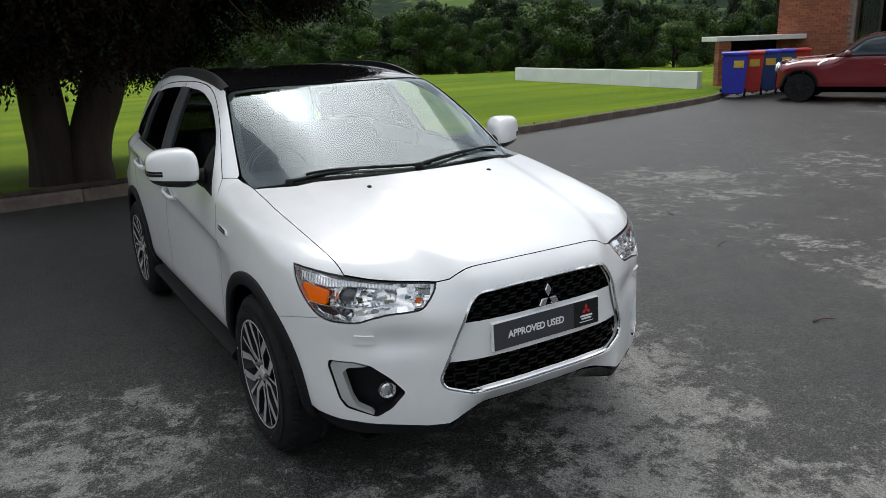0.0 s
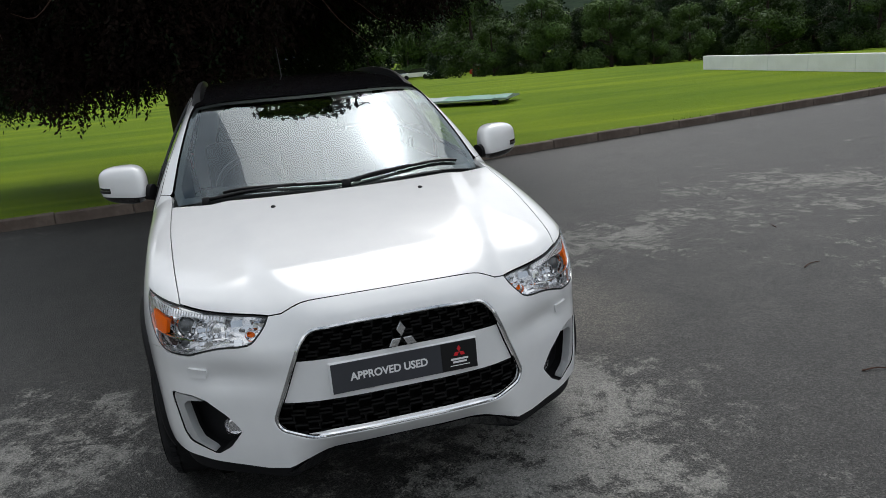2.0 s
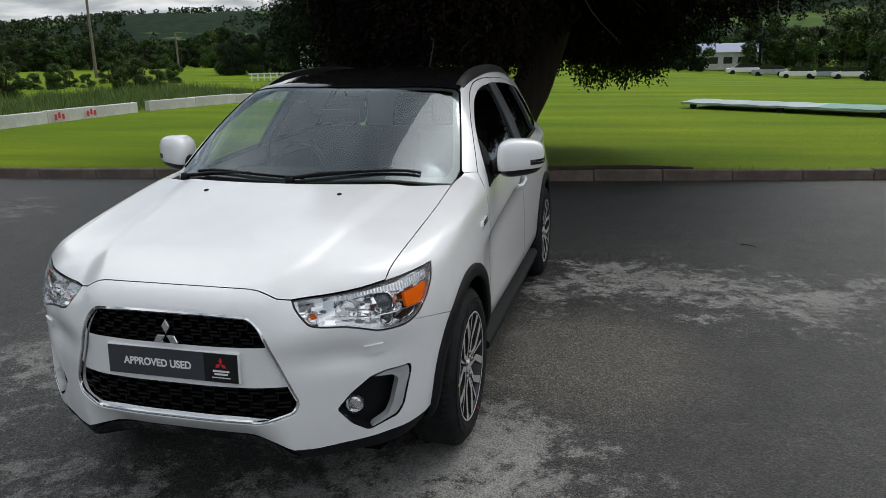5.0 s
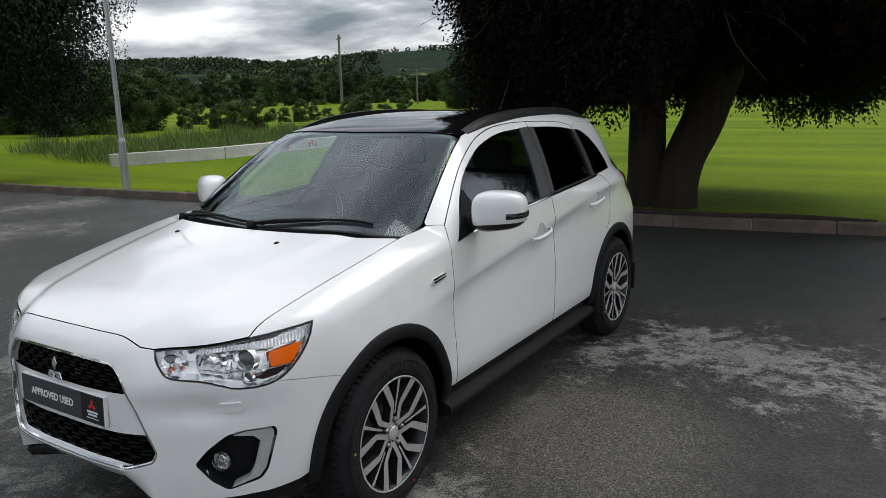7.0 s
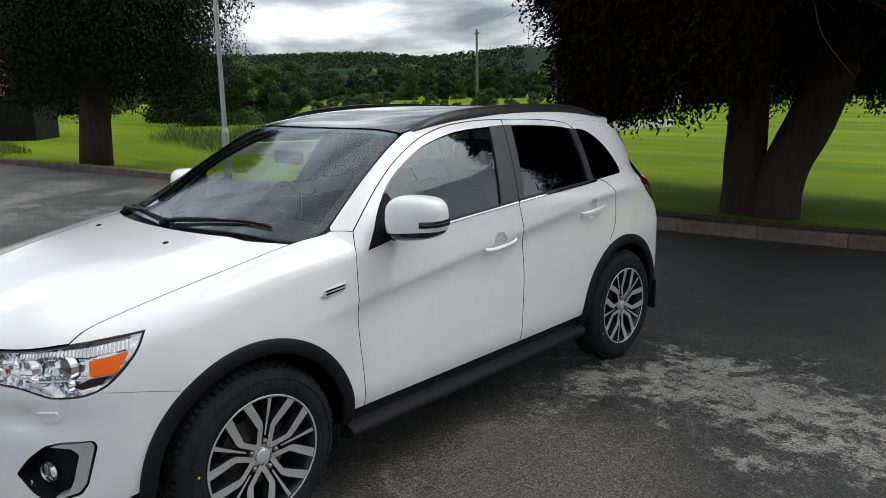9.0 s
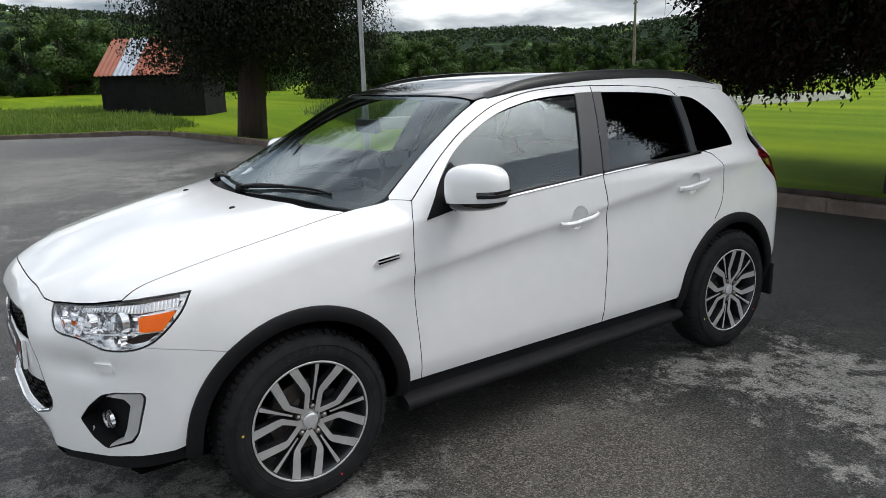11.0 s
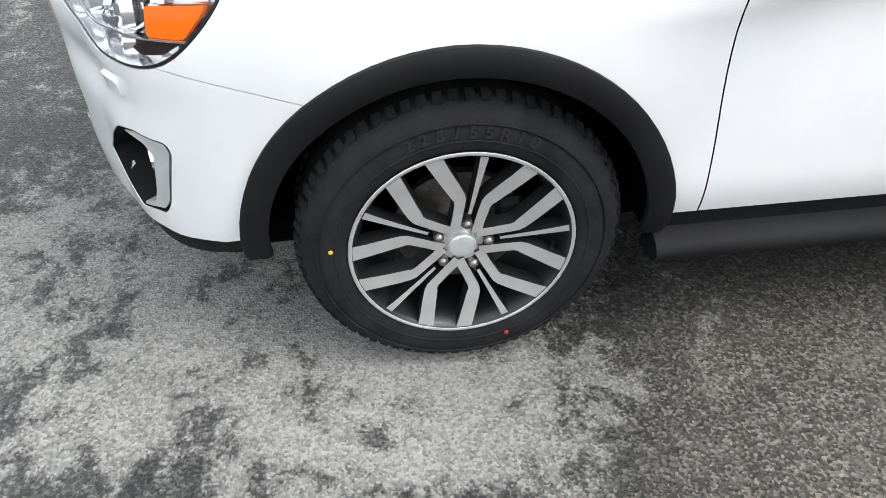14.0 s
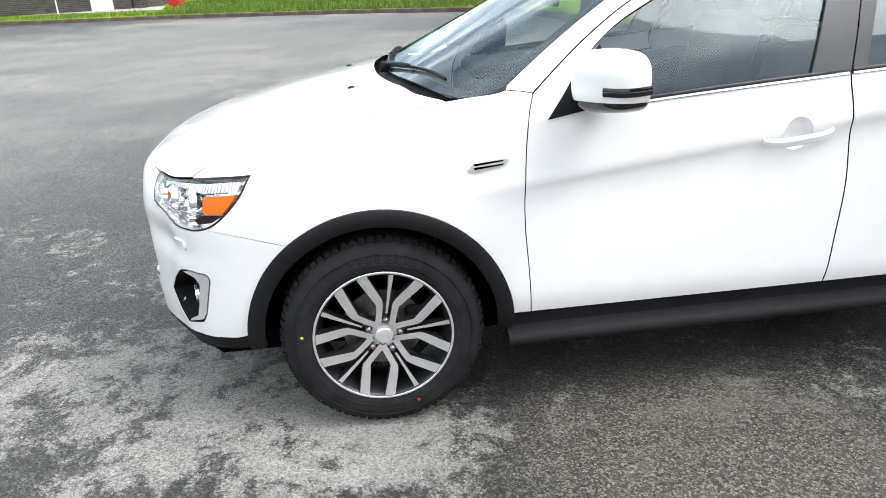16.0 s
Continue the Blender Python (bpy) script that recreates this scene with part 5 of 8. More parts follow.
    skin("roof_side", car, paint, UR, UR.down(loop), step=0.03, gap=0.002, depth=0.02, side=sd, label="white windscreen pillar and roof side")
    # waist trim
    for y0, y1 in ((0.72, 1.598), (1.614, 2.40)):
        yy = np.linspace(y0, y1, 20)
        P = UX.up(np.stack([yy, belt_line(yy) + 0.004], 1))
        strip("waist_strip", car, M["chrome"], P, normals_of(body_up, P), 0.012, 0.005, "thin bright waist strip", sd)
        P2 = P + [0, 0, 0.011]
        strip("waist_seal", car, trim, P2, normals_of(body_up, P), 0.013 * (1 - 0.7 * np.linspace(0, 1, 20)**10), 0.003, "black rubber window seal", sd)
    # sail panel at the mirror
    sail = np.array([(0.580, 1.040), (0.72, 1.064), (0.80, 1.085), (0.80, 1.20), (0.775, 1.255), (0.68, 1.165)])
    skin("mirror_sail", d1, plastic, UX, sail, step=0.04, gap=0, depth=0.01, proud=0.004, side=sd, label="black mirror mounting panel")
    build_mirror(car, sd)
    # handles
    for y, z in HANDLES:
        build_handle(car, sd, y, z)
    # sill
    ys = np.linspace(0.44, 2.235, 30)
    V, F = [], []
    prof = [(-0.07, 0.226), (-0.004, 0.234), (0.022, 0.243), (0.031, 0.257), (0.029, 0.273), (0.013, 0.289), (-0.014, 0.298), (-0.024, 0.306), (-0.022, 0.362), (-0.05, 0.362)]
    for y in ys:
        xb = float(plan_side(y)) - 0.022
        lift_z = 0.008 * (y - 0.52)
        for u, z in prof:
            V.append((xb + u, y, z + lift_z))
    k = len(prof)
    F = [(i * k + j, (i + 1) * k + j, (i + 1) * k + j + 1, i * k + j + 1) for i in range(len(ys) - 1) for j in range(k - 1)]
    F += [tuple(range(k)), tuple((len(ys) - 1) * k + j for j in range(k))[::-1]]
    V, F = mirrored([np.array(q) for q in V], F, sd)
    s = link_mesh("sill", V, F, plastic, car, "black plastic sill moulding", True)
    s.data.set_sharp_from_angle(angle=radians(50))
    # mud flap stub behind the rear wheel
    bm = box_bm(0.70 * 1, 0.885, 3.10, 3.125, 0.22, 0.42, 0.008)
    if sd < 0:
        bmesh.ops.scale(bm, vec=(-1, 1, 1), verts=bm.verts); bmesh.ops.reverse_faces(bm, faces=bm.faces)
    part("mud_flap", bm, plastic, car)
    # roof rail
    yy = np.linspace(1.10, 2.86, 34)
    t = (yy - yy[0]) / (yy[-1] - yy[0])
    base = UZ.up(np.stack([0.600 - 0.045 * t, yy], 1))
    hgt = 0.002 + 0.036 * np.sin(0.5 * math.pi * np.clip(np.minimum(t / 0.24, (1 - t) / 0.18), 0, 1))**0.8
    V, F = [], []
    for b, h in zip(base, hgt):
        for u, w in ((0.020, -0.03), (0.024, 0.35), (0.012, 0.95), (-0.004, 1.0), (-0.016, 0.85), (-0.018, -0.03)):
            V.append((b[0] + u - 0.01 * w, b[1], b[2] + w * h - (0.004 if w < 0 else 0) - u * 0.35))
    k = 6
    F = [(i * k + j, (i + 1) * k + j, (i + 1) * k + (j + 1) % k, i * k + (j + 1) % k) for i in range(len(base) - 1) for j in range(k)]
    F += [tuple(range(k)), tuple((len(base) - 1) * k + j for j in range(k))[::-1]]
    V, F = mirrored([np.array(q) for q in V], F, sd)
    r = link_mesh("roof_rail", V, F, trim, car, "satin black roof rail", True)
    r.data.set_sharp_from_angle(angle=radians(50))
    # wheels
    for y0 in (0.0, 2.67):
        w = build_wheel(car)
        m = Matrix.Translation((0.896 * sd, y0, 0.338)) @ Matrix.Rotation(radians(0 if sd > 0 else 180), 4, "Z") @ Matrix.Rotation(radians(8 if y0 == 0 else 40), 4, "X")
        w.matrix_world = m


def build_mirror(car, sd):
    """Door mirror: painted cap, black foot and base, indicator strip, glass."""
    bm = bmesh.new()
    bmesh.ops.create_cube(bm, size=1)
    bmesh.ops.subdivide_edges(bm, edges=bm.edges, cuts=9, use_grid_fill=True)
    for v in bm.verts:
        x, y, z = v.co * 2
        # superellipsoid housing
        n = 3.2
        r = (abs(x)**n + abs(y)**n + abs(z)**n)**(1 / n)
        q = Vector((x, y, z)) / r
        taper = 1 - 0.10 * q.x
        v.co = Vector((q.x * 0.118, q.y * 0.088 * (1.0 - 0.12 * q.x) + 0.035 * q.x, q.z * 0.094 * taper + 0.004 * q.x))
        if v.co.y > 0.05:
            v.co.y = 0.05 + (v.co.y - 0.05) * 0.25
    m = Matrix.Translation((0.975, 0.765, 1.143)) @ Matrix.Rotation(radians(6), 4, "Z")
    bmesh.ops.transform(bm, matrix=m, verts=bm.verts)
    bmesh.ops.bisect_plane(bm, geom=bm.verts[:] + bm.edges[:] + bm.faces[:], plane_co=(0.975, 0, 1.088), plane_no=(-0.06, 0, 1))
    bmesh.ops.bisect_plane(bm, geom=bm.verts[:] + bm.edges[:] + bm.faces[:], plane_co=(0, 0.835, 0), plane_no=(0, 1, 0))
    below = lambda f: (f.calc_center_median().z - 1.088 - 0.06 * (abs(f.calc_center_median().x) - 0.975)) < 0 or f.calc_center_median().y > 0.835
    if sd < 0:
        bmesh.ops.scale(bm, vec=(-1, 1, 1), verts=bm.verts); bmesh.ops.reverse_faces(bm, faces=bm.faces)
    bl = bm.copy()
    bmesh.ops.delete(bm, geom=[f for f in bm.faces if below(f)], context="FACES")
    cap = part("door_mirror", bm, M["paint"], car, "white door mirror with black base", True)
    cap.location = (0.020 * sd, -0.008, 0.026)
    bmesh.ops.delete(bl, geom=[f for f in bl.faces if not below(f)], context="FACES")
    part("mirror_base", bl, M["gloss_black"], cap, "black underside of the mirror", True)
    bm = bmesh.new()
    cyl_bm(0.034, 0.040, (0.93, 0.745, 1.10), (0.835, 0.70, 1.095), 12, bm=bm)
    if sd < 0:
        bmesh.ops.scale(bm, vec=(-1, 1, 1), verts=bm.verts); bmesh.ops.reverse_faces(bm, faces=bm.faces)
    part("mirror_arm", bm, M["plastic"], cap, smooth=True)
    # indicator strip on the outer front
    P = []
    turn = Matrix.Rotation(radians(6), 3, "Z")
    for t in np.linspace(0, 1, 14):
        a = radians(-66 + 82 * t)
        c, q = math.cos(a), math.sin(a)
        r = (abs(c)**3.2 + abs(q)**3.2 + 0.0055)**(1 / 3.2)
        c, q = c / r, q / r
        p = turn @ Vector((c * 0.118, q * 0.088 * (1 - 0.12 * c) + 0.035 * c, 0))
        P.append((p.x + 0.975, p.y + 0.765, 1.124 + 0.006 * t))
    P = np.array(P)
    T = np.gradient(P, axis=0)
    N = np.stack([T[:, 1], -T[:, 0], 0 * T[:, 0]], 1); N /= np.linalg.norm(N, axis=1)[:, None]
    strip("repeater", cap, M["gloss_black"], P, N, 0.026, 0.003, "dark indicator strip", sd)
    strip("repeater_line", cap, M["chrome"], P + [0, 0, 0.001], N, 0.0018, 0.0040, "bright line in the indicator", sd)


def build_handle(car, sd, y, z):
    s = 0.124
    P0 = UX.up([(y, z)])
    N0 = normals_of(body_up, P0)[0]
    # dished recess let into the door skin
    rim = dish_outline(y, z)
    V, F = [], []
    for k, r in enumerate((1.01, 0.9, 0.72, 0.45, 0.2)):
        ring = UX.up((rim - [y, z + 0.006]) * r + [y, z + 0.006])
        V += list(ring - normals_of(body_up, ring) * (0.0004, 0.006, 0.013, 0.018, 0.020)[k])
    n = len(rim)
    for k in range(4):
        F += [(k * n + i, k * n + (i + 1) % n, (k + 1) * n + (i + 1) % n, (k + 1) * n + i) for i in range(n)]
    F.append(tuple(4 * n + i for i in range(n)))
    V, F = mirrored(V, F, sd)
    yy = np.linspace(y - s, y + s, 16)
    t = np.linspace(-1, 1, 16)
    P = UX.up(np.stack([yy, z + 0.10 * 0.11 * t * 1.0], 1))
    N = normals_of(body_up, P)
    P = P + N * (0.028 * (1 - np.abs(t)**4) + 0.002)[:, None]
    h = strip("door_handle", car, M["paint"], P, N, 0.029 * (1 - 0.25 * np.abs(t)**3), 0.012, "white pull handle", sd)
    link_mesh("handle_dish", V, F, M["paint"], h, smooth=True)


def build_wipers(car):
    def wiper(name, x0, y0, x1, y1, pivot):
        pts = np.stack([np.linspace(x0, x1, 18), np.linspace(y0, y1, 18)], 1)
        pts[:, 1] -= 0.02 * np.sin(np.linspace(0, math.pi, 18))
        P = UZ.up(pts); N = normals_of(body_up, P)
        blade = strip(name, car, M["trim"], P + N * 0.004, N, 0.008, 0.010, "black windscreen wiper")
        q = UZ.up([pivot])[0] + np.array((0, 0, 0.012))
        mid = P[9] + N[9] * 0.014
        V, F = tube([q, (q * 0.6 + mid * 0.4) + [0, 0, 0.008], mid], [0.010, 0.007, 0.005], 8)
        link_mesh("wiper_arm", V, F, M["trim"], blade, smooth=True)
        V, F = tube([q - [0, 0, 0.03], q + [0, 0, 0.012]], [0.024, 0.018], 10)
        link_mesh("wiper_pivot", V, F, M["plastic"], blade, smooth=True)
    wiper("wiper", -0.52, 0.222, 0.09, 0.126, (-0.60, 0.220))
    wiper("wiper", 0.06, 0.130, 0.60, 0.292, (0.02, 0.112))


def build_wheel(car):
    """A five-group alloy wheel facing +x, its centre on the outer face."""
    wheel = new("wheel")
    wheel.parent = car
    tagged(wheel, "machined alloy wheel with black tyre")
    # tyre: revolved profile
    prof = [(-0.185, 0.225), (-0.205, 0.250), (-0.208, 0.290), (-0.196, 0.325), (-0.180, 0.343), (-0.15, 0.349), (-0.10, 0.351), (-0.05, 0.349), (-0.020, 0.343), (-0.004, 0.325), (0.010, 0.292), (0.008, 0.262), (0.004, 0.250), (0.0, 0.243), (-0.012, 0.236), (-0.03, 0.228)]
    n = 96
    V, F = [], []
    for i in range(n):
        a = 2 * math.pi * i / n
        for j, (x, r) in enumerate(prof):
            if 2 <= j <= 8 and r > 0.34:
                groove = (i % 2 == 0 and j in (4, 8)) or (i % 3 == 0 and j in (5, 7))
                r = r - (0.007 if groove else 0)
            V.append((x, r * math.cos(a), r * math.sin(a)))
    k = len(prof)
    for i in range(n):
        for j in range(k - 1):
            a, b = i * k + j, ((i + 1) % n) * k + j
            F.append((a, b, b + 1, a + 1))
    ty = link_mesh("tyre", V, F, M["rubber"], wheel, "black rubber tyre", True)
    ty.data.set_sharp_from_angle(angle=radians(35))
    # tread blocks on the shoulder and raised bands on the wall
    bm = bmesh.new()
    for i in range(72):
        a = 2 * math.pi * i / 72
        for x, dx in ((-0.034, 0.026), (-0.170, 0.026)):
            m = Matrix.Rotation(a, 4, "X") @ Matrix.Translation((x, 0, 0.3425)) @ Matrix.Rotation(radians(22 if x > -0.1 else -22), 4, "Y")
            bmesh.ops.create_cube(bm, size=1, matrix=m @ Matrix.Diagonal((dx, 0.018, 0.016, 1)))
    tagged(part("tread", bm, M["rubber"], wheel), "rubber tread blocks", kind="stuff")
    pieces = []
    for r, x, w in ((0.270, 0.0085, 0.0022), (0.306, 0.0075, 0.002)):
        pieces.append(tube([(x, r * math.cos(a), r * math.sin(a)) for a in np.linspace(0, 2 * math.pi, 73)], w, 6, False))
    V, F = merge(pieces)
    link_mesh("wall_rib", V, F, M["rubber"], wheel, smooth=False)
    for k, ch in enumerate("225/55R18"):
        th = radians(-22 + 6.2 * k + 8)
        tc = bpy.data.curves.new("lettering", "FONT")
        tc.body, tc.size, tc.align_x, tc.align_y, tc.extrude, tc.offset = ch, 0.034, "CENTER", "CENTER", 0.0012, 0.001
        tc.materials.append(M["rubber_raised"])
        lt = new("lettering", tc)
        lt.parent = wheel
        c, q = math.cos(th), math.sin(th)
        lt.matrix_basis = Matrix(((0, 0, 1, 0.0105), (c, q, 0, 0.289 * q), (-q, c, 0, 0.289 * c), (0, 0, 0, 1)))
    # paint dots on the tyre wall
    for a, mt, nm in ((166, "yellow", "yellow_dot"), (284, "plate_red", "red_dot")):
        bm = bmesh.new()
        c = (0.0105, 0.278 * math.cos(radians(a)), 0.278 * math.sin(radians(a)))
        bmesh.ops.create_uvsphere(bm, u_segments=8, v_segments=5, radius=0.0055, matrix=Matrix.Translation(c) @ Matrix.Diagonal((0.4, 1, 1, 1)))
        part(nm, bm, M[mt], wheel)
    # rim barrel and lip
    prof = [(0.004, 0.243), (0.006, 0.240), (0.004, 0.2345), (-0.010, 0.228), (-0.030, 0.218), (-0.12, 0.205), (-0.19, 0.225)]
    V, F = [], []
    n = 64
    for i in range(n):
        a = 2 * math.pi * i / n
        V += [(x, r * math.cos(a), r * math.sin(a)) for x, r in prof]
    k = len(prof)
    idx = []
    for i in range(n):
        for j in range(k - 1):
            a, b = i * k + j, ((i + 1) % n) * k + j
            F.append((a, b, b + 1, a + 1)); idx.append(0 if j < 2 else 1)
    link_mesh("rim", V, F, None, wheel, "silver rim with dark barrel", True, mats=[M["alloy"], M["alloy_dark"]], index=idx)

    def spoke(pts, x_in, x_out, name):
        """Extruded spoke: bright face, dark flanks."""
        V = [(x_out(math.hypot(*p)), p[0], p[1]) for p in pts] + [(x_in(math.hypot(*p)), p[0], p[1]) for p in pts]
        m = len(pts)
        h = m // 2
        F = [(i, i + 1, m - 2 - i, m - 1 - i) for i in range(h - 1)]
        idx = [0] * len(F)
        F += [(i, (i + 1) % m, m + (i + 1) % m, m + i) for i in range(m)]
        idx += [1] * m
        return V, F, idx
    face = lambda r: 0.002 - 0.020 * max(0.0, (0.225 - r) / 0.225)**1.2
    back = lambda r: face(r) - 0.040

    def arm(line, width):
        L = np.array(line, float); T = np.gradient(L, axis=0); T /= np.linalg.norm(T, axis=1)[:, None]
        Nn = np.stack([-T[:, 1], T[:, 0]], 1); W = np.array(width)[:, None] / 2
        return np.vstack([L + Nn * W, (L - Nn * W)[::-1]])
    for g in range(5):
        rot = np.array([[math.cos(g * math.tau / 5), -math.sin(g * math.tau / 5)], [math.sin(g * math.tau / 5), math.cos(g * math.tau / 5)]])
        for s in (1, -1):
            e = radians(25)
            line = [(0.034, 0.0235 * s), (0.070, 0.0245 * s), (0.108, 0.0265 * s), (0.120, 0.0285 * s), (0.130, 0.0345 * s), (0.150, 0.0495 * s), (0.182, 0.075 * s), (0.236 * math.cos(e), 0.236 * math.sin(e) * s)]
            pts = arm(line, [0.022, 0.021, 0.022, 0.025, 0.029, 0.031, 0.033, 0.036])
            V, F, idx = spoke((pts @ rot.T), back, face, "spoke")
            link_mesh("spoke", V, F, None, wheel, mats=[M["alloy"], M["alloy_dark"]], index=idx)
        pts = arm([(0.082, 0.0), (0.12, 0.0), (0.16, 0.0), (0.20, 0.0), (0.230, 0.0)], [0.007, 0.009, 0.011, 0.014, 0.017])
        V, F, idx = spoke(pts @ rot.T, back, lambda r: face(r) - 0.003, "bar")
        link_mesh("thin_spoke", V, F, None, wheel, mats=[M["alloy"], M["alloy_dark"]], index=idx)
        # wheel nut in its pocket
        c = rot @ np.array((0.0572, 0.0))
        bm = bmesh.new()
        cyl_bm(0.0125, 0.0125, (-0.035, c[0], c[1]), (-0.010, c[0], c[1]), 6, bm=bm)
        bmesh.ops.create_uvsphere(bm, u_segments=10, v_segments=6, radius=0.0105, matrix=Matrix.Translation((-0.010, c[0], c[1])))
        part("wheel_nut", bm, M["steel"], wheel, "dark steel wheel nut", True)
    # hub and cap
    bm = bmesh.new()
    cyl_bm(0.050, 0.046, (-0.06, 0, 0), (-0.020, 0, 0), 30, bm=bm)
    part("hub", bm, M["alloy"], wheel, smooth=True)
    bm = bmesh.new()
    cyl_bm(0.032, 0.030, (-0.022, 0, 0), (-0.010, 0, 0), 30, bm=bm)
    bmesh.ops.create_uvsphere(bm, u_segments=24, v_segments=8, radius=0.029, matrix=Matrix.Translation((-0.011, 0, 0)) @ Matrix.Diagonal((0.2, 1, 1, 1)))
    part("centre_cap", bm, M["silver"], wheel, "plain silver centre cap", True)
    # brake disc and caliper
    bm = bmesh.new()
    cyl_bm(0.142, 0.142, (-0.100, 0, 0), (-0.078, 0, 0), 40, bm=bm)
    cyl_bm(0.075, 0.070, (-0.08, 0, 0), (-0.05, 0, 0), 24, bm=bm)
    part("brake_disc", bm, M["steel"], wheel, "steel brake disc", True)
    bm = box_bm(-0.125, -0.055, 0.085, 0.150, -0.06, 0.06, 0.012)
    part("caliper", bm, M["plastic"], wheel)
    # valve
    bm = bmesh.new()
    cyl_bm(0.004, 0.004, (-0.03, 0.196, -0.055), (-0.004, 0.190, -0.053), 8, bm=bm)
    part("valve", bm, M["trim"], wheel)
    return wheel


def build_cabin(car):
    """What shows through the glass: dashboard, wheel, seats, mirror."""
    fab = M["fabric"]
    cabin = part("dashboard", box_bm(-0.70, 0.70, 0.48, 0.92, 0.62, 1.03, 0.07, 3), fab, car, "dark grey dashboard", True)
    bm = box_bm(-0.62, -0.14, 0.52, 0.86, 1.0, 1.085, 0.045, 3)
    part("binnacle", bm, fab, cabin, smooth=True)
    c = np.array((-0.37, 0.98, 1.02))
    ring = []
    for a in np.linspace(0, 2 * math.pi, 33):
        ring.append(c + np.array((0.185 * math.cos(a), 0.07 * math.sin(a), 0.172 * math.sin(a))))
    pieces = [tube(ring, 0.016, 8, False)]
    for a in (0, math.pi, -math.pi / 2):
        pieces.append(tube([c, c + np.array((0.18 * math.cos(a), 0.07 * math.sin(a), 0.165 * math.sin(a)))], [0.035, 0.018], 8))
    V, F = merge(pieces)
    link_mesh("steering_wheel", V, F, M["trim"], cabin, smooth=True)
    for x in (-0.37, 0.37):
        bm = box_bm(x - 0.25, x + 0.25, 1.15, 1.65, 0.50, 0.68, 0.06, 3)
        seat = part("seat", bm, fab, car, "dark fabric front seat", True)
        bm = bmesh.new()
        box_bm(-0.24, 0.24, -0.07, 0.07, 0.0, 0.62, 0.06, 3, bm=bm)
        bmesh.ops.transform(bm, matrix=Matrix.Translation((x, 1.66, 0.62)) @ Matrix.Rotation(radians(-14), 4, "X"), verts=bm.verts)
        part("backrest", bm, fab, seat, smooth=True)
        bm = box_bm(x - 0.13, x + 0.13, 1.78, 1.87, 1.24, 1.42, 0.04, 3)
        part("headrest", bm, fab, seat, smooth=True)
    bm = box_bm(-0.62, 0.62, 2.0, 2.5, 0.5, 0.68, 0.06, 3)
    rs = part("rear_seat", bm, fab, car, "dark fabric rear bench", True)
    bm = box_bm(-0.60, 0.60, -0.07, 0.07, 0, 0.55, 0.06, 3)
    bmesh.ops.transform(bm, matrix=Matrix.Translation((0, 2.5, 0.62)) @ Matrix.Rotation(radians(-18), 4, "X"), verts=bm.verts)
    part("rear_backrest", bm, fab, rs, smooth=True)
    bm = box_bm(-0.11, 0.11, 0.80, 0.83, 1.335, 1.405, 0.012, 2)
    part("rear_view_mirror", bm, M["trim"], cabin, smooth=True)
    # headlining and door cards
    bm = box_bm(-0.50, 0.50, 1.15, 2.9, 1.49, 1.50)
    part("headlining", bm, fab, car)
    for s in (1, -1):
        bm = box_bm(min(0.76 * s, 0.79 * s), max(0.76 * s, 0.79 * s), 0.55, 2.75, 0.40, 1.04, 0.008)
        part("door_card", bm, fab, car)


car = build_car()

# ---- plants ----
def leaf_quads(P, D, length, width, rnd, face=None):
    """Small pointed leaves at points P along directions D, turned to face a direction if given: verts and faces."""
    n = len(P)
    D = D / (np.linalg.norm(D, axis=1)[:, None] + 1e-9)
    R = rnd.normal(size=(n, 3)) if face is None else face + rnd.normal(scale=0.35, size=(n, 3))
    S = np.cross(D, R); S /= np.linalg.norm(S, axis=1)[:, None] + 1e-9
    L = (length * rnd.uniform(0.6, 1.3, n))[:, None]; W = (width * rnd.uniform(0.6, 1.3, n))[:, None]
    V = np.stack([P, P + D * L * 0.45 + S * W, P + D * L, P + D * L * 0.5 - S * W], 1).reshape(-1, 3)
    F = np.arange(4 * n).reshape(-1, 4)
    return V, F


def mesh_np(name, V, F, mats, index=None):
    me = bpy.data.meshes.new(name)
    V, F = np.asarray(V, np.float32), np.asarray(F, np.int32)
    me.vertices.add(len(V)); me.vertices.foreach_set("co", V.ravel())
    me.loops.add(F.size); me.loops.foreach_set("vertex_index", F.ravel())
    me.polygons.add(len(F)); me.polygons.foreach_set("loop_start", np.arange(0, F.size, F.shape[1], dtype=np.int32))
    for m in mats:
        me.materials.append(m)
    if index is not None:
        me.polygons.foreach_set("material_index", np.asarray(index, np.int32))
    me.update(calc_edges=True)
    return me


def bough(p, q, r0, r1, rnd, sag=0.1, n=7):
    p, q = np.array(p, float), np.array(q, float)
    t = np.linspace(0, 1, n)[:, None]
    path = p + (q - p) * t
    path += np.array([0, 0, -1]) * (sag * np.linalg.norm(q - p) * (t**2 - t) * -1)
    path[1:-1] += rnd.normal(scale=0.05, size=(n - 2, 3)) * np.linalg.norm(q - p) * 0.4
    return tube(path, np.linspace(r0, r1, n), 7)


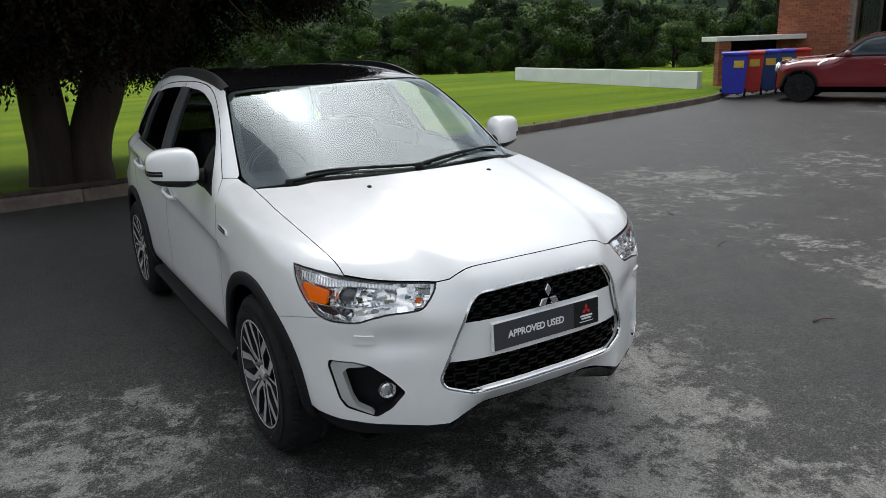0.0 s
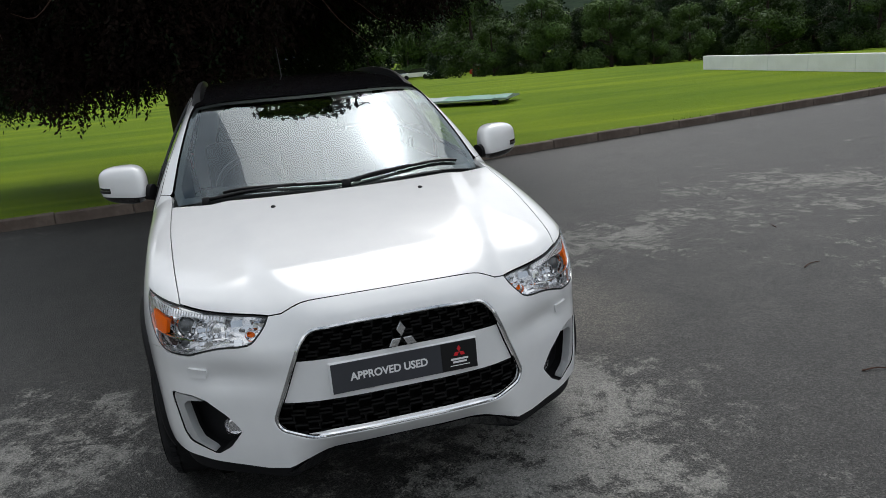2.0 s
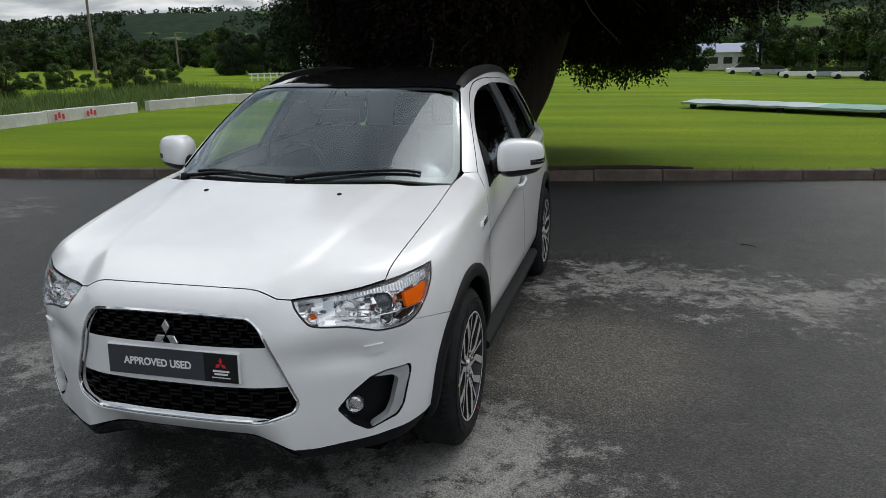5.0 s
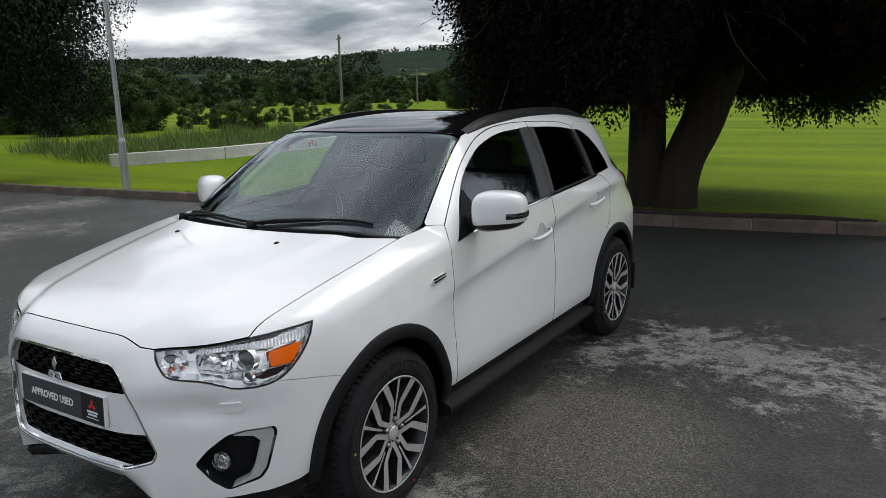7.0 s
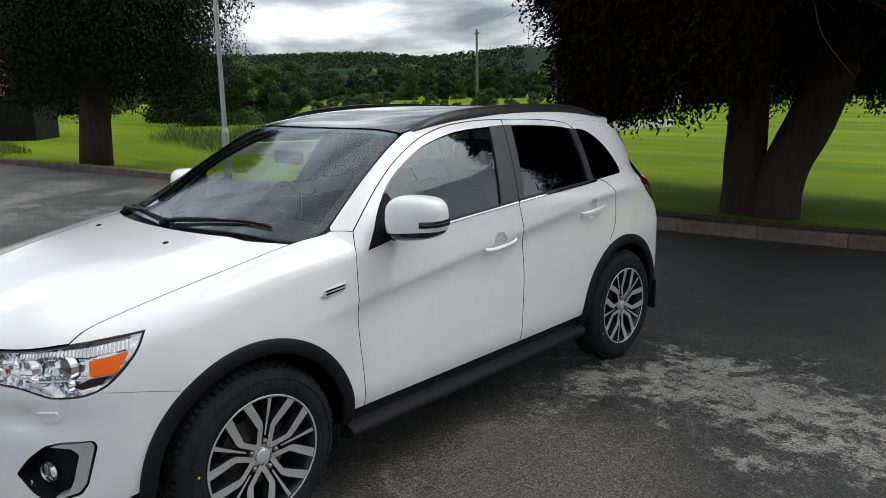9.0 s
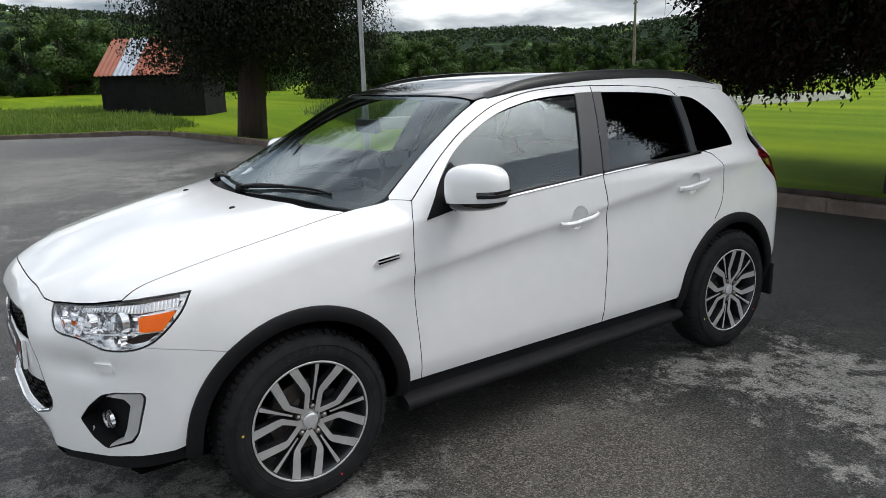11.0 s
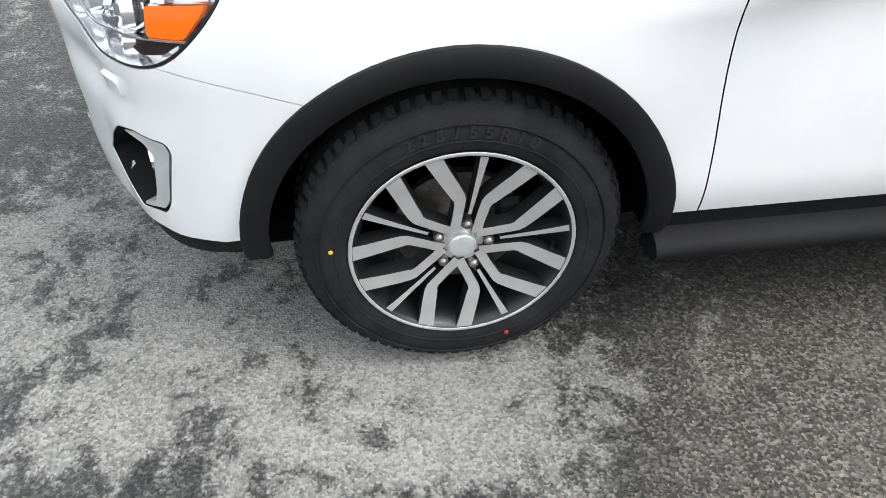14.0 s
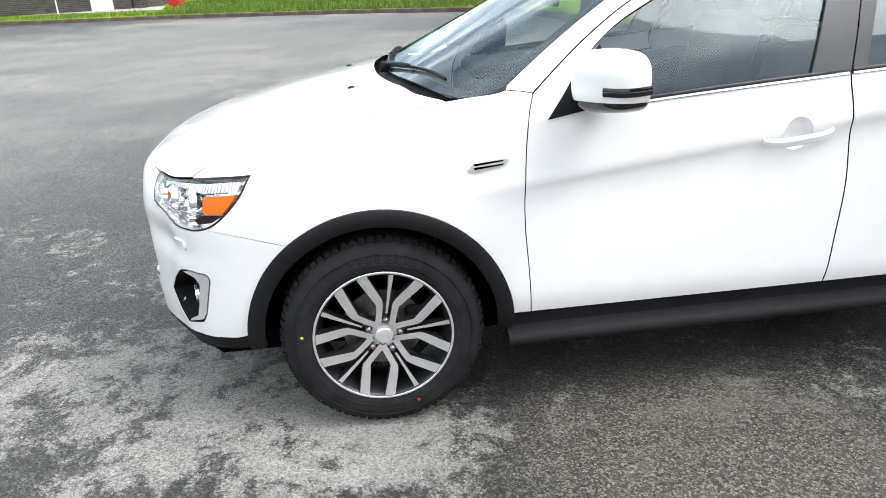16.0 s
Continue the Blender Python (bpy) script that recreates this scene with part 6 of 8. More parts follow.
def build_yew():
    """Old yew with twin stems and a wide, low crown, brown and twiggy on its open face."""
    rnd = np.random.default_rng(4)
    tree = thing("tree", Matrix.Translation((-0.60, 9.15, -0.14)) @ Matrix.Scale(1.13, 4), "large dark yew tree with twin stems and drooping crown", "tree")
    pieces = []
    stems = [([(-0.26, 0.05, -0.1), (-0.28, 0.0, 0.5), (-0.30, 0.05, 1.2), (-0.32, 0.1, 2.2), (-0.2, 0.2, 4.2), (0, 0.3, 6.0)], [0.33, 0.26, 0.25, 0.24, 0.18, 0.08]),
             ([(0.10, -0.05, -0.1), (0.12, 0.0, 0.35), (0.22, 0.0, 0.75), (0.42, 0.05, 1.25), (0.78, 0.2, 2.4), (1.1, 0.4, 4.6)], [0.33, 0.27, 0.25, 0.25, 0.20, 0.08]),
             ([(-0.05, 0.1, -0.1), (-0.05, 0.1, 0.25), (-0.04, 0.12, 0.6)], [0.36, 0.27, 0.12])]
    for path, rad in stems:
        P = curve(path, 5)
        R = np.interp(np.linspace(0, 1, len(P)), np.linspace(0, 1, len(rad)), rad)
        V, F = tube(P, R, 18)
        V = np.array(V)
        ang = np.arctan2(V[:, 1], V[:, 0])
        V[:, :2] *= (1 + 0.05 * np.sin(ang * 7 + V[:, 2] * 0.8) + 0.03 * np.sin(ang * 13))[:, None]
        pieces.append((V, F))
    V, F = merge(pieces)
    link_mesh("trunk", V, F, M["bark"], tree, "dark reddish furrowed bark", True)
    C, R = np.array([0.25, 0.45, 3.9]), np.array([3.75, 3.9, 3.9])
    limbs = []
    for i in range(34):
        a = rnd.uniform(0, 2 * math.pi); z = rnd.uniform(1.2, 4.6)
        s = np.array([(-0.3 if math.cos(a) < 0.2 else 0.9), 0.1, z])
        e = C + R * np.array([math.cos(a) * 0.8, math.sin(a) * 0.8, rnd.uniform(-0.2, 0.5)])
        limbs.append(bough(s, e, rnd.uniform(0.05, 0.10), 0.015, rnd, -0.12))
    V, F = merge(limbs)
    link_mesh("limb", V, F, M["bark"], tree, smooth=True)
    # twigs on the open face
    tw = []
    for i in range(200):
        a = radians(rnd.uniform(200, 300)); z = rnd.uniform(2.3, 5.2)
        k = rnd.uniform(0.62, 0.93)
        prof = math.sqrt(max(0.05, 1 - ((z - C[2]) / 4.6)**2))
        e = np.array([C[0] + R[0] * k * prof * math.cos(a), C[1] + R[1] * k * prof * math.sin(a), z])
        d = np.array([rnd.normal() * 0.5, rnd.normal() * 0.3, -rnd.uniform(0.1, 0.8)]) * rnd.uniform(0.3, 0.9)
        tw.append(tube(curve([e, e + d * 0.5 + rnd.normal(size=3) * 0.05, e + d], 3), np.linspace(0.008, 0.002, 7), 4, False))
    V, F = merge(tw)
    link_mesh("twig_mass", V, F, M["twig"], tree, "bare reddish twigs", kind="stuff")
    # foliage: sprays hung on a lobed dome that widens above head height
    reach = spline((0.8, 3.1), (1.6, 3.4), (2.6, 3.7), (3.6, 4.0), (5.0, 4.1), (6.5, 3.7), (8.0, 2.6), (9.0, 1.8), (9.9, 0.3), (10.4, 0.2))

    # the crown reaches far out to the back on one side
    lean = spline((0, 1.0), (60, 0.8), (100, 0.8), (130, 1.12), (153, 1.38), (172, 1.02), (190, 0.78), (225, 0.80), (260, 0.95), (290, 1.0), (360, 1.0))

    def dome(n, k0, k1, zlo, z0, z1):
        a = rnd.uniform(0, 2 * math.pi, n)
        z = rnd.uniform(z0, z1, n)
        lob = 1 + 0.06 * np.sin(a * 5 + 1.0) + 0.05 * np.sin(a * 11 + z * 1.4) + 0.05 * np.sin(z * 2.6 + a * 3)
        k = rnd.uniform(k0, k1, n) * lob * reach(z) * lean(np.degrees(a))
        P = np.stack([C[0] + k * np.cos(a), C[1] + k * np.sin(a), z], 1)
        low = zlo + 0.12 * np.sin(a * 4 + 0.6) + 0.09 * np.sin(a * 9) + 0.08 * np.sin(a * 23) + 0.28 * np.clip(-P[:, 1] / 3.5, 0, 1)
        # the underside climbs on the side towards the open field
        low = low + np.interp(P[:, 0] - 0.35 * P[:, 1], [1.5, 2.3, 4.4], [0.0, 0.65, 1.1])
        ok = z > low
        return P[ok], a[ok]
    allV, allF, idx = [], [], []
    o = 0
    # count, depth in the crown, underside, heights, leaf size, leaves on a spray
    for n, k0, k1, zlo, z0, z1, size, many in ((30000, 0.78, 1.03, 1.46, 1.2, 4.3, 0.55, 13), (36000, 0.60, 0.88, 1.75, 1.2, 4.3, 0.9, 1), (16000, 0.2, 0.70, 1.95, 1.2, 4.3, 1.2, 1),
                                               (14000, 0.45, 0.86, 2.1, 1.4, 9.8, 3.2, 1), (46000, 0.84, 1.02, 1.2, 4.2, 10.2, 2.2, 1)):
        P, a = dome(n, k0, k1, zlo, z0, z1)
        out = P - C; out[:, 2] *= 0.3; out /= np.linalg.norm(out, axis=1)[:, None]
        D = out * 0.5 + np.array([0, 0, -0.75]) + rnd.normal(scale=0.45, size=P.shape)
        D /= np.linalg.norm(D, axis=1)[:, None]
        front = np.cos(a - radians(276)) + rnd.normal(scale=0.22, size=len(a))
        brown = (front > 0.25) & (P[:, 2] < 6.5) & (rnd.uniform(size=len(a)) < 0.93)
        # inner layers take the darker brown more often
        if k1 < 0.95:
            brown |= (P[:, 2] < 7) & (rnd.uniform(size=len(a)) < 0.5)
        if many > 1:
            # leaves set along a short drooping spray
            t = np.tile(np.linspace(0.0, 1.0, many), len(P))
            P, D, brown = np.repeat(P, many, 0), np.repeat(D, many, 0), np.repeat(brown, many)
            P = P + D * (t * 0.28)[:, None] + np.array([0, 0, -0.08]) * (t**2)[:, None] + rnd.normal(scale=0.012, size=P.shape)
            D = D * 0.7 + rnd.normal(scale=0.5, size=P.shape)
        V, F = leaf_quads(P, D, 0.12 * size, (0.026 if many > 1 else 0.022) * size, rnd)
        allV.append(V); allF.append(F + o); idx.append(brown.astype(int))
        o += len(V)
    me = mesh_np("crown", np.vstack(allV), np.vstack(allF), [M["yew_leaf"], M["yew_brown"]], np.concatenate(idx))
    cr = new("crown", me); cr.parent = tree
    tagged(cr, "dense dark green needles, brown on the open face", kind="stuff")
    return tree


def crown_mesh(name, lobes, count, length, width, mats, seed, droop=0.3):
    rnd = np.random.default_rng(seed)
    w = np.array([l[3]**2 for l in lobes]); w = w / w.sum()
    pick = rnd.choice(len(lobes), count, p=w)
    L = np.array(lobes)[pick]
    n = rnd.normal(size=(count, 3)); n /= np.linalg.norm(n, axis=1)[:, None]
    k = rnd.uniform(0.70, 1.04, count)[:, None]
    P = L[:, :3] + n * k * L[:, 3:4] * np.array([1, 1, 0.85])
    # leaves overlap like shingles over each clump and hang a little
    D = np.cross(n, rnd.normal(size=n.shape)) * 0.8 + n * 0.25 + np.array([0, 0, -droop]) + rnd.normal(scale=0.25, size=P.shape)
    inner = rnd.uniform(size=count) < 0.2
    P[inner] = (L[:, :3] + n * L[:, 3:4] * rnd.uniform(0.2, 0.7, count)[:, None])[inner]
    big = np.where(inner, 1.7, 1.0)
    V, F = leaf_quads(P, D, length * big, width * big, rnd, n)
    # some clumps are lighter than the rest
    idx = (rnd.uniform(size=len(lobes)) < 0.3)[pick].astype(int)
    return mesh_np(name, V, F, mats, idx)


def lobed(h, r, base, n, seed, taper=0.6, round_top=False):
    """Centres and sizes of the clumps that make up a crown."""
    g = random.Random(seed)
    out = []
    for i in range(n):
        t = (i + 0.5) / n
        z = base + (h - base) * t
        rr = r * (1 - taper * t) * math.sin(math.pi * min(1, 0.25 + 0.75 * t))**0.35
        a = g.uniform(0, math.tau); k = g.uniform(0.2, 0.75)
        if round_top:
            rr = r * math.sqrt(max(0.05, 1 - ((t - 0.40) / 0.64)**2))
            k = g.uniform(0.35, 0.80)
            size = g.uniform(0.24, 0.40) * r * (1 - 0.3 * t)
            out.append((rr * k * math.cos(a), rr * k * math.sin(a), min(z, h - 0.7 * size), size))
            continue
        out.append((rr * k * math.cos(a), rr * k * math.sin(a), z, g.uniform(0.34, 0.55) * rr + 0.1))
    return out


def make_tree(h, r, base, mats, seed, count, leaf, label, trunk_r, bark="bark", taper=0.6, lobes=26, droop=0.3, round_top=False):
    tree = thing("tree", Matrix(), label, "tree", "trees round the field")
    rnd = np.random.default_rng(seed)
    V, F = tube(curve([(0, 0, -0.2), (0.02 * h, 0.01 * h, h * 0.3), (-0.01 * h, 0.0, h * 0.6), (0, 0, h * 0.92)], 4), np.linspace(trunk_r, trunk_r * 0.2, 13), 9)
    pieces = [(V, F)]
    for i in range(7):
        a = rnd.uniform(0, 2 * math.pi); z = base + (h - base) * rnd.uniform(0.0, 0.6)
        pieces.append(bough((0, 0, z), (r * 0.7 * math.cos(a), r * 0.7 * math.sin(a), z + h * 0.12), trunk_r * 0.4, trunk_r * 0.08, rnd, -0.1, 5))
    V, F = merge(pieces)
    link_mesh("trunk", V, F, M[bark], tree, smooth=True)
    cr = new("crown", crown_mesh("crown", lobed(h, r, base, lobes, seed, taper, round_top), count, leaf, leaf * 0.3, mats, seed, droop))
    cr.parent = tree
    return tree


def put(src, x, y, s, a, z=None, sz=None):
    zz = float(lie(x, y)) if z is None else z
    return copy_thing(src, Matrix.Translation((x, y, zz)) @ Matrix.Rotation(a, 4, "Z") @ Matrix.Diagonal((s, s, sz or s, 1)))


def polar(az, d, x0=0.5, y0=-2.0):
    return x0 + d * math.sin(radians(az)), y0 + d * math.cos(radians(az))


yew = build_yew()
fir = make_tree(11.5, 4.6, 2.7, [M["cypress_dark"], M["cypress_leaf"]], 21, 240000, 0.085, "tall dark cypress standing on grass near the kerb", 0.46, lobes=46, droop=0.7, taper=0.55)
fir.matrix_world = Matrix.Translation((-16.5, 6.45, 0.0)) @ Matrix.Scale(0.92, 4)
fir["group"] = "conifers"


def build_far_trees():
    rnd = random.Random(11)
    kinds = [make_tree(7.0, 3.4, 0.3, [M["leaf_mid"], M["leaf_light"]], 31, 15000, 0.21, "round leafy field tree", 0.22, lobes=30, round_top=True),
             make_tree(8.0, 3.3, 0.5, [M["leaf_dark"], M["leaf_mid"]], 32, 15000, 0.21, "dark green field tree", 0.22, lobes=30, round_top=True),
             make_tree(6.0, 3.2, 0.0, [M["leaf_light"], M["leaf_mid"]], 33, 14000, 0.19, "pale green bushy tree", 0.18, lobes=28, round_top=True),
             make_tree(9.5, 2.0, 0.4, [M["leaf_dark"], M["leaf_dark"]], 34, 8000, 0.22, "tall narrow dark conifer", 0.2, lobes=44, taper=0.8)]
    for k in range(3):
        kinds.append(make_tree((7.0, 8.0, 7.4)[k], (3.6, 3.4, 3.1)[k], 0.6, ([M["leaf_mid"], M["leaf_light"]], [M["leaf_mid"], M["leaf_dark"]], [M["leaf_dark"], M["leaf_mid"]])[k], 41 + k, 6000, 0.34, "distant rounded field tree", 0.25, lobes=22, round_top=True))
    first = [(polar(28, 74), 0.9), (polar(33, 78), 0.85), (polar(38, 72), 0.95), (polar(52, 64), 0.7), (polar(-31, 150), 1.0), (polar(-42, 160), 0.95), (polar(-55, 165), 1.0)]
    for src, ((x, y), s) in zip(kinds, first):
        src.matrix_world = Matrix.Translation((x, y, float(lie(x, y)))) @ Matrix.Diagonal((s, s, s, 1))

    def row(az0, az1, d0, d1, n, s0, s1, choose):
        for i in range(n):
            az = az0 + (az1 - az0) * (i + rnd.uniform(-0.35, 0.35)) / max(1, n - 1)
            x, y = polar(az, rnd.uniform(d0, d1))
            k = kinds[choose[rnd.randrange(len(choose))]]
            s = rnd.uniform(s0, s1)
            o = copy_thing(k, Matrix.Translation((x, y, float(lie(x, y)) - 0.1)) @ Matrix.Rotation(rnd.uniform(0, 6.28), 4, "Z") @ Matrix.Diagonal((s * rnd.uniform(0.9, 1.25), s * rnd.uniform(0.9, 1.25), s, 1)))
    # field trees to the north east, two rows
    row(20, 64, 60, 70, 26, 0.55, 0.95, (0, 1, 2, 0, 2))
    row(16, 66, 80, 98, 22, 0.75, 1.35, (0, 1, 1, 3, 0))
    # belt to the north west, across the far field
    row(-66, -28, 145, 165, 44, 0.58, 0.85, (4, 5, 4, 6))
    row(-66, -20, 185, 215, 40, 0.8, 1.1, (4, 5, 6, 5))
    row(-18, 20, 110, 140, 30, 0.85, 1.2, (5, 6, 4))
    # dark block of trees behind the sight screen
    row(-30, -18, 76, 86, 11, 0.66, 0.80, (1,))
    # bushes by the west wall and round the shed
    row(-61, -52, 38, 44, 8, 0.48, 0.62, (2, 0, 2, 1))
    row(-50, -34, 38, 60, 16, 0.16, 0.30, (2, 0, 2))
    row(-90, -66, 60, 82, 14, 0.8, 1.15, (0, 1, 2))
    row(-104, -86, 52, 70, 8, 0.7, 0.95, (1, 0))


build_far_trees()


def tufts(name, label, region, n, h, w, material, seed, category="grass"):
    """Loose grass or weeds over a patch, as one mass."""
    rnd = np.random.default_rng(seed)
    lo, hi = region.min(0), region.max(0)
    P = lo + rnd.uniform(size=(n * 3, 2)) * (hi - lo)
    P = P[inside(P, region)][:n]
    z = lie(P[:, 0], P[:, 1]) - 0.01
    P3 = np.column_stack([P, z])
    clump = 0.35 + 0.75 * np.abs(np.sin(P[:, 0] * 1.9 + 1.3 * np.sin(P[:, 1] * 0.7)) * np.cos(P[:, 1] * 1.1 + np.sin(P[:, 0] * 2.3))) + rnd.uniform(0, 0.45, len(P))
    D = np.column_stack([rnd.normal(scale=0.35, size=(len(P), 2)), np.ones(len(P))])
    V, F = leaf_quads(P3, D, h, w, rnd)
    V = V.reshape(-1, 4, 3)
    V[:, :, 2] = z[:, None] + (V[:, :, 2] - z[:, None]) * clump[:, None]
    ob = new(name, mesh_np(name, V.reshape(-1, 3), F, [material]))
    return tagged(ob, label, category, kind="stuff")


tufts("reeds", "tall pale rough grass behind the white wall", np.array([(-23, 10.9), (-17.7, 10.9), (-16.4, 14.3), (-16.2, 20.8), (-14.0, 32.5), (-23, 32.5)], float), 22000, 0.50, 0.012, M["reed"], 5)
tufts("weeds", "rank green weeds on the bank by the shed", np.array([(-30.0, 7.0), (-20.6, 6.4), (-21.4, 4.0), (-26.4, -6.5), (-38, -7), (-38, 7.0)], float), 36000, 0.24, 0.016, M["weed"], 6)
edge_n = np.vstack([KERB_N + [0, 0.11], (KERB_N + [0, 0.30])[::-1]])
tufts("kerb_grass", "short grass fringe along the kerb", edge_n, 16000, 0.06, 0.006, M["weed"], 7)
edge_w = np.vstack([KERB_W + [-0.12, 0.1], (KERB_W + [-1.6, 0.6])[::-1]])
tufts("verge_grass", "unkempt grass along the west kerb", edge_w, 9000, 0.16, 0.015, M["weed"], 8)


# ---- hills ----
def build_hills():
    sky_el = spline((-125, 3.0), (-100, 4.2), (-84, 5.0), (-74, 4.4), (-62, 3.3), (-56, 3.08), (-53, 3.1), (-48, 3.15), (-44.7, 2.8), (-40, 3.34), (-36, 3.6), (-32, 3.7), (-27, 3.9), (-22.4, 4.26), (-20, 4.48), (-8, 4.8), (8, 5.0), (25.5, 5.46), (29, 5.68), (44, 5.0), (60, 4.2), (85, 3.3))
    az = np.linspace(-125, 85, 150)
    ds = np.linspace(0, 1, 26)
    V, F = [], []
    for a in az:
        crest = 620 * math.tan(radians(float(sky_el(a)))) - 4.5
        for t in ds:
            d = 260 + 560 * t
            s = min(1.0, t / 0.64)
            z = crest * (3 * s * s - 2 * s**3) * (1.0 if t <= 0.64 else 1 - 0.5 * (t - 0.64))
            n = noise.fractal(Vector((a * 0.12, d * 0.006, 2.0)), 1.0, 2.0, 4)
            z += n * 2.5 * s
            x, y = polar(a, d)
            V.append((x, y, z - 1.5))
    k = len(ds)
    for i in range(len(az) - 1):
        for j in range(k - 1):
            q = i * k + j
            F.append((q, q + 1, q + k + 1, q + k)[::-1])
    h = link_mesh("hill", V, F, M["hill"], smooth=True)
    tagged(h, "long wooded hillside with pale fields", "hill", kind="structure")
    # trees along the crest and hedges on the slopes
    rnd = np.random.default_rng(9)
    P, S = [], []
    Vn = np.array(V).reshape(len(az), k, 3)
    for _ in range(9000):
        i = rnd.integers(0, len(az) - 1); j = rnd.integers(2, 18)
        u, v = rnd.uniform(size=2)
        woods = noise.fractal(Vector(((az[i] + u) * 0.11, (j + v) * 0.12, 7.0)), 1.0, 2.0, 3)
        hedge = abs(noise.fractal(Vector(((az[i] + u) * 0.16, (j + v) * 0.16, 3.0)), 1.0, 2.0, 2)) < 0.03
        if j < 15 and woods < 0.12 and not hedge:
            continue
        p = Vn[i, j] * (1 - u) * (1 - v) + Vn[i + 1, j] * u * (1 - v) + Vn[i, j + 1] * (1 - u) * v + Vn[i + 1, j + 1] * u * v
        P.append(p); S.append(rnd.uniform(1.3, 2.6))
    P, S = np.array(P), np.array(S)
    m = 40
    n = rnd.normal(size=(len(P), m, 3)); n /= np.linalg.norm(n, axis=2)[:, :, None]
    Q = P[:, None, :] + n * S[:, None, None] * rnd.uniform(0.5, 1.0, (len(P), m, 1)) * np.array([1, 1, 0.8]) + np.array([0, 0, 2.5])
    Q = Q.reshape(-1, 3)
    Vq, Fq = leaf_quads(Q, n.reshape(-1, 3) + np.array([0, 0, -0.2]), 1.3, 0.6, rnd)
    w = new("hill_woods", mesh_np("hill_woods", Vq, Fq, [M["leaf_dark"], M["leaf_mid"]], (rnd.uniform(size=len(Fq)) < 0.4).astype(int)))
    tagged(w, "distant woods and hedges on the hillside", "woods", kind="stuff")


build_hills()


# ---- poles ----
def build_lamp_post():
    post = thing("street_lamp", Matrix.Translation((-10.3, 6.55, 0.03)), "slim galvanised street lamp post on the lawn edge", "street lamp")
    bm = bmesh.new()
    cyl_bm(0.075, 0.070, (0, 0, -0.1), (0, 0, 0.95), 16, bm=bm)
    cyl_bm(0.070, 0.050, (0, 0, 0.95), (0, 0, 1.02), 16, bm=bm)
    part("base_section", bm, M["galv"], post, smooth=True)
    bm = bmesh.new()
    cyl_bm(0.050, 0.034, (0, 0, 1.0), (0, 0, 6.0), 16, bm=bm)
    part("column", bm, M["galv"], post, smooth=True)
    bm = box_bm(-0.09, 0.09, -0.55, 0.05, 5.98, 6.10, 0.04, 2)
    part("lantern", bm, M["galv"], post, "grey lantern head", True)
    part("access_door", box_bm(-0.03, 0.03, -0.079, -0.070, 0.35, 0.75, 0.003), M["galv"], post)


def build_pole(x, y, h, arms=True):
    pole = thing("utility_pole", Matrix.Translation((x, y, float(lie(x, y)))), "weathered wooden utility pole with cross arm", "pole", "utility poles")
    bm = bmesh.new(); cyl_bm(0.17, 0.11, (0, 0, -0.3), (0, 0, h), 10, bm=bm)
    part("post", bm, M["pole_wood"], pole, smooth=True)
    if arms:
        a = part("cross_arm", box_bm(-0.75, 0.75, -0.06, 0.06, h - 0.45, h - 0.33), M["pole_wood"], pole)
        a.rotation_euler = (0, 0, radians(-35))
        for k in (-0.65, 0, 0.65):
            bm = bmesh.new(); cyl_bm(0.05, 0.03, (k, 0, h - 0.33), (k, 0, h - 0.12), 8, bm=bm)
            part("insulator", bm, M["white_paint"], a)


build_lamp_post()
build_pole(*polar(-38.9, 80), 7.9)
build_pole(*polar(-85.0, 46), 6.5)
build_pole(*polar(-33.5, 120), 5.5, False)


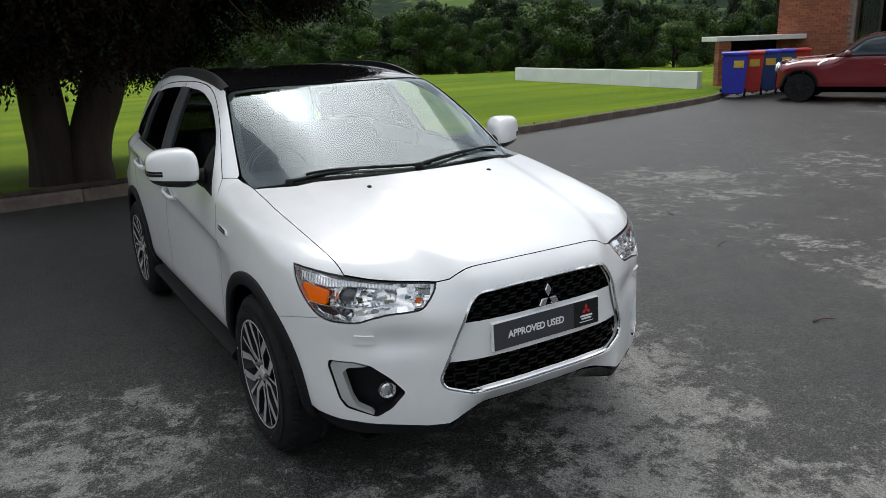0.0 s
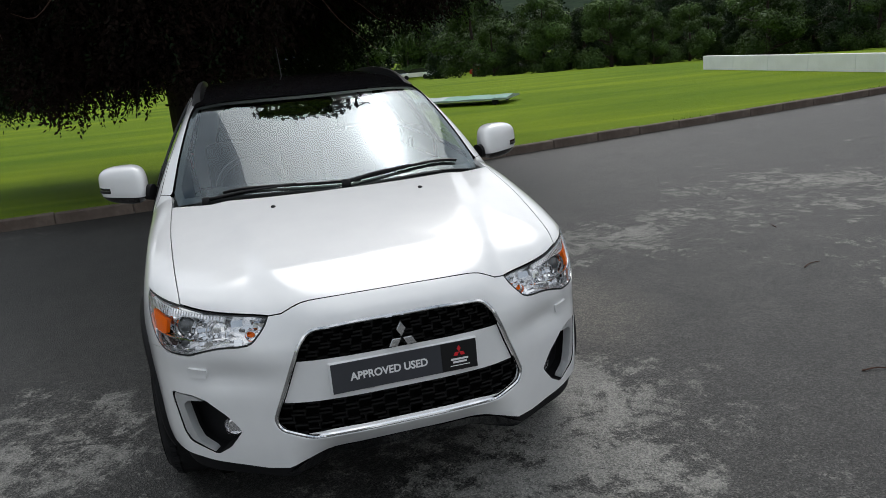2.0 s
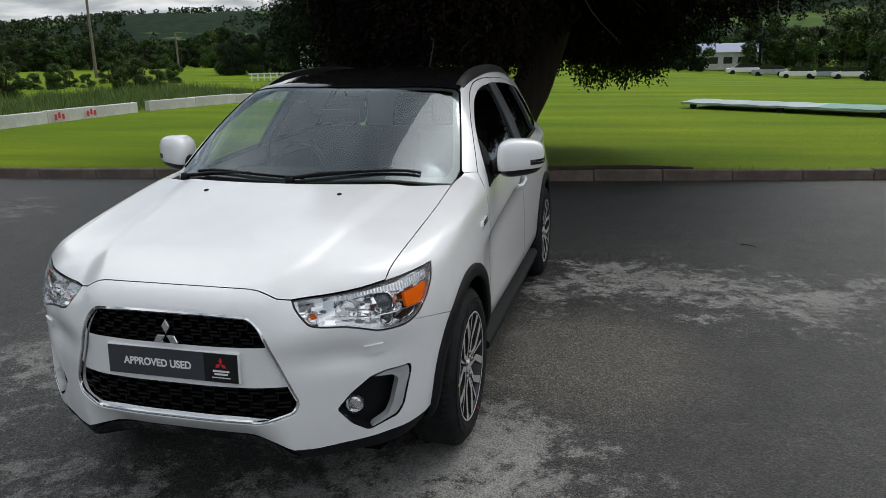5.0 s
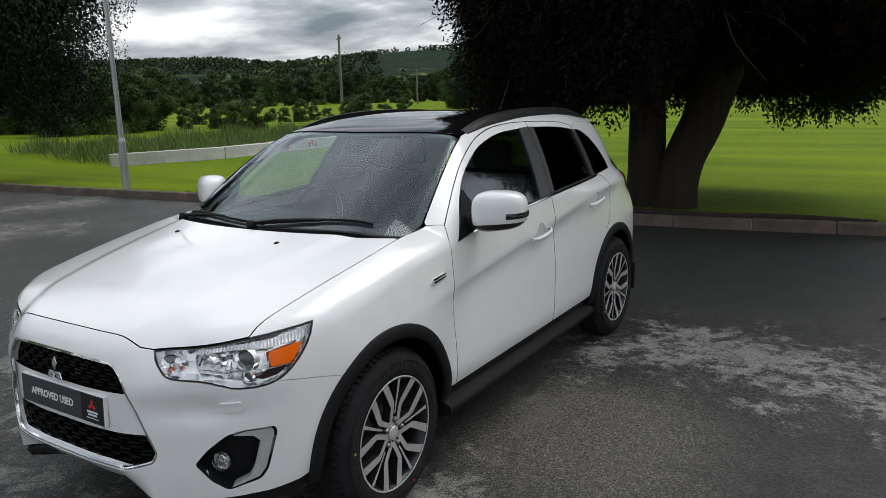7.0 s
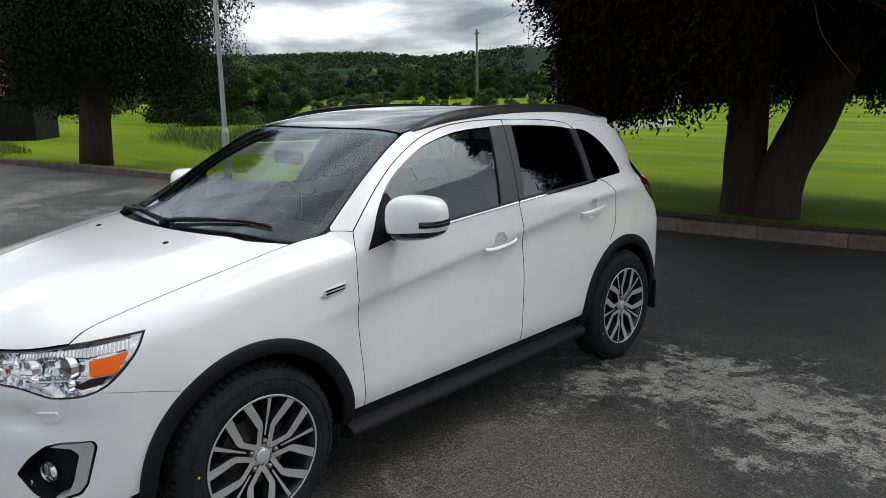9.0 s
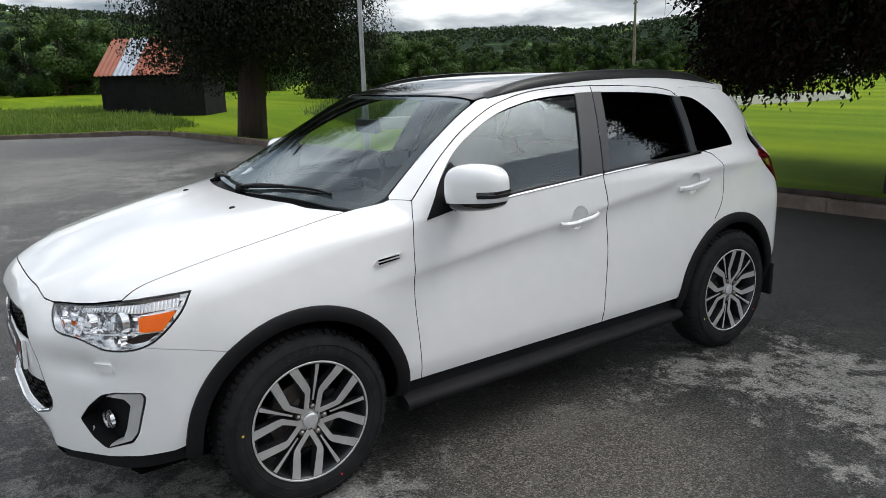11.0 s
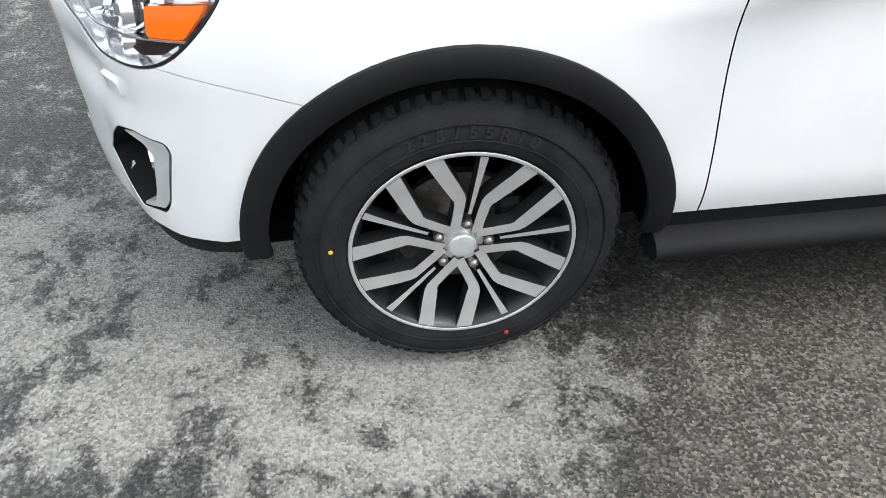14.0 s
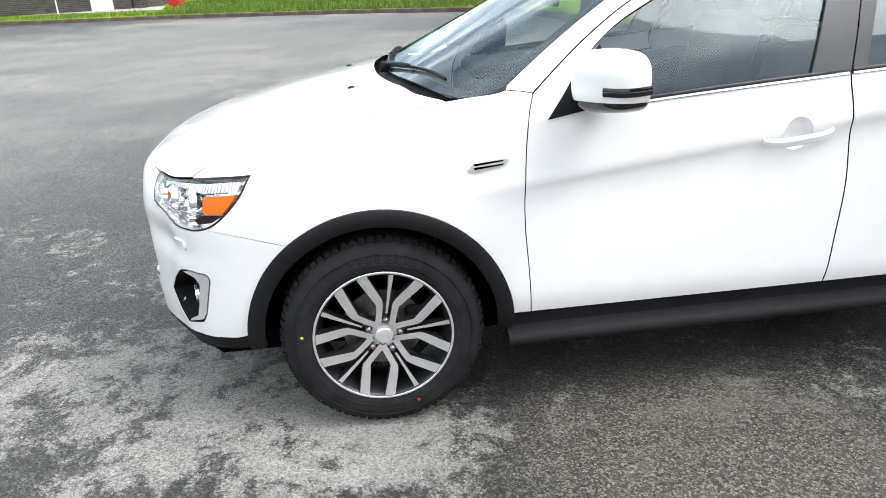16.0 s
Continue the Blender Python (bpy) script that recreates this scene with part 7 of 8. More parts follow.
# ---- shed ----
def build_shed():
    m = Matrix.Translation((-31.7, 8.1, float(lie(-29, 8)) - 0.05)) @ Matrix.Rotation(radians(49), 4, "Z") @ Matrix.Scale(0.87, 4)
    shed = thing("shed", m, "old tarred timber shed with rusty corrugated roof", "shed")
    # walls of upright boards; local x runs along the front, local -y faces the yard... front at y=-2
    W, D, H, RG = 2.0, 2.0, 2.10, 3.75
    for (x0, x1, y, nm) in ((-W, W, -D, "front_wall"), (-W, W, D, "back_wall")):
        n = 30
        wall = part(nm, box_bm(x0, x1, y - 0.012, y + 0.012, 0, H), M["tar"], shed)
        for i in range(n):
            a = x0 + (x1 - x0) * i / n
            part("plank", box_bm(a + 0.004, a + (x1 - x0) / n - 0.004, y - 0.03 + 0.006 * (i % 2), y + 0.03, 0, H), M["tar"], wall)
    for x, nm in ((-W, "gable_wall"), (W, "gable_wall")):
        bm = bmesh.new()
        n = 28
        for i in range(n):
            y0 = -D + 2 * D * i / n; y1 = y0 + 2 * D / n
            top = H + (RG - H) * (1 - abs((y0 + y1) / 2) / D)
            box_bm(x - 0.03, x + 0.03 - 0.006 * (i % 2), y0 + 0.004, y1 - 0.004, 0, top, bm=bm)
        part(nm, bm, M["tar"], shed)
    for s in (-1, 1):
        n = 90
        V, F = [], []
        for i in range(n + 1):
            x = -W - 0.2 + (2 * W + 0.4) * i / n
            c = 0.025 * math.sin(i * math.pi / 2.5)
            for yy, zz in ((0.0, RG + 0.05), (s * (D + 0.25), H - 0.12)):
                V.append((x, yy, zz + c)); V.append((x, yy, zz + c - 0.02))
        F = [(4 * i, 4 * i + 2, 4 * i + 6, 4 * i + 4) for i in range(n)] + [(4 * i + 1, 4 * i + 5, 4 * i + 7, 4 * i + 3) for i in range(n)]
        idx = [1 if 20 <= (i % n) < 40 else 0 for i in range(2 * n)]
        link_mesh("roof_sheet", V, F, None, shed, "corrugated sheets, rusty red with one zinc panel", mats=[M["rust"], M["zinc"]], index=idx)
    # low front store with flat doors
    dr = part("door", box_bm(0.6, 3.84, -D - 1.46, -D - 1.45, 0, 1.73), M["tar"], shed, "wide black double door")
    for i in range(9):
        part("plank", box_bm(0.6 + 0.36 * i, 0.6 + 0.36 * i + 0.354, -D - 1.5, -D - 1.44 + 0.008 * (i % 2), 0, 1.72), M["tar"], dr)
    part("store_roof", box_bm(0.55, 3.9, -D - 1.6, -D + 1.0, 1.73, 1.80), M["tar"], shed)
    part("store_side", box_bm(0.55, 0.60, -D - 1.5, -D, 0, 1.73), M["tar"], shed)
    part("store_side", box_bm(3.80, 3.85, -D - 1.5, -D + 1.0, 0, 1.73), M["tar"], shed)


build_shed()


# ---- bins, bin store, brick house, red car ----
def build_bin(m, body, lid, label, panel=True):
    b = thing("wheelie_bin", m, label, "bin", "bins by the brick store")
    bm = bmesh.new()
    bmesh.ops.create_cube(bm, size=1)
    for v in bm.verts:
        k = 0.5 if v.co.z > 0 else 0.42
        v.co = Vector((v.co.x * 2 * k * 0.56, v.co.y * 2 * k * 0.66, 0.10 + (v.co.z + 0.5) * 0.88))
    bmesh.ops.bevel(bm, geom=bm.edges[:], offset=0.03, segments=2, affect="EDGES")
    part("bin_body", bm, M[body], b, smooth=True)
    bm = box_bm(-0.30, 0.30, -0.37, 0.34, 0.98, 1.04, 0.025, 2)
    for v in bm.verts:
        if v.co.z > 1.02:
            v.co.z += 0.04 * (1 - (v.co.y / 0.37)**2)
    part("lid", bm, M[lid], b, smooth=True)
    bm = bmesh.new(); cyl_bm(0.016, 0.016, (-0.24, 0.36, 0.99), (0.24, 0.36, 0.99), 8, bm=bm)
    part("grip_bar", bm, M[body], b)
    for s in (-1, 1):
        bm = bmesh.new(); cyl_bm(0.10, 0.10, (s * 0.24, 0.27, 0.10), (s * 0.29, 0.27, 0.10), 16, bm=bm)
        part("bin_wheel", bm, M["rubber"], b)
    if panel:
        bm = box_bm(-0.02, 0.20, -0.338, -0.330, 0.70, 0.86)
        part("sticker", bm, M["yellow"], b, "yellow printed sticker, unreadable")
    return b


for i, (x, y, body, lid, txt) in enumerate([(15.75, 10.35, "bin_blue", "bin_blue", "bright blue wheelie bin with blue lid and yellow sticker"), (16.5, 10.4, "bin_red", "bin_red", "red wheelie bin with yellow sticker"), (17.25, 10.45, "bin_navy", "bin_blue", "dark blue wheelie bin with closed lid"), (18.0, 10.5, "bin_navy", "bin_blue", "dark blue wheelie bin next to the red car"), (18.75, 10.55, "bin_red", "bin_red", "red wheelie bin beside the brick house")]):
    build_bin(Matrix.Translation((x, y, 0)) @ Matrix.Rotation(radians(-52) + 0.06 * math.sin(i * 5), 4, "Z") @ Matrix.Scale(1.15, 4), body, lid, txt)
build_bin(Matrix.Translation((-30.9, -7.0, float(lie(-30.9, -7.0)))) @ Matrix.Rotation(radians(70), 4, "Z"), "bin_red", "bin_red", "red wheelie bin standing by the dark brick building", False)


def brick_panel(parent, m, w, h, holes, material, name="brick", bw=0.225, bh=0.075, joined=True, limit=300):
    """Courses of bricks on a flat wall, local x along, z up, facing -y."""
    V, F = [], []
    rows = int(h / bh)
    made = 0
    me = None
    for r in range(rows):
        off = (r % 2) * bw / 2
        n = int(w / bw) + 1
        for i in range(n + 1):
            x0 = max(0.0, i * bw - off); x1 = min(w, (i + 1) * bw - off)
            if x1 - x0 < 0.03:
                continue
            z0, z1 = r * bh, (r + 1) * bh
            if any(x1 > a - 0.001 and x0 < b + 0.001 and z1 > c and z0 < d for a, b, c, d in holes):
                continue
            o = len(V)
            g = 0.005; y0, y1 = -0.010 - 0.003 * ((i * 7 + r * 3) % 3), 0.02
            V += [(x0 + g, y0, z0 + g), (x1 - g, y0, z0 + g), (x1 - g, y0, z1 - g), (x0 + g, y0, z1 - g), (x0 + g, y1, z0 + g), (x1 - g, y1, z0 + g), (x1 - g, y1, z1 - g), (x0 + g, y1, z1 - g)]
            F += [(o, o + 1, o + 2, o + 3), (o + 1, o + 5, o + 6, o + 2), (o + 3, o + 2, o + 6, o + 7), (o + 4, o, o + 3, o + 7), (o, o + 4, o + 5, o + 1)]
    ob = link_mesh(name, V, F, material, parent, kind="stuff")
    ob.matrix_basis = m
    return ob


def build_house():
    house = thing("house", Matrix.Translation((21.6, 13.2, 0)) @ Matrix.Scale(1.12, 4), "red brick house corner with dark framed window", "house")
    L, H = 16.0, 4.6
    wm = Matrix.Rotation(radians(-90), 4, "Z")  # local x runs towards -y
    win = (2.35, 3.65, 1.12, 2.45)
    bm = bmesh.new()
    for x0, x1, z0, z1 in ((0, win[0], 0, H), (win[1], L, 0, H), (win[0], win[1], 0, win[2]), (win[0], win[1], win[3], H)):
        box_bm(x0, x1, 0.0, 0.28, z0, z1, bm=bm)
    w = part("wall", bm, M["mortar"], house, "red brick wall")
    w.matrix_basis = wm
    brick_panel(w, Matrix(), L, H, [win], M["brick_far"], "bricks")
    bm = box_bm(0.0, 9.0, -0.28, 0.0, 0, H)
    part("side_wall", bm, M["mortar"], house)
    sm = Matrix.Rotation(radians(180), 4, "Z") @ Matrix.Translation((-9.0, 0, 0))
    bm = bmesh.new()
    prism_bm([(-0.4, H), (4.5, H + 2.6), (9.4, H)], -0.4, L + 0.4, Matrix.Rotation(radians(90), 4, "X"), bm=bm)
    part("roof", bm, M["pillar"], house, "dark slate roof")
    wo = new("house_window"); wo.parent = house; wo.matrix_basis = wm
    tagged(wo, "dark framed window with net curtain")
    x0, x1, z0, z1 = win
    bm = bmesh.new()
    for a, b, c, d in ((x0, x0 + 0.07, z0, z1), (x1 - 0.07, x1, z0, z1), (x0 + 0.07, x1 - 0.07, z0, z0 + 0.07), (x0 + 0.07, x1 - 0.07, z1 - 0.07, z1), ((x0 + x1) / 2 - 0.03, (x0 + x1) / 2 + 0.03, z0 + 0.07, z1 - 0.07)):
        box_bm(a, b, 0.06, 0.13, c, d, 0.006, bm=bm)
    part("window_frame", bm, M["frame_dark"], wo, "dark brown timber frame")
    for a, b in ((x0 + 0.07, (x0 + x1) / 2 - 0.03), ((x0 + x1) / 2 + 0.03, x1 - 0.07)):
        part("pane", box_bm(a, b, 0.092, 0.098, z0 + 0.07, z1 - 0.07), M["window"], wo)
    part("window_sill", box_bm(x0 - 0.08, x1 + 0.08, -0.06, 0.12, z0 - 0.07, z0 - 0.002, 0.008), M["frame_dark"], wo)
    bm = bmesh.new()
    for i in range(12):
        box_bm(x0 + 0.1 + i * 0.045, x0 + 0.14 + i * 0.045, 0.18 + 0.012 * (i % 2), 0.19 + 0.012 * (i % 2), z0 + 0.08, z1 - 0.08, bm=bm)
    part("curtain", bm, M["white_paint"], wo, "white net curtain")
    part("room_back", box_bm(x0 - 0.3, x1 + 0.3, 0.9, 0.95, z0 - 0.3, z1 + 0.3), M["void"], wo)


def build_bin_store():
    st = thing("bin_store", Matrix.Translation((19.2, 13.6, 0.0)) @ Matrix.Scale(1.15, 4), "low brick bin store with white flat coping", "bin store")
    for x in (0.0, 2.5):
        p = part("pier", box_bm(x + 0.012, x + 0.33, 0.012, 0.33, 0, 1.24), M["mortar"], st)
        brick_panel(p, Matrix.Translation((x, 0.012, 0)), 0.345, 1.24, [], M["brick_far"], "bricks")
        brick_panel(p, Matrix.Translation((x + 0.012, 0.345, 0)) @ Matrix.Rotation(radians(-90), 4, "Z"), 0.345, 1.24, [], M["brick_far"], "bricks")
    b = part("back_panel", box_bm(0.33, 2.5, 0.9, 1.0, 0, 1.24), M["tar"], st)
    part("coping", box_bm(-0.12, 3.1, -0.08, 1.1, 1.245, 1.38, 0.012), M["white_paint"], st, "white painted flat coping")
    st.rotation_euler = (0, 0, radians(-30))


def build_red_car():
    """A small dark red hatchback parked by the house, built round its left side."""
    m = Matrix.Translation((16.4, 8.65, 0)) @ Matrix.Rotation(radians(203), 4, "Z") @ Matrix.Scale(1.1, 4)
    c = thing("hatchback", m, "dark red small hatchback with white mirror stripe parked by bins", "car")
    top = spline((-0.62, 0.62), (-0.55, 0.80), (-0.3, 0.90), (0.45, 1.0), (0.62, 1.03), (1.15, 1.40), (1.5, 1.47), (2.4, 1.45), (2.85, 1.32), (3.1, 0.95), (3.15, 0.6))
    wid = spline((-0.65, 0.60), (-0.45, 0.76), (0, 0.83), (1.2, 0.845), (2.5, 0.83), (3.0, 0.74), (3.16, 0.60))

    def low(P):
        x, y, z = np.abs(P[:, 0]), P[:, 1], P[:, 2]
        g = np.clip(z - 0.95, 0, 1)
        s = x - (wid(y) - 0.30 * g - 0.25 * g**2 - 0.1 * np.clip(0.4 - z, 0, 1))
        t = z - (top(y) - 0.12 * (x / 0.8)**4)
        e = np.maximum(-0.65 + 0.25 * x**2 - y, y - 3.15 + 0.25 * x**2)
        return smax(smax(s, t, 0.12), e, 0.08)
    LS, LT, LF = Lift("x", low), Lift("z", low), Lift("y", low)
    for sd in (1, -1):
        lower = np.vstack([[(-0.5, 0.30), (-0.52, 0.6)], [(-0.42, 0.82), (0.0, 0.90), (0.45, 0.945), (0.75, 0.965), (2.6, 0.985), (2.95, 0.95), (3.05, 0.6), (3.0, 0.30)], arch(2.47, 0.36, 0, 180, 16)[:, :], arch(0.0, 0.36, 0, 180, 16)])
        skin("body_side", c, M["red_paint"], LS, lower, step=0.07, depth=0.03, side=sd, label="dark red bodyside")
        for y0 in (0.0, 2.47):
            P = LS.up(arch(y0, 0.365, 175, 5, 24)); N = normals_of(low, P); N[:, 2] *= 0.3
            strip("arch_moulding", c, M["plastic"], P, N, 0.06, 0.015, side=sd)
        glass = np.array([(0.86, 1.0), (1.22, 1.30), (1.45, 1.365), (2.35, 1.36), (2.72, 1.26), (2.85, 1.03), (2.6, 1.01)])
        skin("side_window", c, M["privacy"], LS, glass, step=0.09, gap=0, depth=0, side=sd)
        skin("upper_frame", c, M["plastic"], LS, np.array([(0.62, 0.985), (0.80, 1.06), (1.17, 1.36), (1.45, 1.425), (2.4, 1.41), (2.85, 1.27), (2.98, 0.98)]), [shrink(glass, -0.004)], step=0.09, gap=0, depth=0.02, side=sd)
        P = LS.up([(1.62, 0.80), (1.74, 0.805), (1.86, 0.81)])
        strip("door_handle", c, M["chrome"], P + [0.02, 0, 0], normals_of(low, P), 0.03, 0.02, "chrome door handle", sd)
        P = LS.up(curve([(0.34, 0.80), (0.42, 0.86), (0.52, 0.90)], 4))
        strip("side_scuttle", c, M["chrome"], P, normals_of(low, P), 0.05, 0.01, side=sd)
        bm = bmesh.new()
        bmesh.ops.create_uvsphere(bm, u_segments=14, v_segments=10, radius=0.1, matrix=Matrix.Translation((sd * 0.93, 0.92, 1.03)) @ Matrix.Diagonal((1.0, 0.7, 0.8, 1)))
        part("door_mirror", bm, M["red_paint"], c, smooth=True)
        bm = bmesh.new()
        p = LF.up([(0.52, 0.70)])[0]
        bmesh.ops.create_uvsphere(bm, u_segments=16, v_segments=10, radius=0.12, matrix=Matrix.Translation((sd * p[0], p[1] + 0.05, 0.72)) @ Matrix.Diagonal((1, 0.7, 1.15, 1)))
        part("headlamp", bm, M["reflector"], c, "round bright headlamp", True)
        for y0 in (0.0, 2.47):
            w = new("wheel"); w.parent = c
            bm = bmesh.new()
            cyl_bm(0.31, 0.31, (sd * 0.64, y0, 0.31), (sd * 0.82, y0, 0.31), 36, bm=bm)
            part("tyre", bm, M["rubber"], w)
            bm = bmesh.new()
            cyl_bm(0.05, 0.05, (sd * 0.81, y0, 0.31), (sd * 0.828, y0, 0.31), 16, bm=bm)
            for k in range(10):
                a = k * math.tau / 10
                cyl_bm(0.017, 0.013, (sd * 0.823, y0 + 0.03 * math.cos(a), 0.31 + 0.03 * math.sin(a)), (sd * 0.823, y0 + 0.215 * math.cos(a), 0.31 + 0.215 * math.sin(a)), 6, bm=bm)
            part("rim", bm, M["alloy_dark"], w)
    bon = [(0.0, -0.60), (0.5, -0.50), (0.66, -0.2), (0.68, 0.45), (0.0, 0.58)]
    b = np.vstack([bon, [(-x, y) for x, y in bon[::-1][1:-1]]])
    skin("bonnet", c, M["red_paint"], LT, b, step=0.08, depth=0.02)
    for s in (-1, 1):
        skin("bonnet_stripe", c, M["plate_white"], LT, np.array([(s * 0.22, -0.56), (s * 0.34, -0.54), (s * 0.34, 0.50), (s * 0.22, 0.53)]), step=0.08, gap=0, depth=0.002, proud=0.003)
    ws = [(0.0, 0.62), (0.62, 0.60), (0.52, 1.10), (0.0, 1.16)]
    skin("windscreen", c, M["windscreen"], LT, np.vstack([ws, [(-x, y) for x, y in ws[::-1][1:-1]]]), step=0.09, gap=0, depth=0)
    rf = [(0.0, 1.18), (0.54, 1.12), (0.56, 2.5), (0.50, 2.9), (0.0, 2.92)]
    skin("roof", c, M["red_paint"], LT, np.vstack([rf, [(-x, y) for x, y in rf[::-1][1:-1]]]), step=0.09, depth=0.03)
    fr = rounded([(-0.6, 0.25), (0.6, 0.25), (0.62, 0.70), (0.45, 0.80), (-0.45, 0.80), (-0.62, 0.70)], 0.05, 3)
    skin("front_bumper", c, M["red_paint"], LF, fr, step=0.08, depth=0.03)
    bm = box_bm(-0.62, 0.62, -0.45, 2.9, 0.2, 0.42, 0.04)
    box_bm(-0.60, 0.60, 0.7, 2.8, 0.42, 0.9, 0.05, bm=bm)
    part("floor_pan", bm, M["void"], c)


build_house()
build_bin_store()
build_red_car()


# ---- dark brick building, path and rail to the west ----
def build_annex():
    z = float(lie(-32, -9))
    an = thing("outbuilding", Matrix.Translation((-31.4, -8.3, z)), "dark brown brick outbuilding with pale door frame", "building")
    w = part("wall", box_bm(-7.5, 0.0, -9.0, 0.0, -0.3, 3.1), M["mortar"], an, "dark brick wall")
    brick_panel(w, Matrix.Translation((0.0, 0.0, 0)) @ Matrix.Rotation(radians(90), 4, "Z") @ Matrix.Translation((-9.0, 0, 0)), 9.0, 3.1, [], M["dark_brick"], "bricks")
    brick_panel(w, Matrix.Translation((0, 0, 0)) @ Matrix.Rotation(radians(180), 4, "Z"), 7.5, 3.1, [], M["dark_brick"], "bricks")
    part("roof", box_bm(-7.8, 0.3, -9.3, 0.3, 3.1, 3.3, 0.03), M["pillar"], an, "flat felted roof")
    part("door", box_bm(0.012, 0.05, -2.3, -1.4, 0.0, 2.05, 0.01), M["white_paint"], an, "pale door")
    bm = bmesh.new(); cyl_bm(0.045, 0.045, (0.05, -0.6, 0), (0.05, -0.6, 3.0), 10, bm=bm)
    part("downpipe", bm, M["trim"], an)
    path = tagged(link_mesh("footpath", [(-32.6, -17.5, z + 0.10), (-31.4, -17.5, 0.12), (-28.9, -9.8, 0.12), (-29.6, -7.4, 0.13), (-31.5, -7.6, z + 0.06)], [(0, 1, 2, 3, 4)], M["concrete"]), "pale concrete footpath beside the outbuilding", "footpath", kind="structure")
    r = thing("hand_rail", Matrix.Translation((-29.7, -11.4, 0.1)), "white tubular hand rail by the path", "rail")
    V, F = tube(curve([(0, 0, -0.1), (0, 0, 0.8), (-0.1, 0.05, 0.95), (-1.2, 0.3, 1.0)], 5), 0.03, 8)
    link_mesh("rail_tube", V, F, M["white_paint"], r, smooth=True)


build_annex()


# ---- field things ----
def build_covers():
    m = Matrix.Translation((5.95, 21.3, float(lie(5.95, 21.3)))) @ Matrix.Rotation(radians(-35), 4, "Z")
    c = thing("pitch_cover", m, "long low pale sheeted pitch cover on wheels", "cover")
    n = 24
    V, F = [], []
    for i in range(n + 1):
        x = -3.2 + 6.4 * i / n
        h = 0.235 + 0.012 * math.sin(i * 1.7)
        for y, z in ((-0.9, 0.14), (-0.9, h - 0.04), (0.0, h + 0.02), (0.9, h - 0.04), (0.9, 0.14)):
            V.append((x, y, z))
    F = [(i * 5 + j, (i + 1) * 5 + j, (i + 1) * 5 + j + 1, i * 5 + j + 1) for i in range(n) for j in range(4)]
    F += [tuple(range(5)), tuple(n * 5 + j for j in range(5))[::-1]]
    idx = [1 if j in (1, 2) and i > 15 else 0 for i in range(n) for j in range(4)] + [0, 0]
    link_mesh("sheet", V, F, None, c, mats=[M["cover"], M["cover_green"]], index=idx)
    for x in (-2.8, 0, 2.8):
        for y in (-0.8, 0.8):
            bm = bmesh.new(); cyl_bm(0.11, 0.11, (x, y - 0.03, 0.10), (x, y + 0.03, 0.10), 12, bm=bm)
            part("cover_wheel", bm, M["rubber"], c)


def build_sight_screen():
    x, y = -22.0, 49.0
    s = thing("sight_screen", Matrix.Translation((x, y, float(lie(x, y)))) @ Matrix.Rotation(radians(23), 4, "Z") @ Matrix.Scale(1.4, 4), "small white board on posts at the field edge", "sight screen")
    part("board", box_bm(-0.52, 0.52, -0.03, 0.03, 0.25, 1.75, 0.01), M["white_paint"], s)
    for k in (-0.5, 0.5):
        part("post", box_bm(k - 0.04, k + 0.04, 0.03, 0.10, 0, 1.7), M["white_paint"], s)
    g = thing("picket_rail", Matrix.Translation((x - 3.6, y - 2.5, float(lie(x, y)))) @ Matrix.Rotation(radians(30), 4, "Z") @ Matrix.Scale(1.4, 4), "short white rail fence beside the board", "fence")
    for i in range(7):
        part("picket", box_bm(i * 0.32, i * 0.32 + 0.07, -0.02, 0.02, 0, 0.42), M["white_paint"], g)
    for z in (0.15, 0.34):
        part("rail", box_bm(-0.1, 2.2, 0.02, 0.05, z, z + 0.06), M["white_paint"], g)


def far_car(x, y, a, body, label):
    c = thing("parked_car", Matrix.Translation((x, y, float(lie(x, y)))) @ Matrix.Rotation(a, 4, "Z"), label, "car", "cars parked across the field")
    bm = prism_bm([(-2.1, 0.3), (-2.1, 0.75), (-1.2, 0.9), (2.0, 0.92), (2.1, 0.6), (2.1, 0.3)], -0.85, 0.85, Matrix.Rotation(radians(90), 4, "X"))
    bmesh.ops.bevel(bm, geom=bm.edges[:], offset=0.06, segments=2, affect="EDGES")
    part("body", bm, M[body], c)
    bm = prism_bm([(-1.1, 0.9), (-0.5, 1.42), (1.2, 1.45), (1.8, 0.92)], -0.72, 0.72, Matrix.Rotation(radians(90), 4, "X"))
    bmesh.ops.bevel(bm, geom=bm.edges[:], offset=0.05, segments=2, affect="EDGES")
    part("cabin", bm, M["privacy_body"], c)
    for wx in (-1.3, 1.3):
        for wy in (-0.8, 0.8):
            bm = bmesh.new(); cyl_bm(0.31, 0.31, (wx, wy - 0.1, 0.31), (wx, wy + 0.1, 0.31), 14, bm=bm)
            part("wheel", bm, M["rubber"], c)


M["privacy_body"] = Mat("dark_car_glass", (0.02, 0.022, 0.025), 0.08).m
for i, (az, d, b, t) in enumerate([(11, 104, "plate_white", "white car parked far across the field"), (12.6, 106, "zinc", "silver car parked far across the field"), (14.2, 105, "plate_white", "white van-like car parked across the field"), (15.8, 107, "plate_white", "white car parked beside the far hedge"), (19.6, 92, "bin_red", "red car parked at the field edge"), (23.5, 96, "plate_white", "white car under the far trees"), (9.2, 106, "zinc", "grey car parked far across the field"), (7.4, 108, "plate_white", "white car at the end of the far row")]):
    far_car(*polar(az, d), radians(-az + 10 * math.sin(i * 3)), b, t)


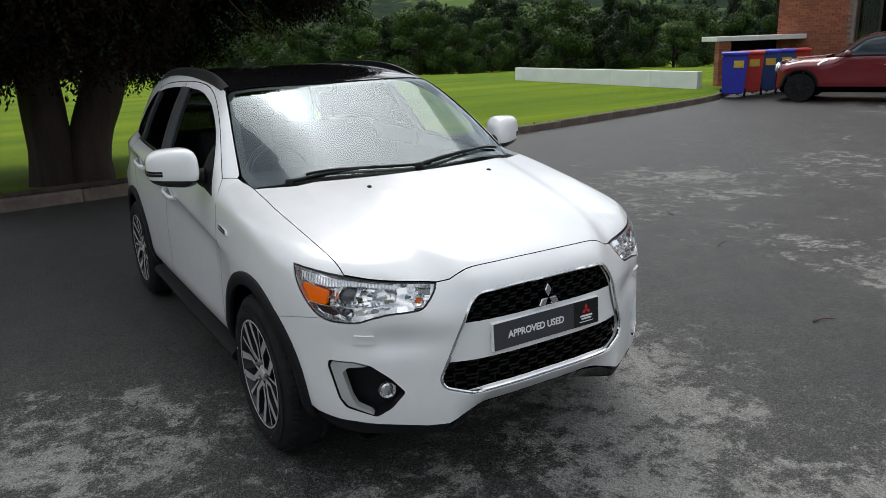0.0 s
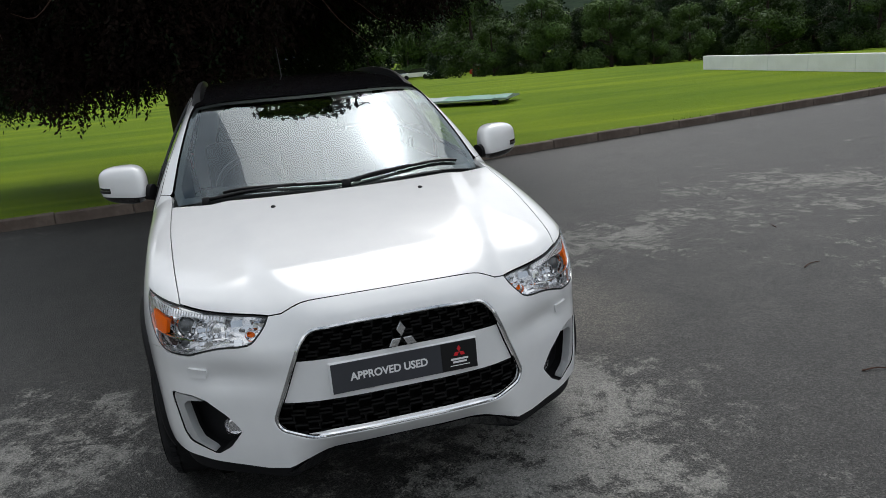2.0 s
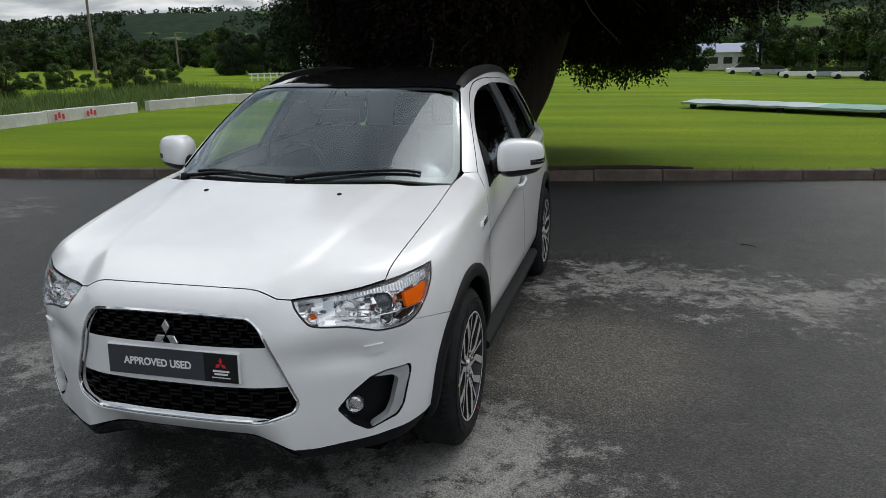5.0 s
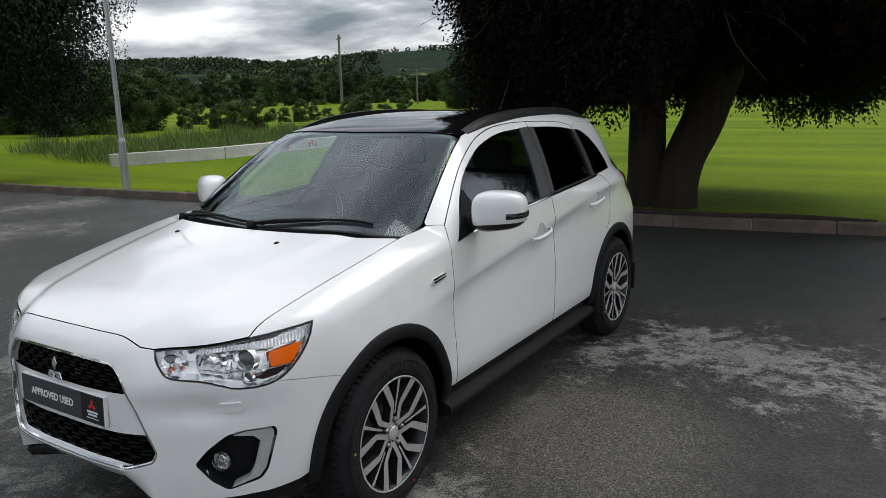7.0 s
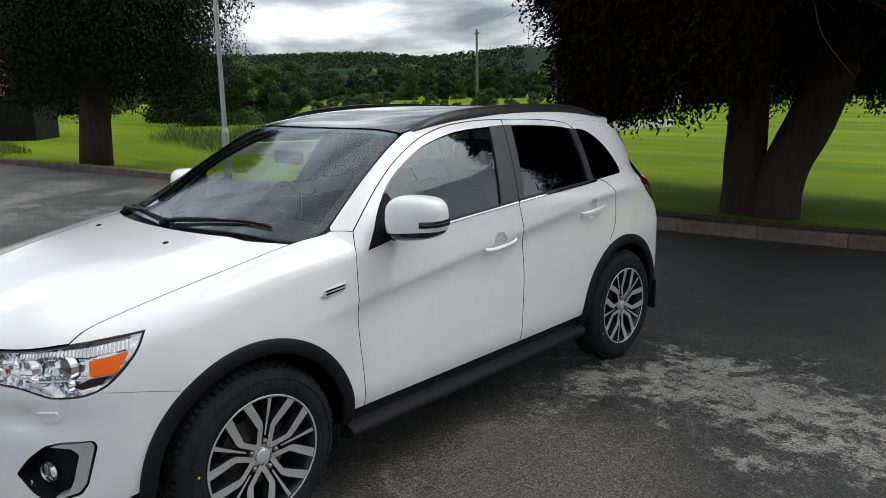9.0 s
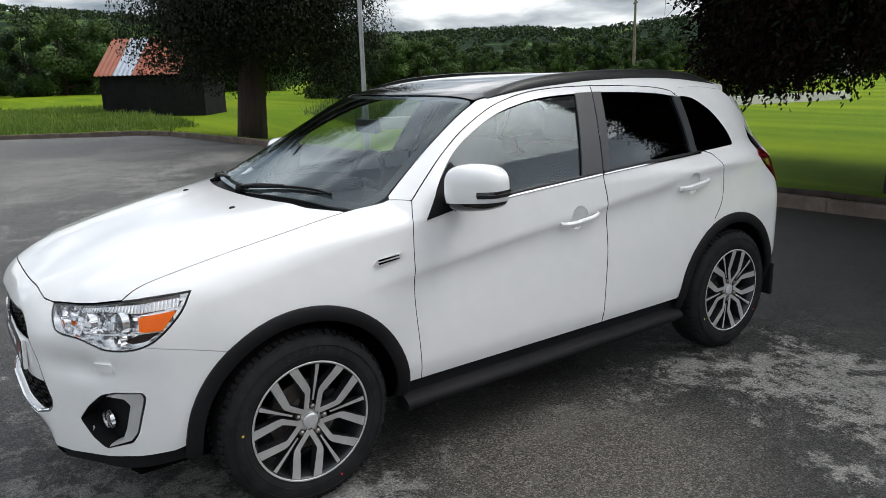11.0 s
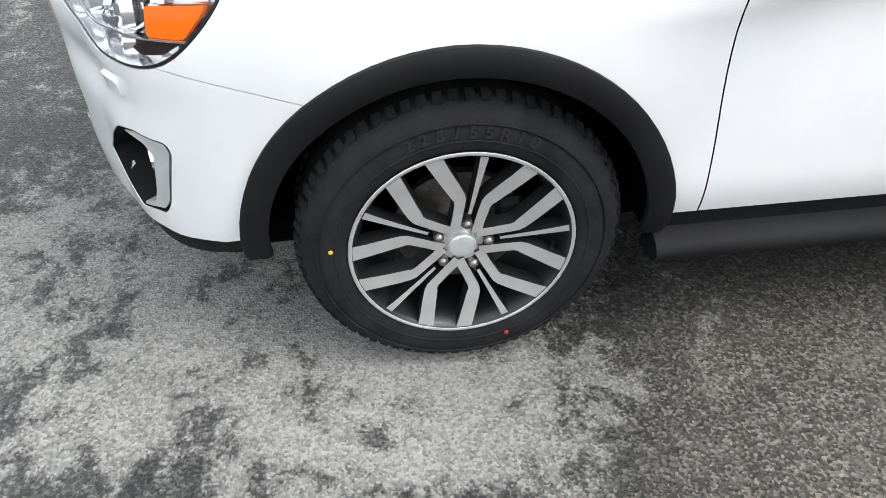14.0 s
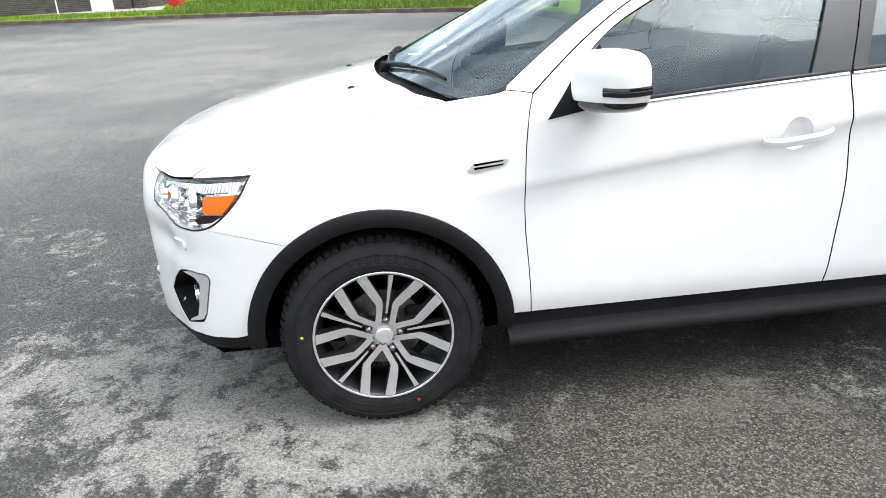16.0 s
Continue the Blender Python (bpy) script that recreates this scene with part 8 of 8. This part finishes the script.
def build_pavilion():
    x, y = polar(4.5, 128)
    p = thing("pavilion", Matrix.Translation((x, y, float(lie(x, y)))) @ Matrix.Rotation(radians(-4), 4, "Z"), "long low white pavilion with blue roof far off", "building")
    part("wall", box_bm(-8, 8, -2.5, 2.5, 0, 2.6), M["white_paint"], p)
    bm = prism_bm([(-2.9, 2.6), (0, 4.0), (2.9, 2.6)], -8.4, 8.4, Matrix.Rotation(radians(90), 4, "Z") @ Matrix.Rotation(radians(90), 4, "X"))
    part("roof", bm, M["bin_navy"], p)
    for i in range(7):
        part("window", box_bm(-7.2 + 2.1 * i, -5.9 + 2.1 * i, -2.54, -2.5, 0.9, 1.9), M["privacy_body"], p)


build_covers()
build_sight_screen()
build_pavilion()


def build_logs():
    """A fallen dark bough behind the kerb by the yew."""
    rnd = np.random.default_rng(3)
    V, F = tube(curve([(-1.75, 7.12, 0.13), (-0.9, 7.19, 0.15), (0.3, 7.28, 0.13), (1.4, 7.45, 0.15), (2.3, 7.62, 0.12)], 5), np.linspace(0.05, 0.035, 21), 8)
    lg = link_mesh("log", V, F, M["bark"], smooth=True)
    tagged(lg, "long dark fallen bough lying on the grass", "log")


build_logs()
for i, (x, y, a, l) in enumerate([(3.3, 0.9, 20, 0.20), (2.5, 3.9, -30, 0.14), (-2.2, 1.6, 10, 0.18), (2.35, -0.55, -15, 0.16), (3.9, 1.9, 70, 0.12)]):
    V, F = tube(curve([(0, 0, 0.006), (l * 0.5, 0.012, 0.010), (l, -0.008, 0.005)], 4), np.linspace(0.005, 0.0025, 9), 5)
    t = link_mesh("twig", V, F, M["twig"], smooth=True)
    t.matrix_world = pose(x, y, 0, 0, 0, a)
    tagged(t, "small dry twig lying on the asphalt", "twig", "fallen twigs")
for i, (px, py) in enumerate([(-15.88, 16.6), (-15.86, 18.0)]):
    bm = bmesh.new()
    for k in range(3):
        box_bm(-0.004, 0.0, k * 0.16 - 0.24, k * 0.16 - 0.14, 0.08 + 0.05 * (k % 2), 0.26 + 0.05 * (k % 2), bm=bm)
    ob = part("paint_daub", bm, M["daub"], None)
    ob.matrix_world = pose(px + 0.05, py, float(lie(px, py)))
    tagged(ob, "red painted marks on the whitewashed wall", "graffiti")
